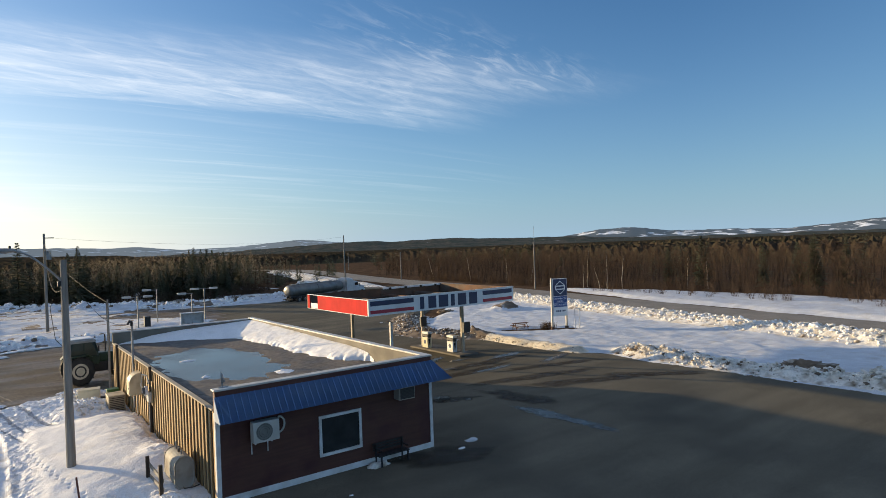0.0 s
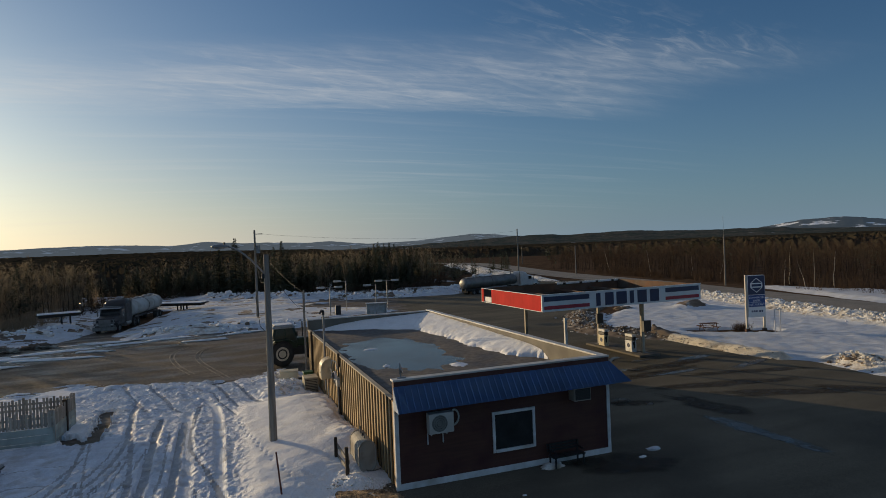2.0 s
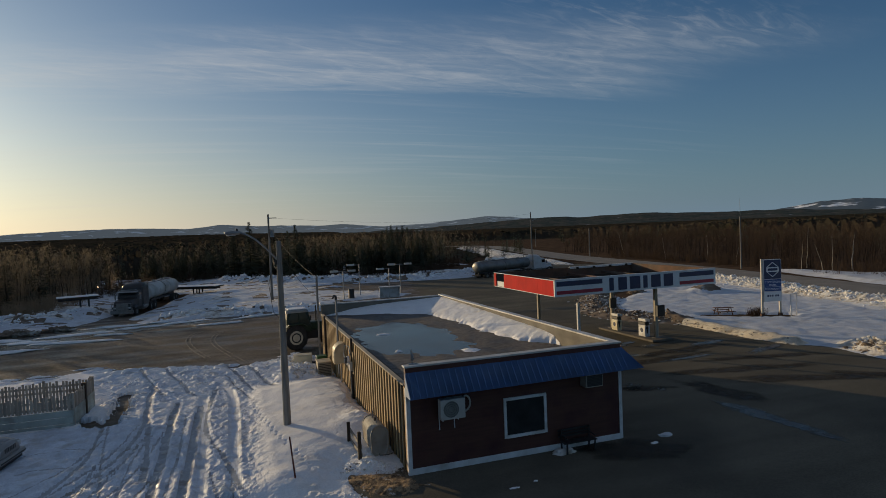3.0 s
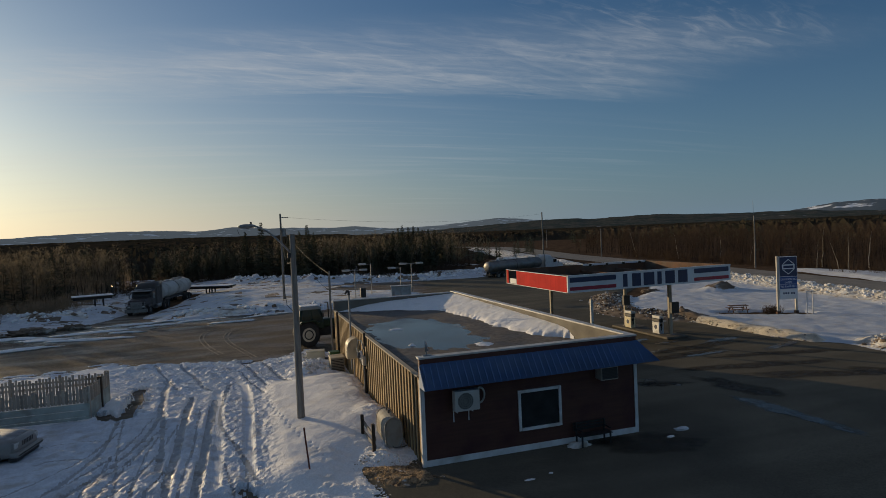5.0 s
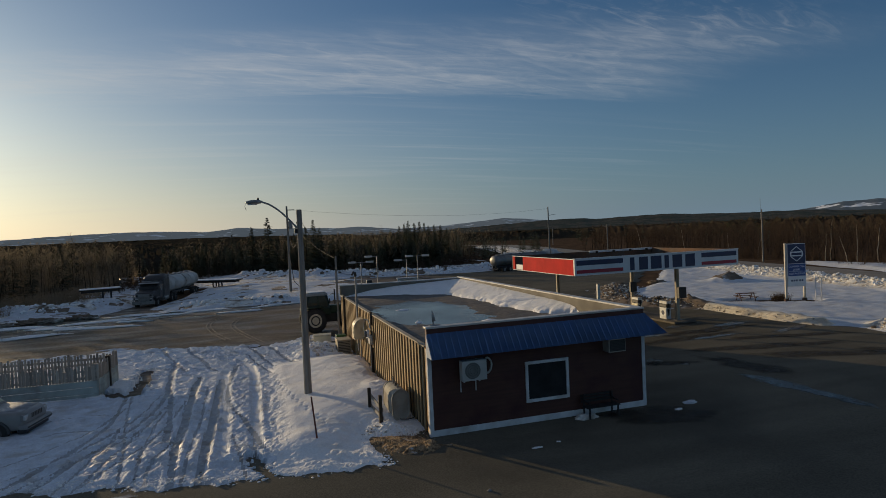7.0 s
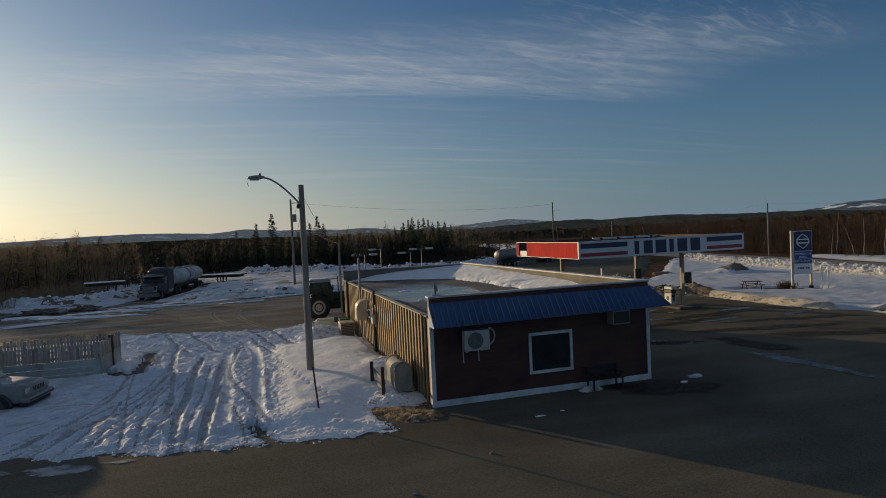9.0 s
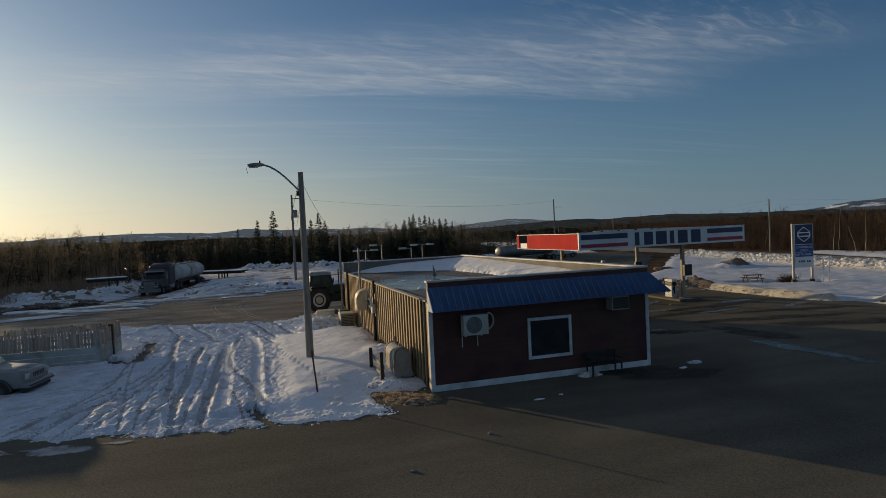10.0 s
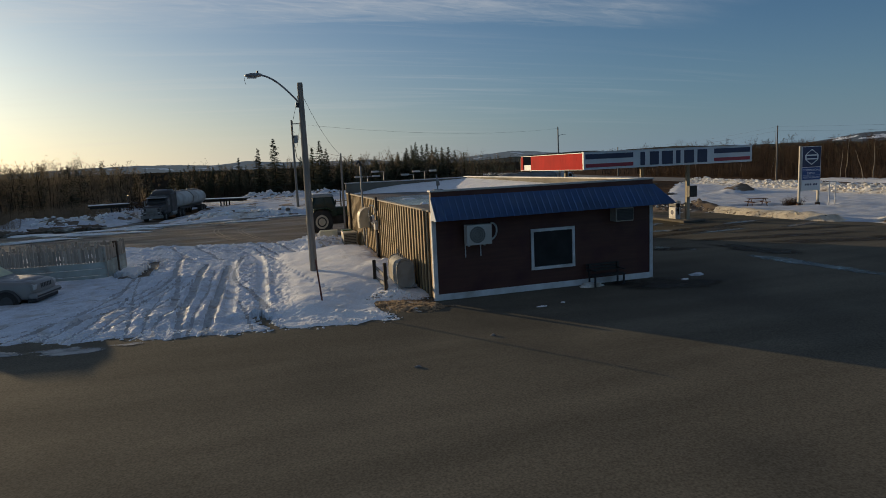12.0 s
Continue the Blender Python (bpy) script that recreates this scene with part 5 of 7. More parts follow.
wire((-3.26, 6.0, 7.3), (-0.2, 12.4, 4.55), 0.75, "black service drop cable from the pole to the building", 0.007)
wire((-3.3, 6.0, 6.6), (-0.75, 56.5, 8.8), 1.6, "black overhead cable between two poles", 0.010)
wire((-0.75, 56.5, 9.9), (47.05, 82.4, 9.8), 1.0, "thin overhead line between distant poles", 0.009)
wire((-0.75, 56.5, 9.2), (-0.15, 19.6, 5.1), 0.6, "black cable to the back corner of the building", 0.010)
for z_ in (7.5, 6.9):
    wire((66.2, 52.7, z_), (70.5, 100, z_ - 1.2), 0.7, "thin overhead line along the highway", 0.006)
    wire((70.5, 100, z_ - 1.2), (98, 178, z_ - 1.4), 0.9, "thin overhead line along the highway", 0.006)
    wire((66.2, 52.7, z_), (79, -10, z_), 1.2, "thin overhead line along the highway", 0.006)
tagged(obj("radio_mast", tube([(489.6, 476.3, 0), (489.6, 476.3, 26)], 0.22, 0.12, seg=5), M["grey_metal"]), "thin distant radio mast above the woods", "mast")
lpw = part("hanging_wire", tube([(-0.1, 0.1, 7.2), (-0.42, 0.3, 6.0), (-0.3, 0.25, 4.9), (-0.05, 0.15, 4.6)], 0.012, seg=5), M["cable"], lp, "slack black wire")


# ---- trees ----
M["bark"] = surf("grey_brown_bark", (0.052, 0.041, 0.032), (0.036, 0.029, 0.023), 6, 0.9, None, 0.4, 20, vary=0.2, spec=0.05)
M["birch_bark"] = surf("pale_birch_bark", (0.50, 0.44, 0.34), (0.30, 0.26, 0.20), 5, 0.8, None, 0.3, 20, vary=0.15, spec=0.05)
M["twigs"] = surf("brown_twigs", (0.112, 0.076, 0.052), (0.082, 0.058, 0.042), 1.5, 0.9, vary=0.3, thin=0.3, spec=0.05)
# haze on the woods is put into the next three colours as extra paleness
M["needles"] = surf("spruce_needles", (0.090, 0.100, 0.066), (0.118, 0.120, 0.080), 1.2, 0.85, vary=0.3, thin=0.3, spec=0.05)
M["thicket"] = surf("grey_brown_thicket", (0.22, 0.185, 0.13), (0.165, 0.14, 0.105), 1.2, 0.9, vary=0.25, thin=0.55, spec=0.05)
M["dry_brush"] = surf("dry_brush", (0.42, 0.325, 0.215), (0.31, 0.235, 0.16), 1.0, 0.9, vary=0.2, thin=0.55, spec=0.05)
rng = random.Random(11)


def blade(vs, fs, a, b, w, side):
    """A thin flat triangle from a to b."""
    i = len(vs)
    vs += [tuple(a - side * w), tuple(a + side * w), tuple(b)]
    fs.append((i, i + 1, i + 2))


def rod(vs, fs, a, b, r0, r1, seg=4):
    d = (b - a).normalized()
    u = d.orthogonal().normalized()
    v = d.cross(u)
    i = len(vs)
    for p, r in ((a, r0), (b, r1)):
        vs += [tuple(p + (u * math.cos(2 * math.pi * k / seg) + v * math.sin(2 * math.pi * k / seg)) * r) for k in range(seg)]
    fs += [(i + k, i + (k + 1) % seg, i + seg + (k + 1) % seg, i + seg + k) for k in range(seg)]


def rand_side(r):
    return Vector((r.uniform(-1, 1), r.uniform(-1, 1), r.uniform(-1, 1))).normalized()


def bare_tree(seed, h, twigs=1.0, spread=1.0, thick=0.085, sprigs=7, fine=4, wide=1.0):
    """Trunk and crown of a leafless hardwood: bent trunk, rising limbs, many fine twigs."""
    r = random.Random(seed)
    tv, tf, cv, cf = [], [], [], []
    pts = [Vector((0, 0, -0.2))]
    bend = Vector((r.uniform(-1, 1), r.uniform(-1, 1), 0)) * 0.13 * h
    for k in range(1, 7):
        u = k / 6
        pts.append(Vector((bend.x * u * u + r.uniform(-0.12, 0.12), bend.y * u * u + r.uniform(-0.12, 0.12), h * u * 0.93)))
    for k in range(6):
        rod(tv, tf, pts[k], pts[k + 1], thick * (1 - k / 6.6), thick * (1 - (k + 1) / 6.6), 6)
    for i in range(int(15 * twigs)):
        u = r.uniform(0.16, 0.99)
        k = min(5, int(u * 6))
        base = pts[k].lerp(pts[k + 1], u * 6 - k)
        a = r.uniform(0, 2 * math.pi)
        ln = h * r.uniform(0.16, 0.34) * (1.15 - u * 0.6) * spread
        d = Vector((math.cos(a) * 0.62, math.sin(a) * 0.62, r.uniform(0.55, 1.1))).normalized()
        mid = base + d * ln * 0.5
        tip = mid + (d + Vector((0, 0, 0.35))).normalized() * ln * 0.5
        rod(cv, cf, base, mid, 0.028, 0.018, 3)
        rod(cv, cf, mid, tip, 0.018, 0.006, 3)
        for j in range(sprigs):
            w = r.uniform(0.2, 1)
            q = base.lerp(mid, w * 2) if w < 0.5 else mid.lerp(tip, w * 2 - 1)
            e = (d + rand_side(r) * 0.9).normalized()
            l2 = ln * r.uniform(0.25, 0.5)
            blade(cv, cf, q, q + e * l2, 0.016 * wide, rand_side(r))
            for m_ in range(fine):
                q2 = q + e * l2 * r.uniform(0.25, 0.95)
                blade(cv, cf, q2, q2 + (e + rand_side(r) * 0.9).normalized() * l2 * r.uniform(0.4, 0.75), 0.017 * wide, rand_side(r))
    return (tv, tf), (cv, cf)


def spruce(seed, h, rad=0.24, lush=1.0):
    """Trunk and crown of a spruce: whorls of drooping, ragged boughs that narrow to a spike."""
    r = random.Random(seed)
    tv, tf, cv, cf = [], [], [], []
    rod(tv, tf, Vector((0, 0, -0.2)), Vector((0, 0, h * 0.97)), 0.10, 0.015, 6)
    n = int(h * 3.0)
    for k in range(n):
        u = 0.10 + 0.9 * k / n
        reach = h * rad * (1 - u) ** 0.8 * r.uniform(0.7, 1.15) + 0.10
        for j in range(int(7 * lush)):
            if r.random() < 0.12:
                continue
            a = r.uniform(0, 2 * math.pi)
            ln = reach * r.uniform(0.6, 1.15)
            z = h * u + r.uniform(-0.15, 0.15)
            d = Vector((math.cos(a), math.sin(a), -0.28 + 0.5 * u + r.uniform(-0.12, 0.12)))
            s = Vector((-math.sin(a), math.cos(a), 0))
            b0, tip = Vector((0, 0, z)), Vector((0, 0, z)) + d * ln
            i = len(cv)
            m_ = b0.lerp(tip, 0.45) + Vector((0, 0, 0.06))
            w = 0.18 * ln + 0.07
            cv += [tuple(b0), tuple(m_ - s * w - Vector((0, 0, 0.10))), tuple(tip), tuple(m_ + s * w - Vector((0, 0, 0.10))), tuple(m_)]
            cf += [(i, i + 1, i + 4), (i + 1, i + 2, i + 4), (i + 2, i + 3, i + 4), (i + 3, i, i + 4)]
            for q in (0.5, 0.8):
                blade(cv, cf, b0.lerp(tip, q), b0.lerp(tip, q) + (d * 0.4 + s * r.choice((-1, 1)) * 0.6 - Vector((0, 0, 0.5))).normalized() * (0.25 * ln + 0.1), 0.05, s)
    return (tv, tf), (cv, cf)


def tree_thing(name, parts, bark, leaf, label, category, group):
    e = thing(name, (0, 0, -50), label, category, group)
    for pn, (v, f), m in (("trunk", parts[0], bark), ("crown", parts[1], leaf)):
        fresh(pn, v, f, m, False, e)
    return e


def along(line, n, depth0, depth1, r, side=1):
    """n places scattered along a line, set back from it by depth0 to depth1."""
    seg = [math.hypot(b[0] - a[0], b[1] - a[1]) for a, b in zip(line, line[1:])]
    tot = sum(seg)
    out = []
    for k in range(n):
        t = (k + r.uniform(0, 1)) / n * tot
        for (a, b), l in zip(zip(line, line[1:]), seg):
            if t <= l:
                break
            t -= l
        u = min(1, t / l)
        dx, dy = (b[0] - a[0]) / l, (b[1] - a[1]) / l
        w = depth0 + (depth1 - depth0) * r.random()
        out.append((a[0] + (b[0] - a[0]) * u + dy * w * side, a[1] + (b[1] - a[1]) * u - dx * w * side))
    return out


def plant(kinds, spots, r, s0, s1, lean=3):
    for x, y in spots:
        k = r.randrange(len(kinds))
        m = pose(x, y, -0.1 - float(dip(x, y)), r.uniform(-lean, lean), r.uniform(-lean, lean), r.uniform(0, 360))
        s = r.uniform(s0, s1)
        o = copy_thing(kinds[k], m)
        o.scale = (s * r.uniform(0.9, 1.1), s * r.uniform(0.9, 1.1), s)


def woods(name, kinds, spots, r, s0, s1, mats, label, z=-0.2):
    """Many far trees as one mesh."""
    allv, allf, alli, off = [], [], [], 0
    prep = []
    for (tv, tf), (cv, cf) in kinds:
        v = np.array(tv + cv)
        f = [q for q in tf] + [tuple(i + len(tv) for i in q) for q in cf]
        prep.append((v, f, [0] * len(tf) + [1] * len(cf)))
    for x, y in spots:
        v, f, mi = prep[r.randrange(len(prep))]
        a, s = r.uniform(0, 6.283), r.uniform(s0, s1)
        c, sn = math.cos(a) * s, math.sin(a) * s
        allv.append(np.stack((v[:, 0] * c - v[:, 1] * sn + x, v[:, 0] * sn + v[:, 1] * c + y, v[:, 2] * s + z - float(dip(x, y))), -1))
        allf += [tuple(i + off for i in q) for q in f]
        alli += mi
        off += len(v)
    ob = fresh(name, np.concatenate(allv).tolist(), allf, mats)
    ob.data.polygons.foreach_set("material_index", alli)
    return tagged(ob, label, "woods", kind="stuff")


RIGHT = [(68, -30), (70.5, -5), (72, 12), (72.5, 30), (72, 40), (71, 54), (72.5, 70), (76, 98), (83, 136), (106, 235)]
LEFT = [(-80, 42), (-45, 50), (-31, 57), (-27, 66), (-25, 82), (-21, 106), (-6, 107), (6, 99), (16, 86), (24, 84), (31, 91), (40, 104), (50, 128), (60, 165), (72, 212)]
hard = [tree_thing("bare_tree", bare_tree(100 + k, 7.4 + 0.5 * k, 1.25, 1.15, 0.065 + 0.01 * (k % 3)), M["bark"], M["twigs"], "leafless brown hardwood tree at the edge of the wood", "tree", "bare trees along the highway") for k in range(5)]
alder = [tree_thing("alder_tree", bare_tree(150 + k, 7.4 + 0.5 * k, 1.1, 1.1, 0.06), M["bark"], M["thicket"], "leafless grey-brown alder at the edge of the yard", "tree", "alders along the yard") for k in range(3)]
birch = [tree_thing("birch_tree", bare_tree(200 + k, 8.4 + 0.6 * k, 0.8, 0.8, 0.125), M["birch_bark"], M["twigs"], "leafless birch with pale trunk at the edge of the wood", "tree", "birches along the highway") for k in range(3)]
spr = [tree_thing("spruce_tree", spruce(300 + k, 8.0 + 0.9 * k, 0.25 + 0.03 * (k % 2), 1.6), M["bark"], M["needles"], "dark green spruce standing in the wood", "tree", "spruces at the wood edge") for k in range(4)]
r4 = random.Random(4)
plant(hard, along(RIGHT[1:9], 150, 0, 9, r4), r4, 0.48, 0.74, 8)
plant(birch, along(RIGHT[1:8], 9, 0, 6, r4) + [(69.4, 42.0), (70.1, 41.2), (70.9, 39.0), (69.0, 45.0)], r4, 0.46, 0.68, 10)
plant(spr, along(RIGHT[1:5], 16, 3, 20, r4), r4, 0.66, 0.92)
plant(spr, along(LEFT[5:11], 80, 0, 10, r4, -1), r4, 0.50, 0.70)
plant(spr, along(LEFT[1:6], 16, 8, 24, r4, -1), r4, 0.52, 0.76)
# taller spruces that stand out over the wood: place and height
TALL = [(-4.7, 99.6, 8.8), (-1.9, 97.5, 10.4), (5.8, 93.0, 9.5), (7.1, 94.9, 8.1), (4.8, 97.1, 8.5), (23.3, 100.2, 7.9), (25.0, 102.9, 8.4), (24.8, 98.8, 8.8), (27.8, 105.3, 8.5), (27.2, 99.2, 8.6),
        (29.2, 102.8, 8.3), (28.6, 97.8, 7.7), (30.6, 100.3, 7.9), (30.6, 96.1, 7.7), (33.6, 101.5, 7.1), (22.0, 102.6, 7.2), (36.0, 102.8, 6.7)]
for k, (x, y, h) in enumerate(TALL):
    o = copy_thing(spr[k % 4], pose(x, y, -0.1, 0, 0, 77 * k))
    g = (h + 0.1) / (8.0 + 0.9 * (k % 4)) / 0.98
    o.scale = (g * 0.95, g * 0.95, g)
plant(alder, along(LEFT[5:12], 50, 0, 6, r4, -1), r4, 0.5, 0.85)
plant(alder, along(LEFT[1:6], 110, 2, 12, r4, -1), r4, 0.64, 0.90)
plant(alder[:2], along(LEFT[1:6], 14, 4, 30, r4, -1), r4, 0.92, 1.10)
for t_ in hard + birch + spr + alder:
    for o in (*t_.children, t_):
        bpy.data.objects.remove(o)

hn = [bare_tree(440 + k, 7.0 + 0.4 * k, 0.75, 1.1, 0.08, 6, 3, 1.2) for k in range(4)]
hk = [bare_tree(400 + k, 7.0 + 0.4 * k, 0.62, 1.15, 0.07, 4, 3, 1.7) for k in range(4)]
sk = [spruce(500 + k, 6.6 + 0.8 * k, 0.29, 0.62) for k in range(4)]
woods("hardwood_woods", hn, along(RIGHT[1:9], 430, 1, 18, r4), r4, 0.48, 0.76, [M["bark"], M["twigs"]], "dense brown leafless woods beside the highway")
woods("hardwood_woods", hk, along(RIGHT[1:9], 420, 14, 45, r4) + along(RIGHT, 600, 36, 110, r4), r4, 0.52, 0.78, [M["bark"], M["twigs"]], "dense brown leafless woods behind the highway")
woods("spruce_woods", sk, along(RIGHT, 90, 14, 160, r4) + along(RIGHT, 160, 90, 320, r4), r4, 0.55, 0.86, [M["bark"], M["needles"]], "dark spruces standing among brown woods")
woods("spruce_woods", sk, along(LEFT[5:], 560, 3, 60, r4, -1) + along(LEFT[5:], 220, 50, 260, r4, -1), r4, 0.5, 0.76, [M["bark"], M["needles"]], "dense dark spruce woods behind the yard")
woods("spruce_woods", sk, along(LEFT[2:7], 130, 3, 30, r4, -1), r4, 0.70, 0.96, [M["bark"], M["needles"]], "dark spruces standing behind the alder brush")
woods("spruce_woods", sk, along(LEFT[:6], 110, 16, 70, r4, -1), r4, 0.6, 0.98, [M["bark"], M["needles"]], "low dark spruces beyond the alder brush")
woods("hardwood_woods", hk, along(LEFT[:6], 700, 5, 60, r4, -1), r4, 0.75, 1.02, [M["bark"], M["thicket"]], "low brown leafless trees beyond the alder brush")
woods("hardwood_woods", hk, [(x, y) for x, y in along([(62, 185), (72, 258), (98, 264), (112, 250)], 190, 0, 30, r4, -1)], r4, 0.7, 1.0, [M["bark"], M["twigs"]], "brown leafless woods where the highway bends away")
woods("hardwood_woods", hk, along(LEFT[3:], 560, 1, 50, r4, -1), r4, 0.6, 0.95, [M["bark"], M["thicket"]], "brown leafless trees among the spruces")


def brush(name, spots, h0, h1, mat, label, stems=14, r=r4, wide=0.02):
    v, f = [], []
    for x, y in spots:
        low = float(dip(x, y))
        for k in range(stems):
            a = r.uniform(0, 6.283)
            b = Vector((x + r.uniform(-0.35, 0.35), y + r.uniform(-0.35, 0.35), -0.1 - low))
            h = r.uniform(h0, h1)
            tip = b + Vector((math.cos(a) * h * 0.3, math.sin(a) * h * 0.3, h))
            blade(v, f, b, tip, wide, rand_side(r))
            for j in range(3):
                q = b.lerp(tip, r.uniform(0.3, 0.9))
                blade(v, f, q, q + (Vector((0, 0, 0.7)) + rand_side(r)).normalized() * h * 0.35, wide * 0.75, rand_side(r))
    return tagged(fresh(name, v, f, mat), label, "brush", kind="stuff")


brush("roadside_brush", along(RIGHT[1:8], 380, -2.0, 3.0, r4) + along(RIGHT[1:5], 60, -9, -2, r4), 0.6, 2.4, M["twigs"], "low brown leafless brush along the wood edge", 18)
brush("alder_brush", along([(-75, 38), (-45, 46), (-33, 51), (-29, 54.5), (-25.5, 64), (-24, 78)], 620, 0, 9, r4, -1), 0.9, 2.3, M["dry_brush"], "tall dry brown alder brush at the edge of the yard", 16, r4, 0.026)
brush("alder_brush", along([(-75, 44), (-45, 53), (-36, 58), (-31, 66), (-28, 80), (-24, 104)], 420, 0, 14, r4, -1), 1.8, 3.6, M["dry_brush"], "brown leafless thicket at the edge of the yard", 14, r4, 0.024)
brush("alder_brush", along(LEFT[4:12], 320, -2.5, 2, r4, -1), 0.6, 2.2, M["twigs"], "low brown brush before the spruces", 16)

# ---- far woods: one rough sheet of tree tops ----
CLEAR = LEFT + [(78, 252), (104, 252)] + RIGHT[-2::-1] + [(60, -200), (-300, -200), (-300, 40)]
rad = np.geomspace(70, 4400, 220)
ang = np.radians(np.linspace(-4, 172, 620))
R, A = np.meshgrid(rad, ang, indexing="ij")
jit = np.random.RandomState(3)
R = R * (1 + 0.006 * jit.randn(*R.shape))
TX, TY = -5 + R * np.cos(A), -18 + R * np.sin(A)
S = -inside(TX, TY, CLEAR)
THR = np.where(TX > 62, 85, np.where(TY > 150, 8, 26))
TZ = (3.4 + 2.0 * fbm(TX / 25, TY / 25, 3) + 0.7 * np.abs(jit.randn(*R.shape)) * (0.5 + fbm(TX / 12, TY / 12, 2))) * step(S, THR, THR + 9) - 1.5 * (1 - step(S, THR - 2, THR + 1))
TZ = TZ * np.where((TX < -12) & (TY < 190), 0.95, 1.0) + ground_height(TX, TY) + 17 * step(np.degrees(A), 68, 98) * step(R, 260, 2300) * (0.85 + 0.3 * fbm(TX / 300, TY / 300, 2))
nr, na = R.shape
idx = np.arange(nr * na).reshape(nr, na)
q = np.stack((idx[:-1, :-1], idx[1:, :-1], idx[1:, 1:], idx[:-1, 1:]), -1).reshape(-1, 4)
q = q[(S - THR).ravel()[q].min(1) > -2]
used = np.unique(q)
remap = np.zeros(nr * na, int)
remap[used] = np.arange(len(used))
tagged(fresh("far_woods", np.stack((TX.ravel(), TY.ravel(), TZ.ravel()), -1)[used].tolist(), remap[q].tolist(), M["tops"]), "dark mixed woods stretching to the hills", "woods", kind="stuff")


# ---- vehicles ----
M["black_paint"] = surf("black_truck_paint", (0.020, 0.020, 0.023), (0.05, 0.046, 0.042), 1.5, 0.35, 0.6)
M["silver_tank"] = surf("silver_tank", (0.22, 0.225, 0.225), (0.16, 0.16, 0.155), 1.0, 0.4, 0.55, metal=0.5, grime=(0.25, 0.23, 0.20), gscale=0.7)
M["white_tank"] = surf("dull_white_tank", (0.52, 0.52, 0.50), (0.42, 0.41, 0.38), 1.0, 0.45, 0.6, grime=(0.30, 0.27, 0.23), gscale=0.7)
M["rubber"] = surf("tyre_rubber", (0.022, 0.021, 0.020), (0.04, 0.036, 0.032), 4, 0.85)
M["beige_rim"] = surf("beige_wheel_rim", (0.60, 0.54, 0.42), (0.48, 0.42, 0.31), 3, 0.55)
M["chrome"] = surf("dirty_chrome", (0.30, 0.295, 0.285), (0.19, 0.185, 0.175), 3, 0.4, metal=0.35)
M["screen"] = surf("dark_windscreen", (0.02, 0.022, 0.024), None, 1, 0.08)
M["frost"] = surf("frosted_windscreen", (0.62, 0.64, 0.42), (0.50, 0.52, 0.36), 3, 0.5)
M["grey_paint"] = surf("silver_grey_car_paint", (0.27, 0.262, 0.25), (0.22, 0.213, 0.203), 2, 0.38, metal=0.15, grime=(0.30, 0.29, 0.28), gscale=1.0)
M["deere"] = surf("dark_green_tractor", (0.016, 0.040, 0.020), (0.012, 0.030, 0.017), 2, 0.45)
M["lamp_glass"] = surf("headlight_glass", (0.6, 0.6, 0.58), None, 2, 0.1)


def wheel(parent, x, y, r, w, rim_mat, rim=0.55):
    """A wheel whose axle runs along local x."""
    prof = [(r * rim, -w / 2), (r * 0.93, -w / 2), (r, -w * 0.32), (r, w * 0.32), (r * 0.93, w / 2), (r * rim, w / 2)]
    bm = bmesh.new()
    n = 28
    rings = [[bm.verts.new((x + p[1], y + p[0] * math.cos(2 * math.pi * k / n), r + p[0] * math.sin(2 * math.pi * k / n))) for p in prof] for k in range(n)]
    for k in range(n):
        a, b = rings[k], rings[(k + 1) % n]
        for j in range(len(prof)):
            bm.faces.new((a[j], a[(j + 1) % len(prof)], b[(j + 1) % len(prof)], b[j]))
    bmesh.ops.recalc_face_normals(bm, faces=bm.faces)
    ty = part("tyre", bm, M["rubber"], parent, smooth=False)
    bm = tube([(x - w * 0.36, y, r), (x + w * 0.36, y, r)], r * rim, seg=20)
    rm = part("rim", bm, rim_mat, parent)
    part("hub", tube([(x - w * 0.46, y, r), (x + w * 0.46, y, r)], r * rim * 0.36, seg=12), rim_mat, rm)
    return ty


def hull(stations, mat, name, parent, label="", smooth=True):
    """A closed skin through cross-sections of equal count (lists of points)."""
    bm = bmesh.new()
    rings = [[bm.verts.new(p) for p in s] for s in stations]
    n = len(stations[0])
    for u, v in zip(rings, rings[1:]):
        for k in range(n):
            bm.faces.new((u[k], u[(k + 1) % n], v[(k + 1) % n], v[k]))
    bm.faces.new(rings[0][::-1])
    bm.faces.new(rings[-1])
    bmesh.ops.recalc_face_normals(bm, faces=bm.faces)
    return part(name, bm, mat, parent, label, smooth)


def oval(y, cz, rx, rz, n=20):
    return [(rx * math.cos(2 * math.pi * k / n), y, cz + rz * math.sin(2 * math.pi * k / n)) for k in range(n)]


def slab(y, x, z0, z1, c=0.12):
    return [(-x + c, y, z0), (x - c, y, z0), (x, y, z0 + c), (x, y, z1 - c), (x - c, y, z1), (-x + c, y, z1), (-x, y, z1 - c), (-x, y, z0 + c)]


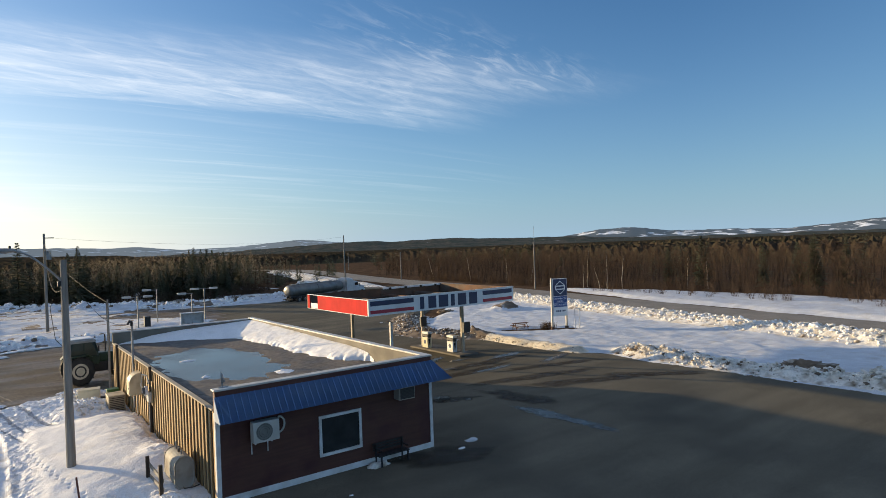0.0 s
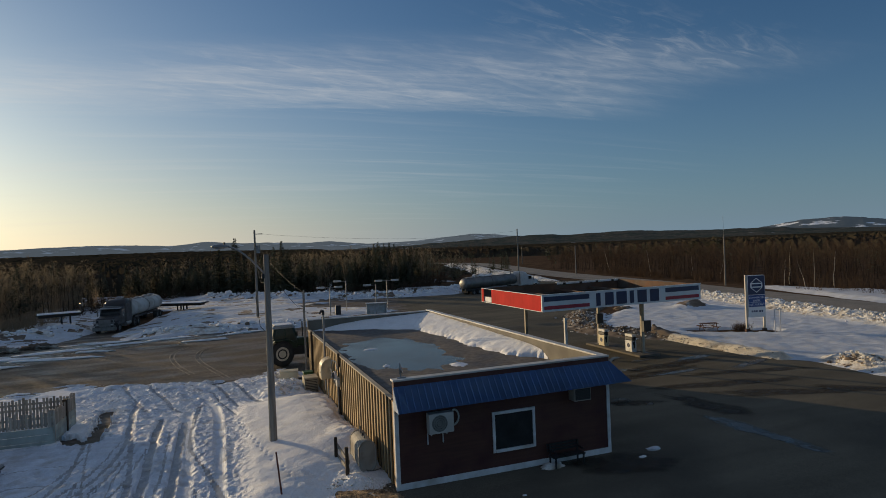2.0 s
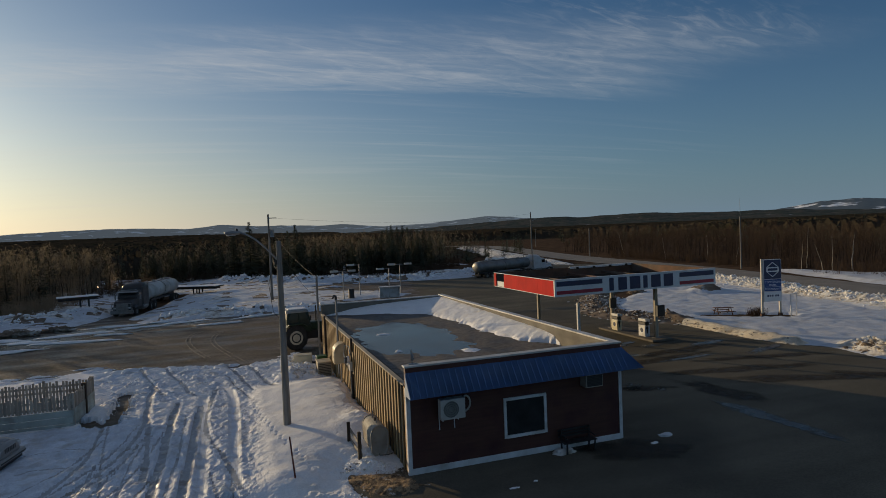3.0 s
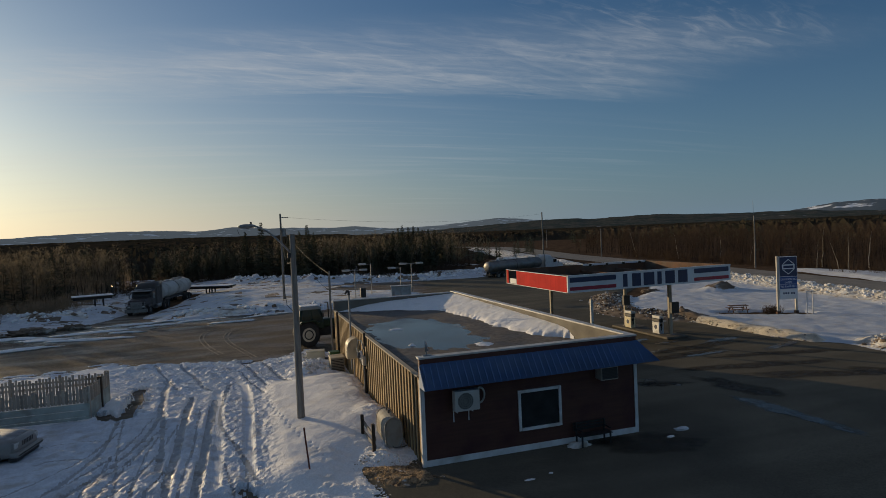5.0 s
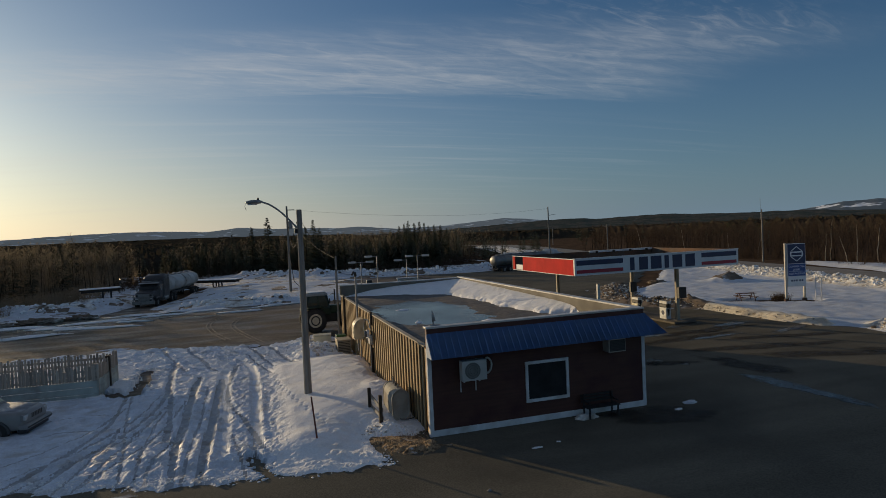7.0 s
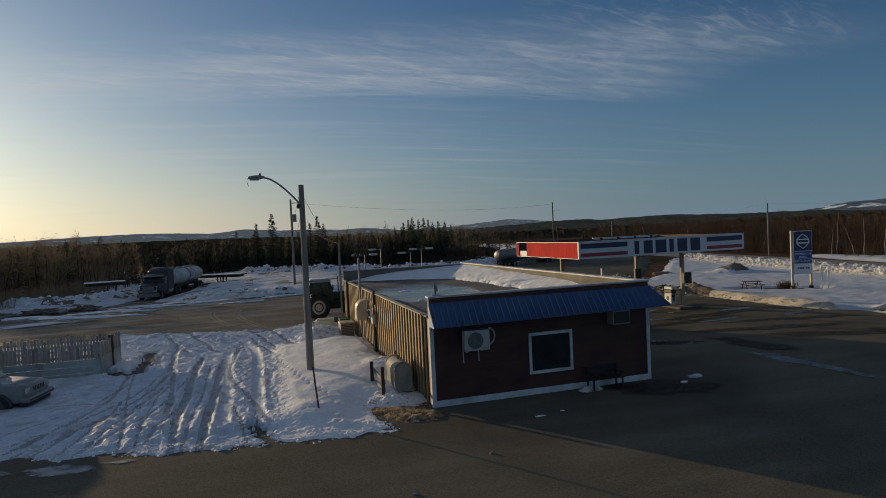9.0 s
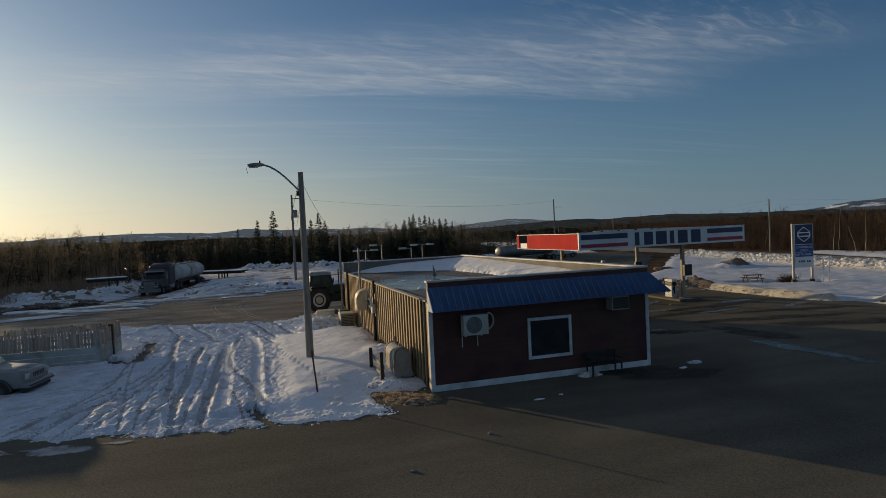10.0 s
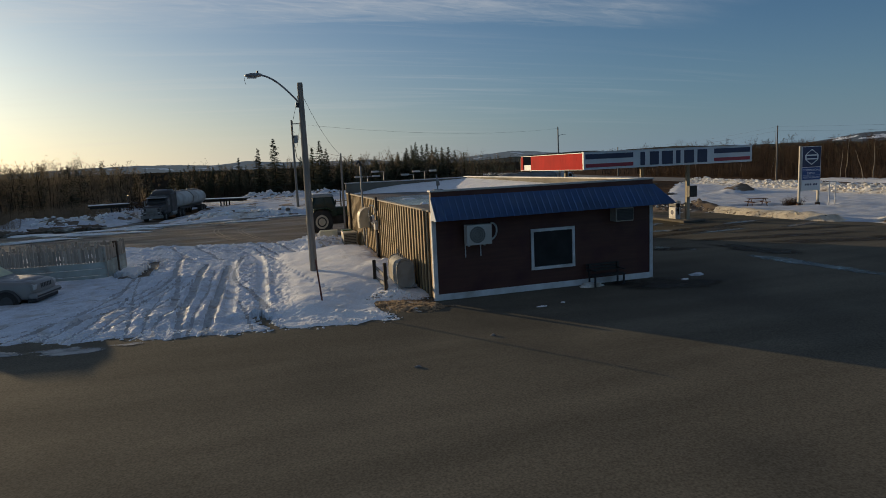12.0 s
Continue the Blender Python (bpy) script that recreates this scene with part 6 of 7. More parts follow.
def tank_truck(m, cab_mat, tank_mat, label):
    """Front at local y = 0, tail at y = 19."""
    t = thing("tank_truck", m, label, "truck")
    cab = hull([slab(1.95, 1.05, 0.75, 2.2), slab(2.3, 1.1, 0.75, 2.62), slab(3.3, 1.1, 0.75, 2.8), slab(3.6, 1.2, 0.75, 3.1), slab(5.4, 1.2, 0.75, 3.15)], cab_mat, "cab", t, smooth=False)
    hull([slab(0.25, 0.85, 0.75, 1.55), slab(0.45, 0.95, 0.7, 1.72), slab(2.0, 1.05, 0.7, 1.95)], cab_mat, "hood", t, smooth=False)
    part("grille", box(-0.62, 0.19, 0.8, 0.62, 0.25, 1.5, 0.02), M["chrome"], t, "chrome grille")
    bmp = part("bumper", box(-1.2, 0.0, 0.38, 1.2, 0.22, 0.78, 0.04), M["chrome"], t, "chrome bumper")
    for x in (-1.0, -0.5, 0.5, 1.0):
        part("guard_upright", tube([(x, -0.05, 0.5), (x, -0.05, 1.55)], 0.035, seg=6), M["chrome"], bmp)
    for z in (0.95, 1.25, 1.55):
        part("guard_bar", tube([(-1.15, -0.05, z), (1.15, -0.05, z)], 0.03, seg=6), M["chrome"], bmp)
    hull([slab(3.35, 1.0, 2.7, 2.95, 0.12), slab(3.75, 1.12, 2.7, 3.35, 0.2), slab(4.6, 1.15, 2.7, 3.55, 0.25), slab(5.38, 1.12, 2.7, 3.5, 0.25)], cab_mat, "sleeper_roof", t, "rounded roof of the sleeper", smooth=True)
    part("roof_lamp_bar", box(-0.9, 2.35, 2.78, 0.9, 2.45, 2.86, 0.02), M["chrome"], cab)
    part("windscreen", prism([(1.93, 2.05), (2.22, 2.55), (2.24, 2.55), (1.95, 2.05)], "x", -0.95, 0.95), M["screen"], cab)
    part("visor", prism([(1.75, 2.62), (2.3, 2.72), (2.3, 2.66), (1.78, 2.56)], "x", -1.08, 1.08), M["chrome"], cab)
    for s in (-1, 1):
        part("side_window", box(s * 1.105, 2.35, 1.95, s * 1.115, 3.2, 2.5), M["screen"], cab)
        mi = part("mirror", box(s * 1.35 - 0.07, 2.05, 1.75, s * 1.35 + 0.07, 2.15, 2.35, 0.02), M["chrome"], t)
        part("mirror_arm", tube([(s * 1.1, 2.2, 2.3), (s * 1.35, 2.1, 2.3)], 0.02, seg=5), M["chrome"], mi)
        part("headlight", box(s * 0.78 - 0.14, 0.16, 0.92, s * 0.78 + 0.14, 0.26, 1.12, 0.03), M["lamp_glass"], t)
        part("fender", hull_mesh([slab(0.55, 0.3, 0.85, 1.1, 0.08), slab(1.2, 0.3, 0.95, 1.25, 0.08), slab(1.9, 0.3, 0.8, 1.05, 0.08)], s * 0.95), cab_mat, t)
        part("exhaust_stack", tube([(s * 1.12, 5.6, 1.2), (s * 1.12, 5.6, 3.6)], 0.075, seg=10), M["chrome"], t)
        part("fuel_tank", tube([(s * 0.95, 3.4, 0.75), (s * 0.95, 5.0, 0.75)], 0.32, seg=14), M["chrome"], t)
        wheel(t, s * 1.05, 1.25, 0.52, 0.32, M["chrome"])
        for y in (6.4, 7.75, 15.9, 17.2):
            wheel(t, s * 0.95, y, 0.52, 0.55, M["chrome"])
    part("chassis", box(-0.45, 0.4, 0.62, 0.45, 8.6, 0.88), M["black_metal"], t)
    part("trailer_frame", box(-0.5, 8.7, 0.85, 0.5, 18.4, 1.15), M["black_metal"], t)
    tk = hull([oval(6.1, 2.15, 0.3, 0.25), oval(6.16, 2.15, 0.95, 0.8), oval(6.35, 2.15, 1.15, 0.98), oval(12, 2.12, 1.15, 1.0), oval(18.5, 2.1, 1.15, 0.98), oval(18.7, 2.1, 0.95, 0.8), oval(18.76, 2.1, 0.3, 0.25)], tank_mat, "tank", t)
    for y in (8.2, 10.4, 12.6, 14.8, 17.0):
        part("band", hull_mesh([oval(y - 0.04, 2.13, 1.17, 1.02), oval(y + 0.04, 2.13, 1.17, 1.02)], 0), M["black_metal"] if y == 12.6 else tank_mat, tk)
    part("walkway", box(-0.28, 6.8, 3.13, 0.28, 18.0, 3.2), M["grey_metal"], tk)
    for y in (8.5, 11.5, 14.5, 16.5):
        part("hatch", tube([(0, y, 3.15), (0, y, 3.32)], 0.25, seg=12), M["grey_metal"], tk)
    part("rear_bumper", box(-1.1, 18.6, 0.55, 1.1, 18.75, 0.72), M["black_metal"], t)
    for x in (-0.4, 0.4):
        part("rear_post", box(x - 0.05, 18.4, 0.6, x + 0.05, 18.6, 1.2), M["black_metal"], t)
    part("hose_box", tube([(-1.0, 9.0, 1.05), (-1.0, 14.5, 1.05)], 0.14, seg=10), M["grey_metal"], t)
    return t


def hull_mesh(stations, dx):
    bm = bmesh.new()
    rings = [[bm.verts.new((p[0] + dx, p[1], p[2])) for p in s] for s in stations]
    n = len(stations[0])
    for u, v in zip(rings, rings[1:]):
        for k in range(n):
            bm.faces.new((u[k], u[(k + 1) % n], v[(k + 1) % n], v[k]))
    bm.faces.new(rings[0][::-1])
    bm.faces.new(rings[-1])
    bmesh.ops.recalc_face_normals(bm, faces=bm.faces)
    return bm


tank_truck(pose(-16.8, 56.8, -0.58, 0, 0, -10.5), M["black_paint"], M["white_tank"], "black semi truck with a dull white tank trailer, parked in snow")
M["white_paint"] = surf("white_truck_paint", (0.6, 0.6, 0.6), (0.5, 0.5, 0.5), 2, 0.4)
tank_truck(pose(45.6, 73.6, -0.12, 0, 0, 111) @ Matrix.Diagonal((0.88, 0.9, 0.84, 1)), M["white_paint"], M["silver_tank"], "white semi truck with a silver tank trailer beside the road")


M["hood_frost"] = surf("frosted_car_paint", (0.42, 0.42, 0.43), (0.24, 0.24, 0.25), 3, 0.6, grime=(0.17, 0.165, 0.16), gscale=1.6)


def suv(m):
    """Nose at local x = 0, tail at x = -4.5; width along y."""
    t = thing("suv", m, "silver-grey suv with a frosted windscreen parked in snow", "car")

    def sec(x, w, z0, z1, belly=0.06, r=0.16, n=4):
        """A cross-section with rounded shoulders and a slight tumblehome."""
        half = [(w - 0.10, z0), (w - 0.02, z0 + 0.08), (w, z0 + (z1 - z0) * 0.45)]
        half += [(w - belly * 0.6 - r + r * math.cos(a_), z1 - r + r * math.sin(a_)) for a_ in np.linspace(0.0, math.pi / 2, n)]
        return [(x, y, z) for y, z in half] + [(x, -y, z) for y, z in half[::-1]]
    body = hull([sec(0.04, 0.66, 0.52, 0.92), sec(-0.02, 0.74, 0.46, 0.98), sec(-0.16, 0.83, 0.42, 1.03), sec(-0.55, 0.89, 0.40, 1.07), sec(-1.0, 0.90, 0.40, 1.10), sec(-1.45, 0.90, 0.40, 1.14),
                 sec(-1.7, 0.90, 0.40, 1.16, r=0.06), sec(-3.0, 0.91, 0.40, 1.17, r=0.06), sec(-4.25, 0.90, 0.42, 1.17, r=0.06), sec(-4.42, 0.86, 0.46, 1.12, r=0.08), sec(-4.5, 0.78, 0.52, 1.02)], M["grey_paint"], "body", t, smooth=True)
    hood = hull([sec(-0.20, 0.56, 0.96, 1.045, 0.0, 0.03), sec(-0.6, 0.64, 0.98, 1.095, 0.0, 0.04), sec(-1.42, 0.70, 1.0, 1.165, 0.0, 0.04)], M["hood_frost"], "hood", t, "frosted hood", smooth=True)
    cabin = hull([sec(-1.38, 0.78, 1.08, 1.16, 0.0, 0.03), sec(-1.62, 0.76, 1.08, 1.36, 0.02, 0.08), sec(-2.05, 0.70, 1.08, 1.67, 0.02, 0.12), sec(-2.7, 0.69, 1.08, 1.75, 0.02, 0.14), sec(-3.8, 0.69, 1.08, 1.74, 0.02, 0.14), sec(-4.15, 0.70, 1.08, 1.66, 0.02, 0.12), sec(-4.42, 0.76, 1.08, 1.20, 0.0, 0.04)], M["grey_paint"], "cabin", t, smooth=True)
    part("roof_frost", box(-4.0, -0.52, 1.742, -2.35, 0.52, 1.765, 0.01), M["hood_frost"], cabin, "thin frost on the roof")

    def pane(points, mat, name, lift, label=""):
        bm = bmesh.new()
        f = bm.faces.new([bm.verts.new(p) for p in points])
        bm.normal_update()
        bmesh.ops.translate(bm, verts=bm.verts, vec=f.normal * lift * (1 if f.normal.dot(Vector(points[0]) - Vector((-2.8, 0, 1.3))) > 0 else -1))
        bmesh.ops.solidify(bm, geom=bm.faces[:], thickness=0.012)
        return part(name, bm, mat, cabin, label)
    pane(((-1.44, -0.70, 1.19), (-1.44, 0.70, 1.19), (-2.00, 0.585, 1.62), (-2.00, -0.585, 1.62)), M["frost"], "windscreen", 0.035, "frosted pale windscreen")
    for s in (-1, 1):
        for xa, xb in ((-1.72, -2.62), (-2.72, -3.45), (-3.53, -4.10)):
            lean = 0.26 if xa > -2 else (-0.02 if xb > -3.6 else 0.0)
            pane(((xa, s * 0.755, 1.21), (xb, s * 0.755, 1.21), (xb + (0.12 if xb < -4 else 0.0), s * 0.69, 1.60), (xa - lean, s * 0.69, 1.60)), M["screen"], "side_window", 0.03)
        hl = part("headlight", box(-0.10, s * 0.64 - 0.15, 0.74, 0.035, s * 0.64 + 0.13, 0.93, 0.03), M["lamp_glass"], t)
        part("lamp_bezel", box(-0.11, s * 0.64 - 0.17, 0.72, -0.012, s * 0.64 + 0.15, 0.95, 0.02), M["grey_paint"], hl)
        part("mirror", box(-1.86, s * 1.0 - 0.10, 1.12, -1.70, s * 1.0 + 0.10, 1.31, 0.04), M["grey_paint"], t)
        part("roof_rail", tube([(-2.3, s * 0.60, 1.73), (-2.5, s * 0.60, 1.80), (-3.8, s * 0.60, 1.79), (-4.0, s * 0.60, 1.71)], 0.02, seg=6), M["black_metal"], t)
        for wx in (-0.88, -3.52):
            ring_a = [(wx + 0.47 * math.cos(a_), 0.37 + 0.47 * math.sin(a_)) for a_ in np.linspace(0.0, math.pi, 15)]
            inner = [(wx + 0.40 * math.cos(a_), 0.37 + 0.40 * math.sin(a_)) for a_ in np.linspace(math.pi, 0.0, 15)]
            part("wheel_arch", prism(ring_a + inner, "y", s * 0.84, s * 0.935), M["dark_grey"], t, "dark wheel arch flare")
            part("arch_well", prism([(wx + 0.41 * math.cos(a_), 0.37 + 0.41 * math.sin(a_)) for a_ in np.linspace(-0.2, math.pi + 0.2, 16)], "y", s * 0.84, s * 0.913), M["rubber"], t)
        part("sill", box(-3.05, s * 0.88 - 0.03, 0.36, -1.35, s * 0.88 + 0.035, 0.50, 0.02), M["dark_grey"], t)
        part("rub_strip", box(-3.0, s * 0.905 - 0.01, 0.70, -1.42, s * 0.905 + 0.018, 0.78, 0.006), M["dark_grey"], t)
        for hx_ in (-1.95, -2.85):
            part("door_handle", box(hx_ - 0.16, s * 0.90 - 0.005, 1.02, hx_, s * 0.90 + 0.02, 1.06), M["dark_grey"], t)
    gr = part("grille", box(-0.05, -0.42, 0.74, 0.045, 0.42, 0.94, 0.02), M["grey_paint"], t)
    for k in range(7):
        part("grille_slot", box(0.04, -0.36 + k * 0.11, 0.76, 0.052, -0.30 + k * 0.11, 0.92), M["black_metal"], gr)
    part("bumper", box(-0.18, -0.88, 0.44, 0.16, 0.88, 0.64, 0.07), M["grey_paint"], t, "grey bumper")
    part("bumper_trim", box(-0.10, -0.84, 0.50, 0.172, 0.84, 0.56, 0.02), M["black_metal"], t)
    part("valance", box(-0.25, -0.80, 0.30, 0.06, 0.80, 0.45, 0.04), M["black_metal"], t)
    for x in (-0.88, -3.52):
        for s in (-1, 1):
            bm = tube([(x, s * 0.92, 0.37), (x, s * 0.68, 0.37)], 0.37, seg=24)
            bmesh.ops.bevel(bm, geom=[e for e in bm.edges if len(e.link_faces) == 2 and abs(e.verts[0].co.y - e.verts[1].co.y) < 1e-4], offset=0.04, segments=2, affect="EDGES")
            ty = part("tyre", bm, M["rubber"], t)
            part("rim", tube([(x, s * 0.935, 0.37), (x, s * 0.80, 0.37)], 0.21, seg=16), M["dark_grey"], ty)
    return t


suv(pose(-12.72, 6.65, -0.12, 0, 0, -10) @ Matrix.Diagonal((0.97, 0.97, 0.97, 1)))


def tractor(m):
    """Rear axle at local origin, nose towards +x."""
    t = thing("farm_tractor", m, "dark green farm tractor with beige wheel rims beside the building", "tractor")
    for s in (-1, 1):
        for nm, (x, rr, ww) in (("rear", (0, 0.78, 0.46)), ("front", (2.35, 0.52, 0.34))):
            bm = tube([(x, s * 0.82 - ww / 2, rr), (x, s * 0.82 + ww / 2, rr)], rr, seg=28)
            bmesh.ops.bevel(bm, geom=[e for e in bm.edges if abs(e.verts[0].co.y - e.verts[1].co.y) < 1e-4], offset=0.07, segments=2, affect="EDGES")
            for k in range(22):
                a = 2 * math.pi * k / 22
                g = bmesh.ops.create_cube(bm, size=1)
                bmesh.ops.transform(bm, matrix=Matrix.Translation((x + rr * math.cos(a), s * 0.82 + ww * 0.22 * (1 if k % 2 else -1), rr + rr * math.sin(a))) @ Matrix.Rotation(-a, 4, "Y") @ Matrix.Diagonal((0.07, ww * 0.5, 0.06, 1)), verts=g["verts"])
            ty = part("tyre", bm, M["rubber"], t)
            rm = part("rim", tube([(x, s * 0.82 - ww * 0.52, rr), (x, s * 0.82 + ww * 0.52, rr)], rr * 0.56, seg=22), M["beige_rim"], ty, "beige wheel rim")
            part("rim_recess", tube([(x, s * 0.82 - ww * 0.545, rr), (x, s * 0.82 + ww * 0.545, rr)], rr * 0.40, seg=22), M["rubber"], ty)
            part("hub", tube([(x, s * 0.82 - ww * 0.57, rr), (x, s * 0.82 + ww * 0.57, rr)], rr * 0.30, seg=16), M["beige_rim"], ty)
        part("fender", prism([(-0.75, 1.35), (-0.45, 1.62), (0.45, 1.66), (0.80, 1.45), (0.80, 1.40), (0.45, 1.60), (-0.45, 1.56), (-0.72, 1.30)], "y", s * 0.82 - 0.26, s * 0.82 + 0.26), M["deere"], t)
    part("chassis", box(-0.5, -0.3, 0.55, 2.7, 0.3, 1.1, 0.05), M["black_metal"], t)
    part("axle", tube([(0, -0.8, 0.78), (0, 0.8, 0.78)], 0.12, seg=10), M["black_metal"], t)
    part("axle", tube([(2.35, -0.8, 0.52), (2.35, 0.8, 0.52)], 0.09, seg=10), M["black_metal"], t)
    part("hood", box(1.1, -0.36, 1.1, 2.9, 0.36, 1.62, 0.08), M["deere"], t)
    cab = part("cab", box(-0.45, -0.72, 1.05, 1.1, 0.72, 1.55, 0.05), M["deere"], t)

    def ring(z, x0, x1, w, c):
        return [(x0 + c, -w, z), (x1 - c, -w, z), (x1, -w + c, z), (x1, w - c, z), (x1 - c, w, z), (x0 + c, w, z), (x0, w - c, z), (x0, -w + c, z)]
    hull([ring(1.552, -0.50, 1.08, 0.72, 0.10), ring(1.9, -0.52, 1.02, 0.72, 0.14), ring(2.3, -0.42, 0.90, 0.66, 0.18)], M["cab_glass"], "cab_glass", t, "dark rounded cab windows", False)
    hull([ring(2.302, -0.55, 0.98, 0.72, 0.16), ring(2.42, -0.52, 0.95, 0.72, 0.20), ring(2.50, -0.36, 0.80, 0.56, 0.22)], M["cab_top"], "cab_roof", t, "pale rounded cab roof", False)
    part("roof_snow", box(-0.40, -0.55, 2.49, 0.82, 0.55, 2.54, 0.02), M["snow"], t, "thin snow on the cab roof")
    for s in (-1, 1):
        part("work_lamp", box(-0.52, s * 0.55 - 0.08, 2.36, -0.44, s * 0.55 + 0.08, 2.46, 0.02), M["lamp_glass"], t)
        part("mirror", box(0.98, s * 0.98 - 0.10, 1.80, 1.04, s * 0.98 + 0.10, 2.12, 0.02), M["black_metal"], t)
    for x, y in ((-0.50, -0.64), (-0.50, 0.64), (1.03, -0.64), (1.03, 0.64), (0.3, -0.73), (0.3, 0.73)):
        part("cab_post", tube([(x, y, 1.5), (x * 0.98, y, 1.9), (x * 0.86, y * 0.93, 2.31)], 0.035, seg=6), M["deere"], t)
    part("exhaust", tube([(1.6, 0.2, 1.6), (1.6, 0.2, 2.6)], 0.045, seg=8), M["black_metal"], t)
    return t


M["cab_glass"] = surf("dull_green_cab_glass", (0.035, 0.045, 0.035), (0.05, 0.06, 0.045), 2, 0.28, spec=0.3)
M["cab_top"] = surf("pale_cab_roof", (0.30, 0.31, 0.30), (0.22, 0.23, 0.22), 2, 0.5)
tractor(pose(-1.25, 24.4, 0.0, 0, 0, 4) @ Matrix.Diagonal((1.0, 1.0, 1.08, 1)))

# ---- things round the building ----
t = thing("oil_tank", pose(-0.54, 1.72, 0.10) @ Matrix.Diagonal((0.88, 0.95, 0.90, 1)), "grey oval heating oil tank on legs against the wall", "oil tank")
n = 24
cap = [(0.34 * math.cos(a), 0.60 + 0.25 * math.copysign(1, math.sin(a)) + 0.34 * math.sin(a)) for a in [2 * math.pi * (k + 0.5) / n for k in range(n)]]
bm = bmesh.new()
rings = [[bm.verts.new((x * f, y, 0.6 + (z - 0.6) * f)) for x, z in cap] for y, f in ((0.055, 0.5), (0.045, 0.86), (0.005, 0.96), (0.0, 1.035), (0.05, 1.035), (0.06, 0.99), (0.75, 1.0), (1.44, 0.99), (1.45, 1.035), (1.5, 1.035), (1.495, 0.96), (1.455, 0.5))]
for u, v in zip(rings, rings[1:]):
    for k in range(n):
        bm.faces.new((u[k], u[(k + 1) % n], v[(k + 1) % n], v[k]))
bm.faces.new(rings[0][::-1])
bm.faces.new(rings[-1])
bmesh.ops.recalc_face_normals(bm, faces=bm.faces)
part("shell", bm, M["tank_paint"], t)
part("gauge", tube([(0.0, 0.72, 1.17), (0.0, 0.72, 1.30)], 0.05, seg=8), M["dark_grey"], t)
part("supply_pipe", tube([(-0.05, 0.02, 0.12), (-0.05, -0.08, 0.10), (0.25, -0.10, 0.08), (0.50, 0.0, 0.08)], 0.018, seg=6), M["dark_grey"], t)
for x in (-0.22, 0.22):
    for y in (0.3, 1.2):
        part("leg", tube([(x, y, 0.0), (x, y, 0.15)], 0.025, seg=7), M["tank_paint"], t)
for y in (0.4, 1.1):
    part("vent_pipe", tube([(0.0, y, 1.15), (0.0, y, 1.45 if y > 1 else 1.3)], 0.025, seg=7), M["grey_metal"], t)
gp = thing("guard_rail", (0, 0, 0), "dark wooden guard posts with a broken board before the oil tank", "guard rail")
for x, y, h in ((-1.28, 1.55, 1.12), (-1.36, 3.1, 1.02)):
    part("post", box(x - 0.055, y - 0.055, -0.1, x + 0.055, y + 0.055, h, 0.01), M["dark_wood"], gp)
for z in (0.45, 0.72):
    bm = box(-0.02, 0, -0.06, 0.02, 1.65, 0.06)
    bmesh.ops.transform(bm, matrix=pose(-1.22, 1.5, z - 0.1, 4 if z > 0.6 else 0, 0, 3), verts=bm.verts)
    part("board", bm, M["old_wood"], gp)
tagged(obj("marker_stake", tube([(-3.45, 0.72, 0.0), (-3.58, 0.78, 1.55)], 0.03, 0.025, seg=7), surf("rusty_red_stake", (0.16, 0.055, 0.04), None, 4, 0.8)), "thin rusty marker stake in the snow", "stake")

t = thing("cooling_unit", (-0.95, 14.35, 0.1), "dark tan boxed outdoor cooling unit in the snow", "cooling unit")
M["drab"] = surf("drab_metal", (0.36, 0.31, 0.22), (0.27, 0.23, 0.16), 3, 0.6)
part("casing", box(0, 0, 0, 0.72, 0.9, 0.78, 0.02), M["drab"], t)
part("lid", box(-0.02, -0.02, 0.781, 0.74, 0.92, 0.83, 0.015), M["tan_metal"], t)
for k in range(8):
    part("louvre", box(0.05, -0.016, 0.08 + k * 0.085, 0.67, -0.002, 0.11 + k * 0.085), M["dark_wood"], t)
t = thing("chest_freezer", (-1.9, 17.6, 0.26, 0, 0, -8), "old cream chest freezer standing outdoors in snow", "freezer")
part("body", box(0, 0, 0, 1.0, 0.62, 0.46, 0.03), M["cream_paint"], t)
part("lid", box(-0.01, -0.01, 0.465, 1.01, 0.63, 0.53, 0.02), M["cream_paint"], t)
t = thing("waste_bin", (-0.5, 16.3, 0.05), "green plastic waste bin by the wall", "bin")
part("body", hull_mesh([[(-0.2, -0.2, 0), (0.2, -0.2, 0), (0.2, 0.2, 0), (-0.2, 0.2, 0)], [(-0.26, -0.26, 0.8), (0.26, -0.26, 0.8), (0.26, 0.26, 0.8), (-0.26, 0.26, 0.8)]], 0), M["green_paint"], t)
part("lid", box(-0.28, -0.28, 0.801, 0.28, 0.28, 0.86, 0.02), M["green_paint"], t)
tagged(obj("battery_box", box(-0.95, 17.5, 0.12, -0.45, 17.8, 0.32, 0.02), M["black_metal"]), "low black box on the snow", "box")

t = thing("bench", pose(5.25, -0.62, 0) @ Matrix.Diagonal((0.9, 1, 0.85, 1)), "black slatted metal bench against the wall", "bench")
for k in range(4):
    part("seat_slat", box(0, 0.02 + 0.10 * k, 0.42, 1.4, 0.09 + 0.10 * k, 0.445), M["black_metal"], t)
for k in range(3):
    part("back_slat", box(0, 0.44 + 0.02 * k, 0.55 + 0.11 * k, 1.4, 0.465 + 0.02 * k, 0.63 + 0.11 * k), M["black_metal"], t)
for x in (0.08, 1.28):
    part("leg", box(x, 0.02, 0, x + 0.05, 0.07, 0.42), M["black_metal"], t)
    part("leg", box(x, 0.40, 0, x + 0.05, 0.45, 0.86), M["black_metal"], t)
    part("armrest", box(x, 0.0, 0.60, x + 0.05, 0.42, 0.64, 0.01), M["black_metal"], t)


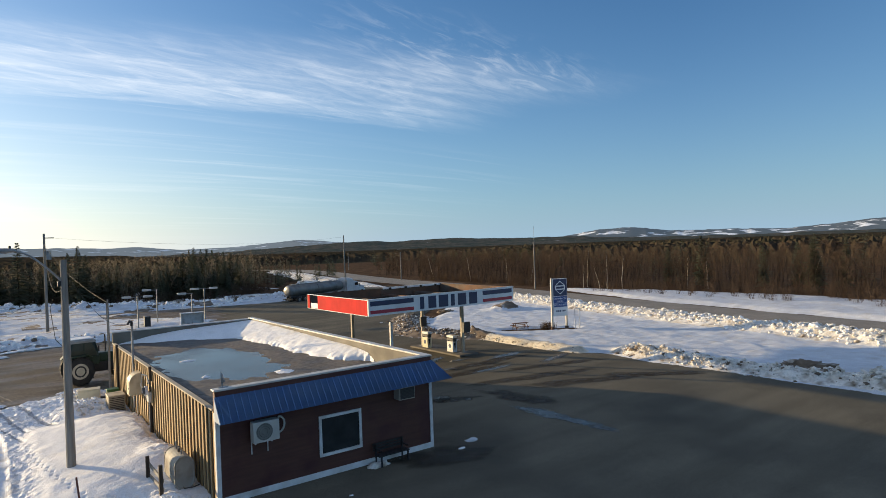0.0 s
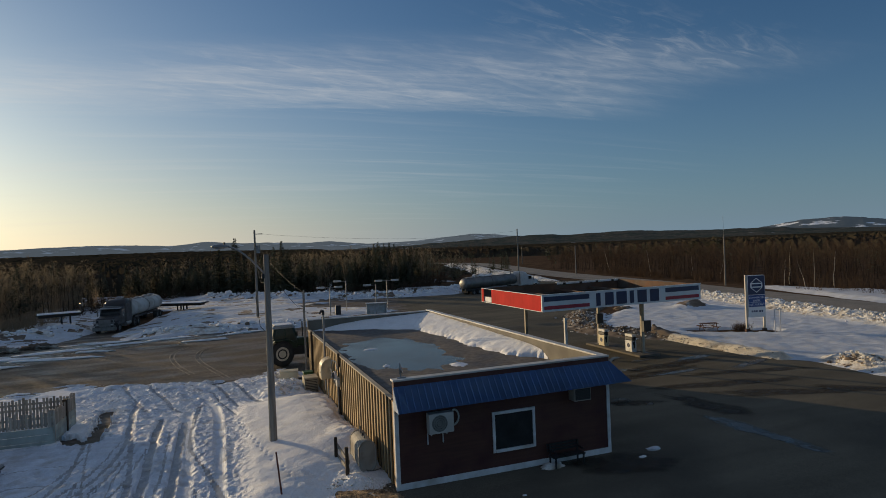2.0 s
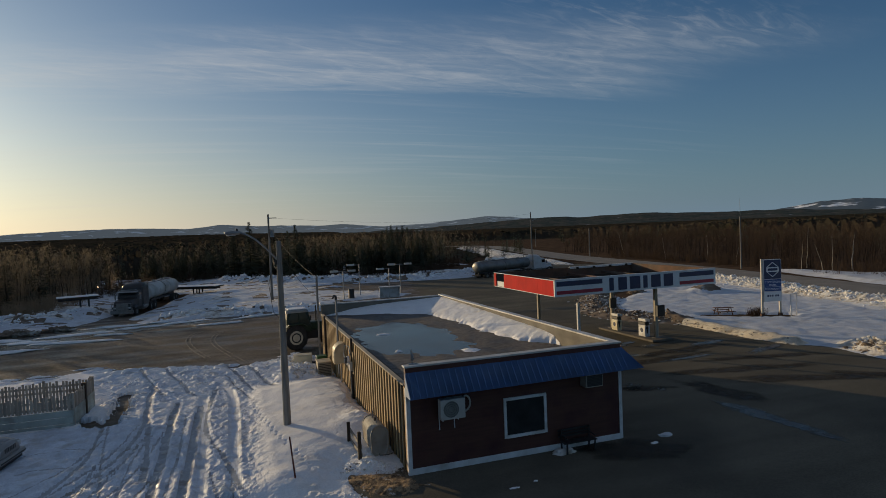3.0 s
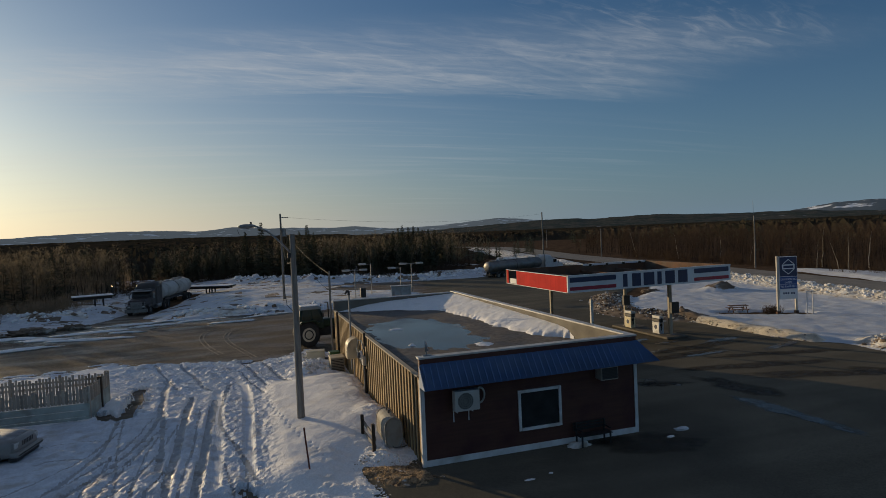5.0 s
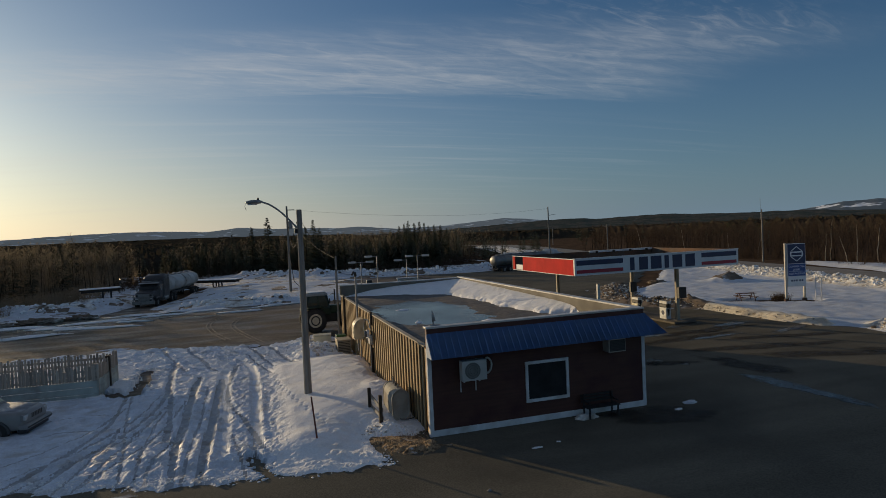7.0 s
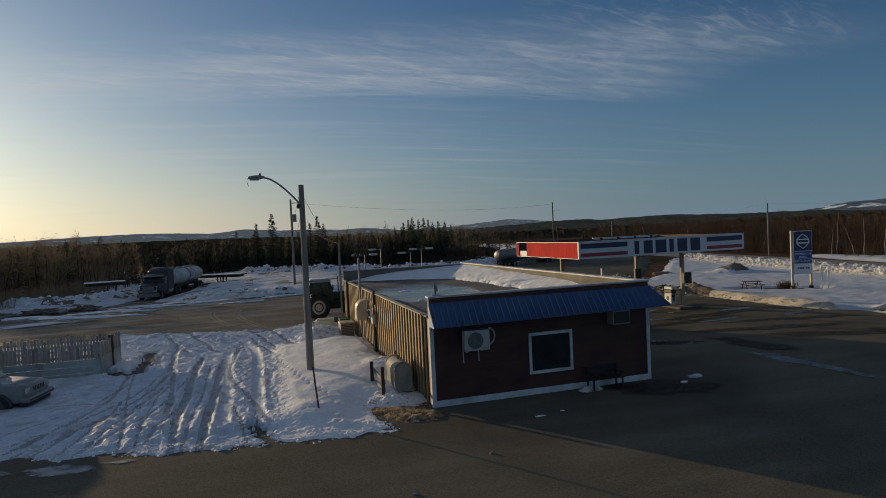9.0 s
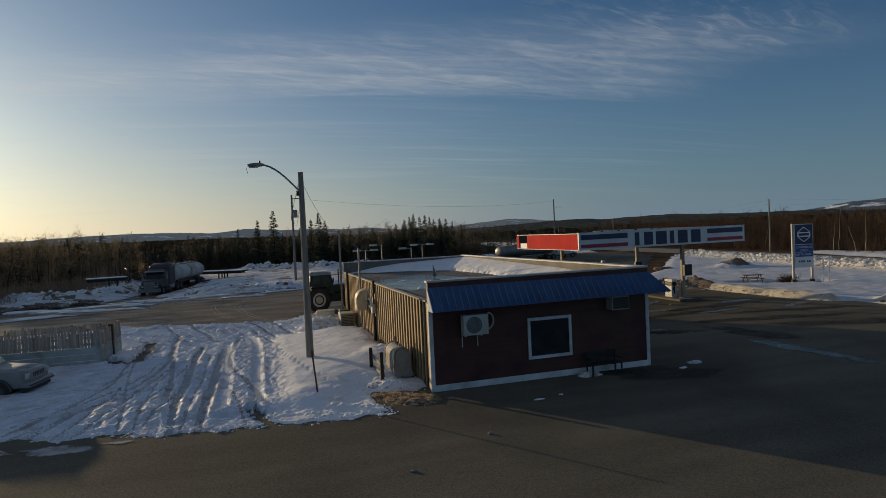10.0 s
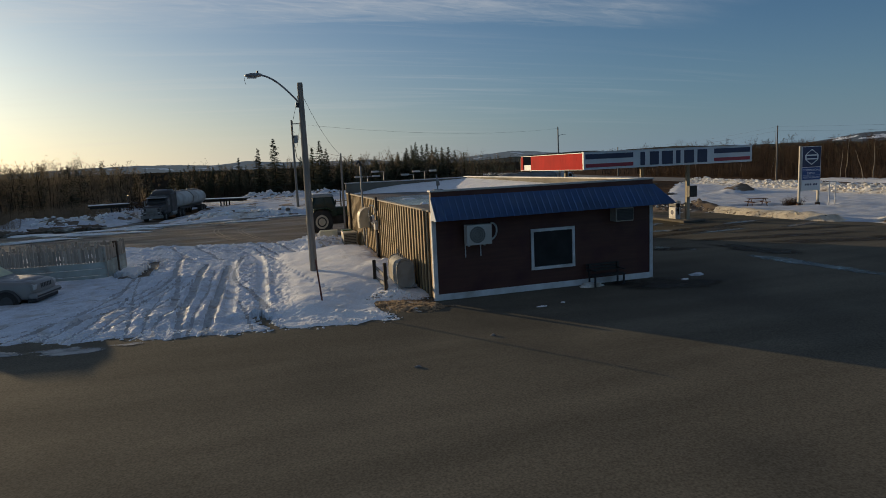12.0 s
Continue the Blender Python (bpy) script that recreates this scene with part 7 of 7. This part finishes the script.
def lump(name, x, y, sx, sy, sz, mat, label, category, seed=1, rough=0.0):
    bm = bmesh.new()
    bmesh.ops.create_icosphere(bm, subdivisions=5 if rough else 3, radius=1)
    for v in bm.verts:
        d = 1 + 0.45 * (noise.noise(v.co * 1.7 + Vector((seed, 0, 0)))) + 0.2 * noise.noise(v.co * 4.5 + Vector((0, seed, 0)))
        d += rough * (noise.noise(v.co * 9 + Vector((0, seed, 3))) + 0.6 * noise.noise(v.co * 19))
        v.co = Vector((v.co.x * sx * d, v.co.y * sy * d, max(v.co.z, -0.15) * sz * d))
    o = obj(name, bm, mat, smooth=True)
    o.location = (x, y, 0)
    return tagged(o, label, category)


lump("snow_lump", 5.35, -0.35, 0.38, 0.22, 0.14, M["dirty_snow"], "small leftover snow heap at the wall foot", "snow", 2)
lump("snow_lump", 9.46, -0.42, 0.30, 0.14, 0.07, M["old_snow"], "small leftover snow patch on asphalt", "snow", 3)
lump("snow_lump", 2.6, -2.2, 0.16, 0.06, 0.02, M["snow"], "thin leftover snow patch on asphalt", "snow", 4)
lump("snow_lump", 3.4, -2.0, 0.07, 0.05, 0.02, M["snow"], "tiny leftover snow patch on asphalt", "snow", 5)
lump("snow_lump", 8.6, -0.9, 0.16, 0.08, 0.04, M["snow"], "tiny leftover snow patch on asphalt", "snow", 6)
lump("stone", -2.13, -5.95, 0.07, 0.035, 0.03, M["concrete"], "small grey stone on the asphalt", "stone", 7)
lump("stone", 0.2, -4.4, 0.06, 0.05, 0.04, M["concrete"], "small grey stone on the asphalt", "stone", 8)
lump("snow_heap", 40.5, 84.5, 3.2, 2.0, 2.0, M["dirty_snow"], "tall ploughed snow heap near the trucks", "snow", 12)
sh = brush("shrub", [(33.7 + 0.5 * math.cos(k * 2.4) * (k / 16) ** 0.5, 18.7 + 0.4 * math.sin(k * 2.4) * (k / 16) ** 0.5) for k in range(16)], 0.35, 0.75, M["twigs"], "low round brown shrub under the sign", 24, random.Random(5), 0.012)
sh["kind"], sh["category"] = "thing", "shrub"


def wet_film(name, tone, rough, spec, breakup=1.3, most=0.9):
    """Water film that thins out towards its shore and breaks up there."""
    m = surf(name, tone, [v * 1.3 for v in tone], 1.5, rough, rough + 0.2, 0.05, 6, spec=spec)
    nt = m.node_tree
    at = nt.nodes.new("ShaderNodeAttribute")
    at.attribute_name = "depth"
    tc = nt.nodes.new("ShaderNodeTexCoord")
    nz = nt.nodes.new("ShaderNodeTexNoise")
    nz.inputs["Scale"].default_value, nz.inputs["Detail"].default_value = breakup, 7
    nt.links.new(tc.outputs["Object"], nz.inputs["Vector"])
    ad = nt.nodes.new("ShaderNodeMath")
    ad.operation = "ADD"
    nt.links.new(at.outputs["Fac"], ad.inputs[0])
    nt.links.new(nz.outputs["Fac"], ad.inputs[1])
    mr = nt.nodes.new("ShaderNodeMapRange")
    mr.inputs["From Min"].default_value, mr.inputs["From Max"].default_value, mr.inputs["To Max"].default_value = 0.62, 1.05, most
    nt.links.new(ad.outputs[0], mr.inputs["Value"])
    ms = nt.nodes.new("ShaderNodeMixShader")
    nt.links.new(mr.outputs[0], ms.inputs[0])
    nt.links.new(nt.nodes.new("ShaderNodeBsdfTransparent").outputs[0], ms.inputs[1])
    nt.links.new(nt.nodes["Principled BSDF"].outputs[0], ms.inputs[2])
    nt.links.new(ms.outputs[0], nt.nodes["Material Output"].inputs["Surface"])
    return m


M["wet"] = wet_film("shallow_puddle", (0.060, 0.058, 0.054), 0.20, 0.40)
# dark reflection of the woods is put into the meltwater's colour
M["melt"] = wet_film("meltwater_on_gravel", (0.030, 0.031, 0.026), 0.22, 0.14, 1.6, 0.97)
M["ice"] = wet_film("thin_grey_ice", (0.30, 0.31, 0.32), 0.4, 0.3, 2.2, 0.85)
M["damp"] = wet_film("damp_asphalt", (0.048, 0.042, 0.034), 0.55, 0.10, 0.9, 0.8)


def splash(name, x, y, rx, ry, rz, label, seed, mat=None, category="puddle"):
    """A flat puddle with a wandering shore."""
    n = 64
    v, f, depth = [(0.0, 0.0, 0.0)], [], [0.5]
    for ring_, dp in ((0.5, 0.5), (0.8, 0.30), (1.05, 0.0)):
        for k in range(n):
            a = 2 * math.pi * k / n
            d = 1 + 0.5 * noise.noise(Vector((math.cos(a) * 1.4, math.sin(a) * 1.4, seed * 3.1))) + 0.25 * noise.noise(Vector((math.cos(a) * 4, math.sin(a) * 4, seed)))
            v.append((rx * d * ring_ * math.cos(a), ry * d * ring_ * math.sin(a), 0.0))
            depth.append(dp)
    f += [(0, 1 + k, 1 + (k + 1) % n) for k in range(n)]
    for j in (0, 1):
        f += [(1 + j * n + k, 1 + (j + 1) * n + k, 1 + (j + 1) * n + (k + 1) % n, 1 + j * n + (k + 1) % n) for k in range(n)]
    c_, s_ = math.cos(radians(rz)), math.sin(radians(rz))
    v = [(a, b, float(dip(x, y)) - float(dip(x + a * c_ - b * s_, y + a * s_ + b * c_))) for a, b, _ in v]
    o = fresh(name, v, f, mat or M["wet"])
    o.data.attributes.new("depth", "FLOAT", "POINT").data.foreach_set("value", depth)
    o.matrix_world = pose(x, y, 0.0 + 0.0008 * (seed % 9) - float(dip(x, y)), 0, 0, rz)
    return tagged(o, label, category, kind="structure")


for k, (x, y, rx, ry, rz) in enumerate(((7.4, -1.0, 2.2, 0.9, -25), (9.4, 6.6, 1.2, 0.8, 60), (12.6, 5.2, 1.8, 0.5, -20), (15.4, 3.4, 2.6, 0.9, -75), (18.5, 6.0, 4.5, 0.7, -10), (21.0, 3.0, 5.0, 0.8, -22), (17.0, 9.5, 4.0, 0.6, 4), (22.5, 7.5, 4.5, 0.5, -14), (20.0, 11.0, 4.0, 0.7, 6), (24.5, 1.5, 3.5, 0.6, -40))):
    splash("damp_patch", x, y, rx, ry, rz, "dark damp stain on worn asphalt", 80 + k, M["damp"], "stain")
for k, (x, y, rx, ry, rz) in enumerate(((12.4, 5.6, 0.9, 0.45, 60), (13.3, 4.6, 0.35, 0.2, 40), (14.2, -0.4, 2.9, 0.55, -84), (17.6, 14.0, 1.9, 0.5, 20), (16.2, 11.2, 2.6, 0.35, -8), (22.4, 11.9, 2.2, 0.4, 12), (24.2, 9.0, 2.4, 0.35, 18), (18.8, 9.2, 2.0, 0.25, 5), (19.4, 13.0, 0.9, 0.3, 0))):
    splash("puddle", x, y, rx, ry, rz, "shallow meltwater puddle on the lot", k + 1)
for k, (x, y, rx, ry, rz) in enumerate((
                                        (-18.5, 43.0, 5.2, 3.2, 20), (-12.5, 45.0, 4.2, 1.6, 8), (-19.5, 37.5, 3.8, 2.2, 40), (-7.0, 42.8, 3.6, 1.0, 0), (-14, 41.0, 3.2, 1.0, 10), (-22.5, 40.0, 3.5, 2.0, 10), (-22.0, 34.0, 3.2, 1.3, 25), (-10.0, 39.0, 3.0, 0.5, 8))):
    splash("puddle", x, y, rx, ry, rz, "dark meltwater puddle on the muddy gravel", k + 11, M["melt"])

for k, (x, y, rx, ry, rz) in enumerate(((-10.1, -1.05, 0.95, 0.42, -12), (-8.6, -1.0, 0.5, 0.12, -4), (-11.6, -0.6, 0.6, 0.2, -30))):
    splash("ice_patch", x, y, rx, ry, rz, "thin grey icy patch on the asphalt edge", 60 + k, M["ice"], "ice")

# gravel and dead grass washed out at the front corner
M["gravel"] = surf("brown_gravel", (0.40, 0.27, 0.15), (0.13, 0.085, 0.048), 5, 0.95, None, 1.0, 22, dist=0.08, lo=0.44, hi=0.58, grime=(0.60, 0.58, 0.55), gscale=3.0, glo=0.60, ghi=0.68, speck=0.4, sscale=24)
tagged(sheet("gravel_patch", -2.8, 1.0, -2.0, 1.8, 0.05, lambda x, y: 0.10 * step(inside(x, y, [(-2.2, 1.3), (-1.5, 1.0), (-0.85, 0.75), (-0.1, 0.3), (0.2, -0.35), (0.6, -0.95), (-0.25, -1.25), (-1.15, -1.3), (-1.6, -0.6), (-2.05, 0.15)]) + 0.5 * (fbm(x * 3, y * 3) - 0.5), 0, 0.5)
             + 0.05 * (fbm(x * 9, y * 9, 2) - 0.5) - 0.03, M["gravel"], -0.0), "brown gravel and dead grass at the building corner", "gravel", kind="structure")

r5 = random.Random(8)
gg = brush("dead_grass", [(-1.0 + r5.gauss(0, 0.45), 0.0 + r5.gauss(0, 0.4)) for k in range(110)], 0.06, 0.24, M["dry_brush"], "tufts of dead grass at the building corner", 12, r5, 0.006)
# thin icy streaks left on the gravel
for k, (x, y, sx, sy) in enumerate(((-15.2, 46.6, 3.2, 0.5), (-18.2, 41.5, 3.0, 0.6), (-17.2, 36.6, 3.4, 0.5), (-13.2, 43.2, 2.4, 0.35), (-9.3, 44.0, 2.4, 0.4), (-20.5, 38.5, 2.2, 0.8), (-6.2, 40.4, 2.0, 0.3),
                                       (-21.5, 34.0, 3.0, 0.6), (-23.5, 41.0, 2.4, 0.8), (-11.0, 46.2, 2.2, 0.3), (-3.0, 43.5, 2.4, 0.35), (-14.8, 39.2, 1.6, 0.25))):
    o = lump("ice_streak", x, y, sx, sy, 0.13, M["snow"], "thin streak of icy snow on the wet gravel", "snow", 40 + k)
    o.location.z = -float(dip(x, y))
    o.rotation_euler.z = 0.25 * math.sin(k * 2.1)

for k, (x, y, sx, sy, sz) in enumerate(((-20.6, 46.2, 1.5, 0.7, 0.45), (-23.4, 44.5, 1.8, 0.8, 0.5), (-26.0, 42.5, 1.6, 0.8, 0.45))):
    o = lump("dirt_mound", x, y, sx, sy, sz, M["dirt_pile"], "dark dirt and snow mound beside the wet gravel", "dirt mound", 50 + k, 0.3)
    o.location.z = -float(dip(x, y))

# ---- picket fence ----
M["fence_wood"] = surf("grey_fence_boards", (0.40, 0.365, 0.31), (0.27, 0.24, 0.20), 3, 0.85, None, 0.3, 25, stretch=(3, 3, 0.3), vary=0.28)
M["fence_panel"] = surf("pale_green_panels", (0.42, 0.48, 0.45), (0.32, 0.36, 0.33), 2, 0.7, None, 0.2, 20, grime=(0.24, 0.24, 0.21), gscale=1.0)
fn = thing("picket_fence", (0, 0, 0), "weathered grey picket fence over pale green boards", "fence")


def fence_run(a, b, panel, top=1.46):
    a, b = Vector(a), Vector(b)
    ln = (b - a).length
    ang_ = math.degrees(math.atan2(b.y - a.y, b.x - a.x))
    m = pose(a.x, a.y, 0, 0, 0, ang_)
    low = 0.86 if panel else 0.12

    def put(name, bm, mat):
        bmesh.ops.transform(bm, matrix=m, verts=bm.verts)
        return part(name, bm, mat, fn)
    if panel:
        for z in (0.0, 0.28, 0.56):
            put("board", box(0, -0.03, z + 0.01, ln, 0.0, z + 0.275), M["fence_panel"])
    put("rail", box(0, 0.0, 0.92, ln, 0.05, 1.02), M["fence_wood"])
    put("rail", box(0, 0.0, top - 0.26, ln, 0.05, top - 0.17), M["fence_wood"])
    k, x = 0, 0.03
    while x < ln - 0.08:
        h = top + 0.05 * math.sin(k * 3.7) - (0.18 if (k * 7) % 13 == 5 else 0)
        put("picket", box(x, -0.022, low, x + 0.10, -0.001, h), M["fence_wood"])
        x += 0.135
        k += 1
    for x in np.arange(0.0, ln + 0.01, max(1.2, ln / max(1, round(ln / 2.2)))):
        put("post", box(x - 0.05, 0.051, 0, x + 0.05, 0.15, top + 0.08), M["fence_wood"])


fence_run((-19.5, 10.9, 0), (-11.6, 10.65, 0), True)
fence_run((-11.6, 10.7, 0), (-11.45, 13.9, 0), True)
fence_run((-19.5, 14.2, 0), (-11.5, 13.95, 0), False, 1.42)
part("gate_post", box(-11.62, 12.42, 0, -11.44, 12.62, 1.56, 0.01), M["dark_wood"], fn, "dark gate post")

# ---- diesel island ----
def island_lamp(x, y, h, yaw, heads, label):
    t = thing("lamp_stand", (x, y, 0, 0, 0, yaw), label, "lamp", "lamps over the diesel island")
    part("mast", tube([(0, 0, 0), (0, 0, h)], 0.06, 0.05, seg=8), M["grey_metal"], t)
    part("crossbar", tube([(-0.9, 0, h - 0.05), (0.9 if heads > 1 else 0.1, 0, h - 0.05)], 0.035, seg=6), M["grey_metal"], t)
    for s in ((-1, 1) if heads > 1 else (-1,)):
        hd = part("lamp_head", box(s * 1.0 - 0.45, -0.18, h - 0.12, s * 1.0 + 0.45, 0.18, h + 0.08, 0.04), M["white_plastic"], t, "pale boxed lamp head")
        part("lamp_lens", box(s * 1.0 - 0.4, -0.14, h - 0.14, s * 1.0 + 0.4, 0.14, h - 0.121), M["lens"], hd)
    return t


for x, y, h, yaw, heads in ((6.9, 51.4, 3.4, -10, 2), (9.3, 54.0, 3.9, -10, 1), (12.2, 51.0, 3.4, -12, 1), (14.2, 53.5, 3.7, -12, 2)):
    island_lamp(x, y, h, yaw, heads, "lamp stand with flat boxed heads over the diesel island")
t = thing("pump_shelter", (10.9, 50.6, 0, 0, 0, -12), "low white box shelter beside the diesel lamps", "shelter")
part("back_panel", box(0, 0.5, 0, 2.3, 0.56, 1.25), M["white_trim"], t)
part("roof_panel", box(-0.08, -0.1, 1.251, 2.38, 0.62, 1.33, 0.01), M["white_trim"], t)
for x in (0, 1.1, 2.22):
    part("side_panel", box(x, 0.0, 0, x + 0.08, 0.499, 1.25), M["white_trim"], t)
tagged(obj("diesel_pump", box(7.6, 51.9, 0, 8.2, 52.4, 1.2, 0.03), M["black_metal"]), "small dark diesel pump on the island", "fuel pump")


# ---- flatbed trailers in the snow ----
def flatbed(m, ln, label, rack):
    t = thing("flatbed_trailer", m, label, "trailer")
    part("deck", box(0, -1.2, 1.05, ln, 1.2, 1.2), M["dark_wood"], t)
    part("snow_cover", box(0.05, -1.15, 1.201, ln - 0.05, 1.15, 1.29, 0.03), M["snow"], t, "snow lying on the deck")
    part("frame_beam", box(0.2, -0.5, 0.8, ln - 0.2, -0.35, 1.049), M["black_metal"], t)
    part("frame_beam", box(0.2, 0.35, 0.8, ln - 0.2, 0.5, 1.049), M["black_metal"], t)
    for x in (ln * 0.55, ln * 0.55 + 0.9):
        for s in (-1, 1):
            part("support_leg", box(x - 0.08, s * 0.43 - 0.06, -0.1, x + 0.08, s * 0.43 + 0.06, 0.8), M["black_metal"], t)
    if rack:
        for s in (-1.1, 0, 1.1):
            part("rack_post", tube([(ln - 0.1, s, 1.2), (ln - 0.1, s, 2.2)], 0.05, seg=6), M["black_metal"], t)
        part("rack_bar", tube([(ln - 0.1, -1.15, 2.2), (ln - 0.1, 1.15, 2.2)], 0.05, seg=6), M["black_metal"], t)
    return t


flatbed(pose(-25.3, 66.2, 0.10, 0, 0, 14), 4.6, "snow-covered flatbed trailer with an end rack", True)
flatbed(pose(-14.5, 79.6, -0.3, 0, 0, -28), 8.6, "snow-covered flatbed trailer before the wood", False)

# ---- picnic table ----
t = thing("picnic_table", pose(31.6, 20.0, 0.0, 0, 0, -20) @ Matrix.Diagonal((0.78, 0.78, 0.78, 1)), "weathered brown wooden picnic table on bare ground", "table")
M["table_wood"] = surf("brown_table_wood", (0.125, 0.056, 0.034), (0.075, 0.037, 0.025), 3, 0.8, vary=0.15)
for k in range(5):
    part("tabletop_plank", box(-0.9, -0.36 + 0.145 * k, 0.72, 0.9, -0.225 + 0.145 * k, 0.76), M["table_wood"], t)
for s in (-1, 1):
    for k in range(2):
        part("bench_plank", box(-0.9, s * 0.72 - 0.14 + 0.145 * k, 0.42, 0.9, s * 0.72 - 0.005 + 0.145 * k, 0.46), M["table_wood"], t)
    part("bench_beam", box(s * 0.65 - 0.03, -0.85, 0.34, s * 0.65 + 0.03, 0.85, 0.419), M["table_wood"], t)
    for q in (-1, 1):
        part("leg", tube([(s * 0.69, q * 0.62, 0.0), (s * 0.69, q * 0.18, 0.72)], 0.045, seg=4), M["table_wood"], t)
# bare ground under table and sign is the lot's own dirt
lump("dirt_mound", 35.8, 36.5, 0.9, 0.8, 0.28, M["dirt_pile"], "dark dirt mound in the snow", "dirt mound", 24, 0.3)
lump("dirt_mound", 30.4, -3.8, 1.1, 1.5, 0.42, M["dirt_pile"], "dark dirt mound in the snow bank", "dirt mound", 22, 0.3)
lump("dirt_mound", 28.6, 5.6, 1.0, 1.0, 0.42, M["dirt_pile"], "dark dirt mound in the snow bank", "dirt mound", 23, 0.3)
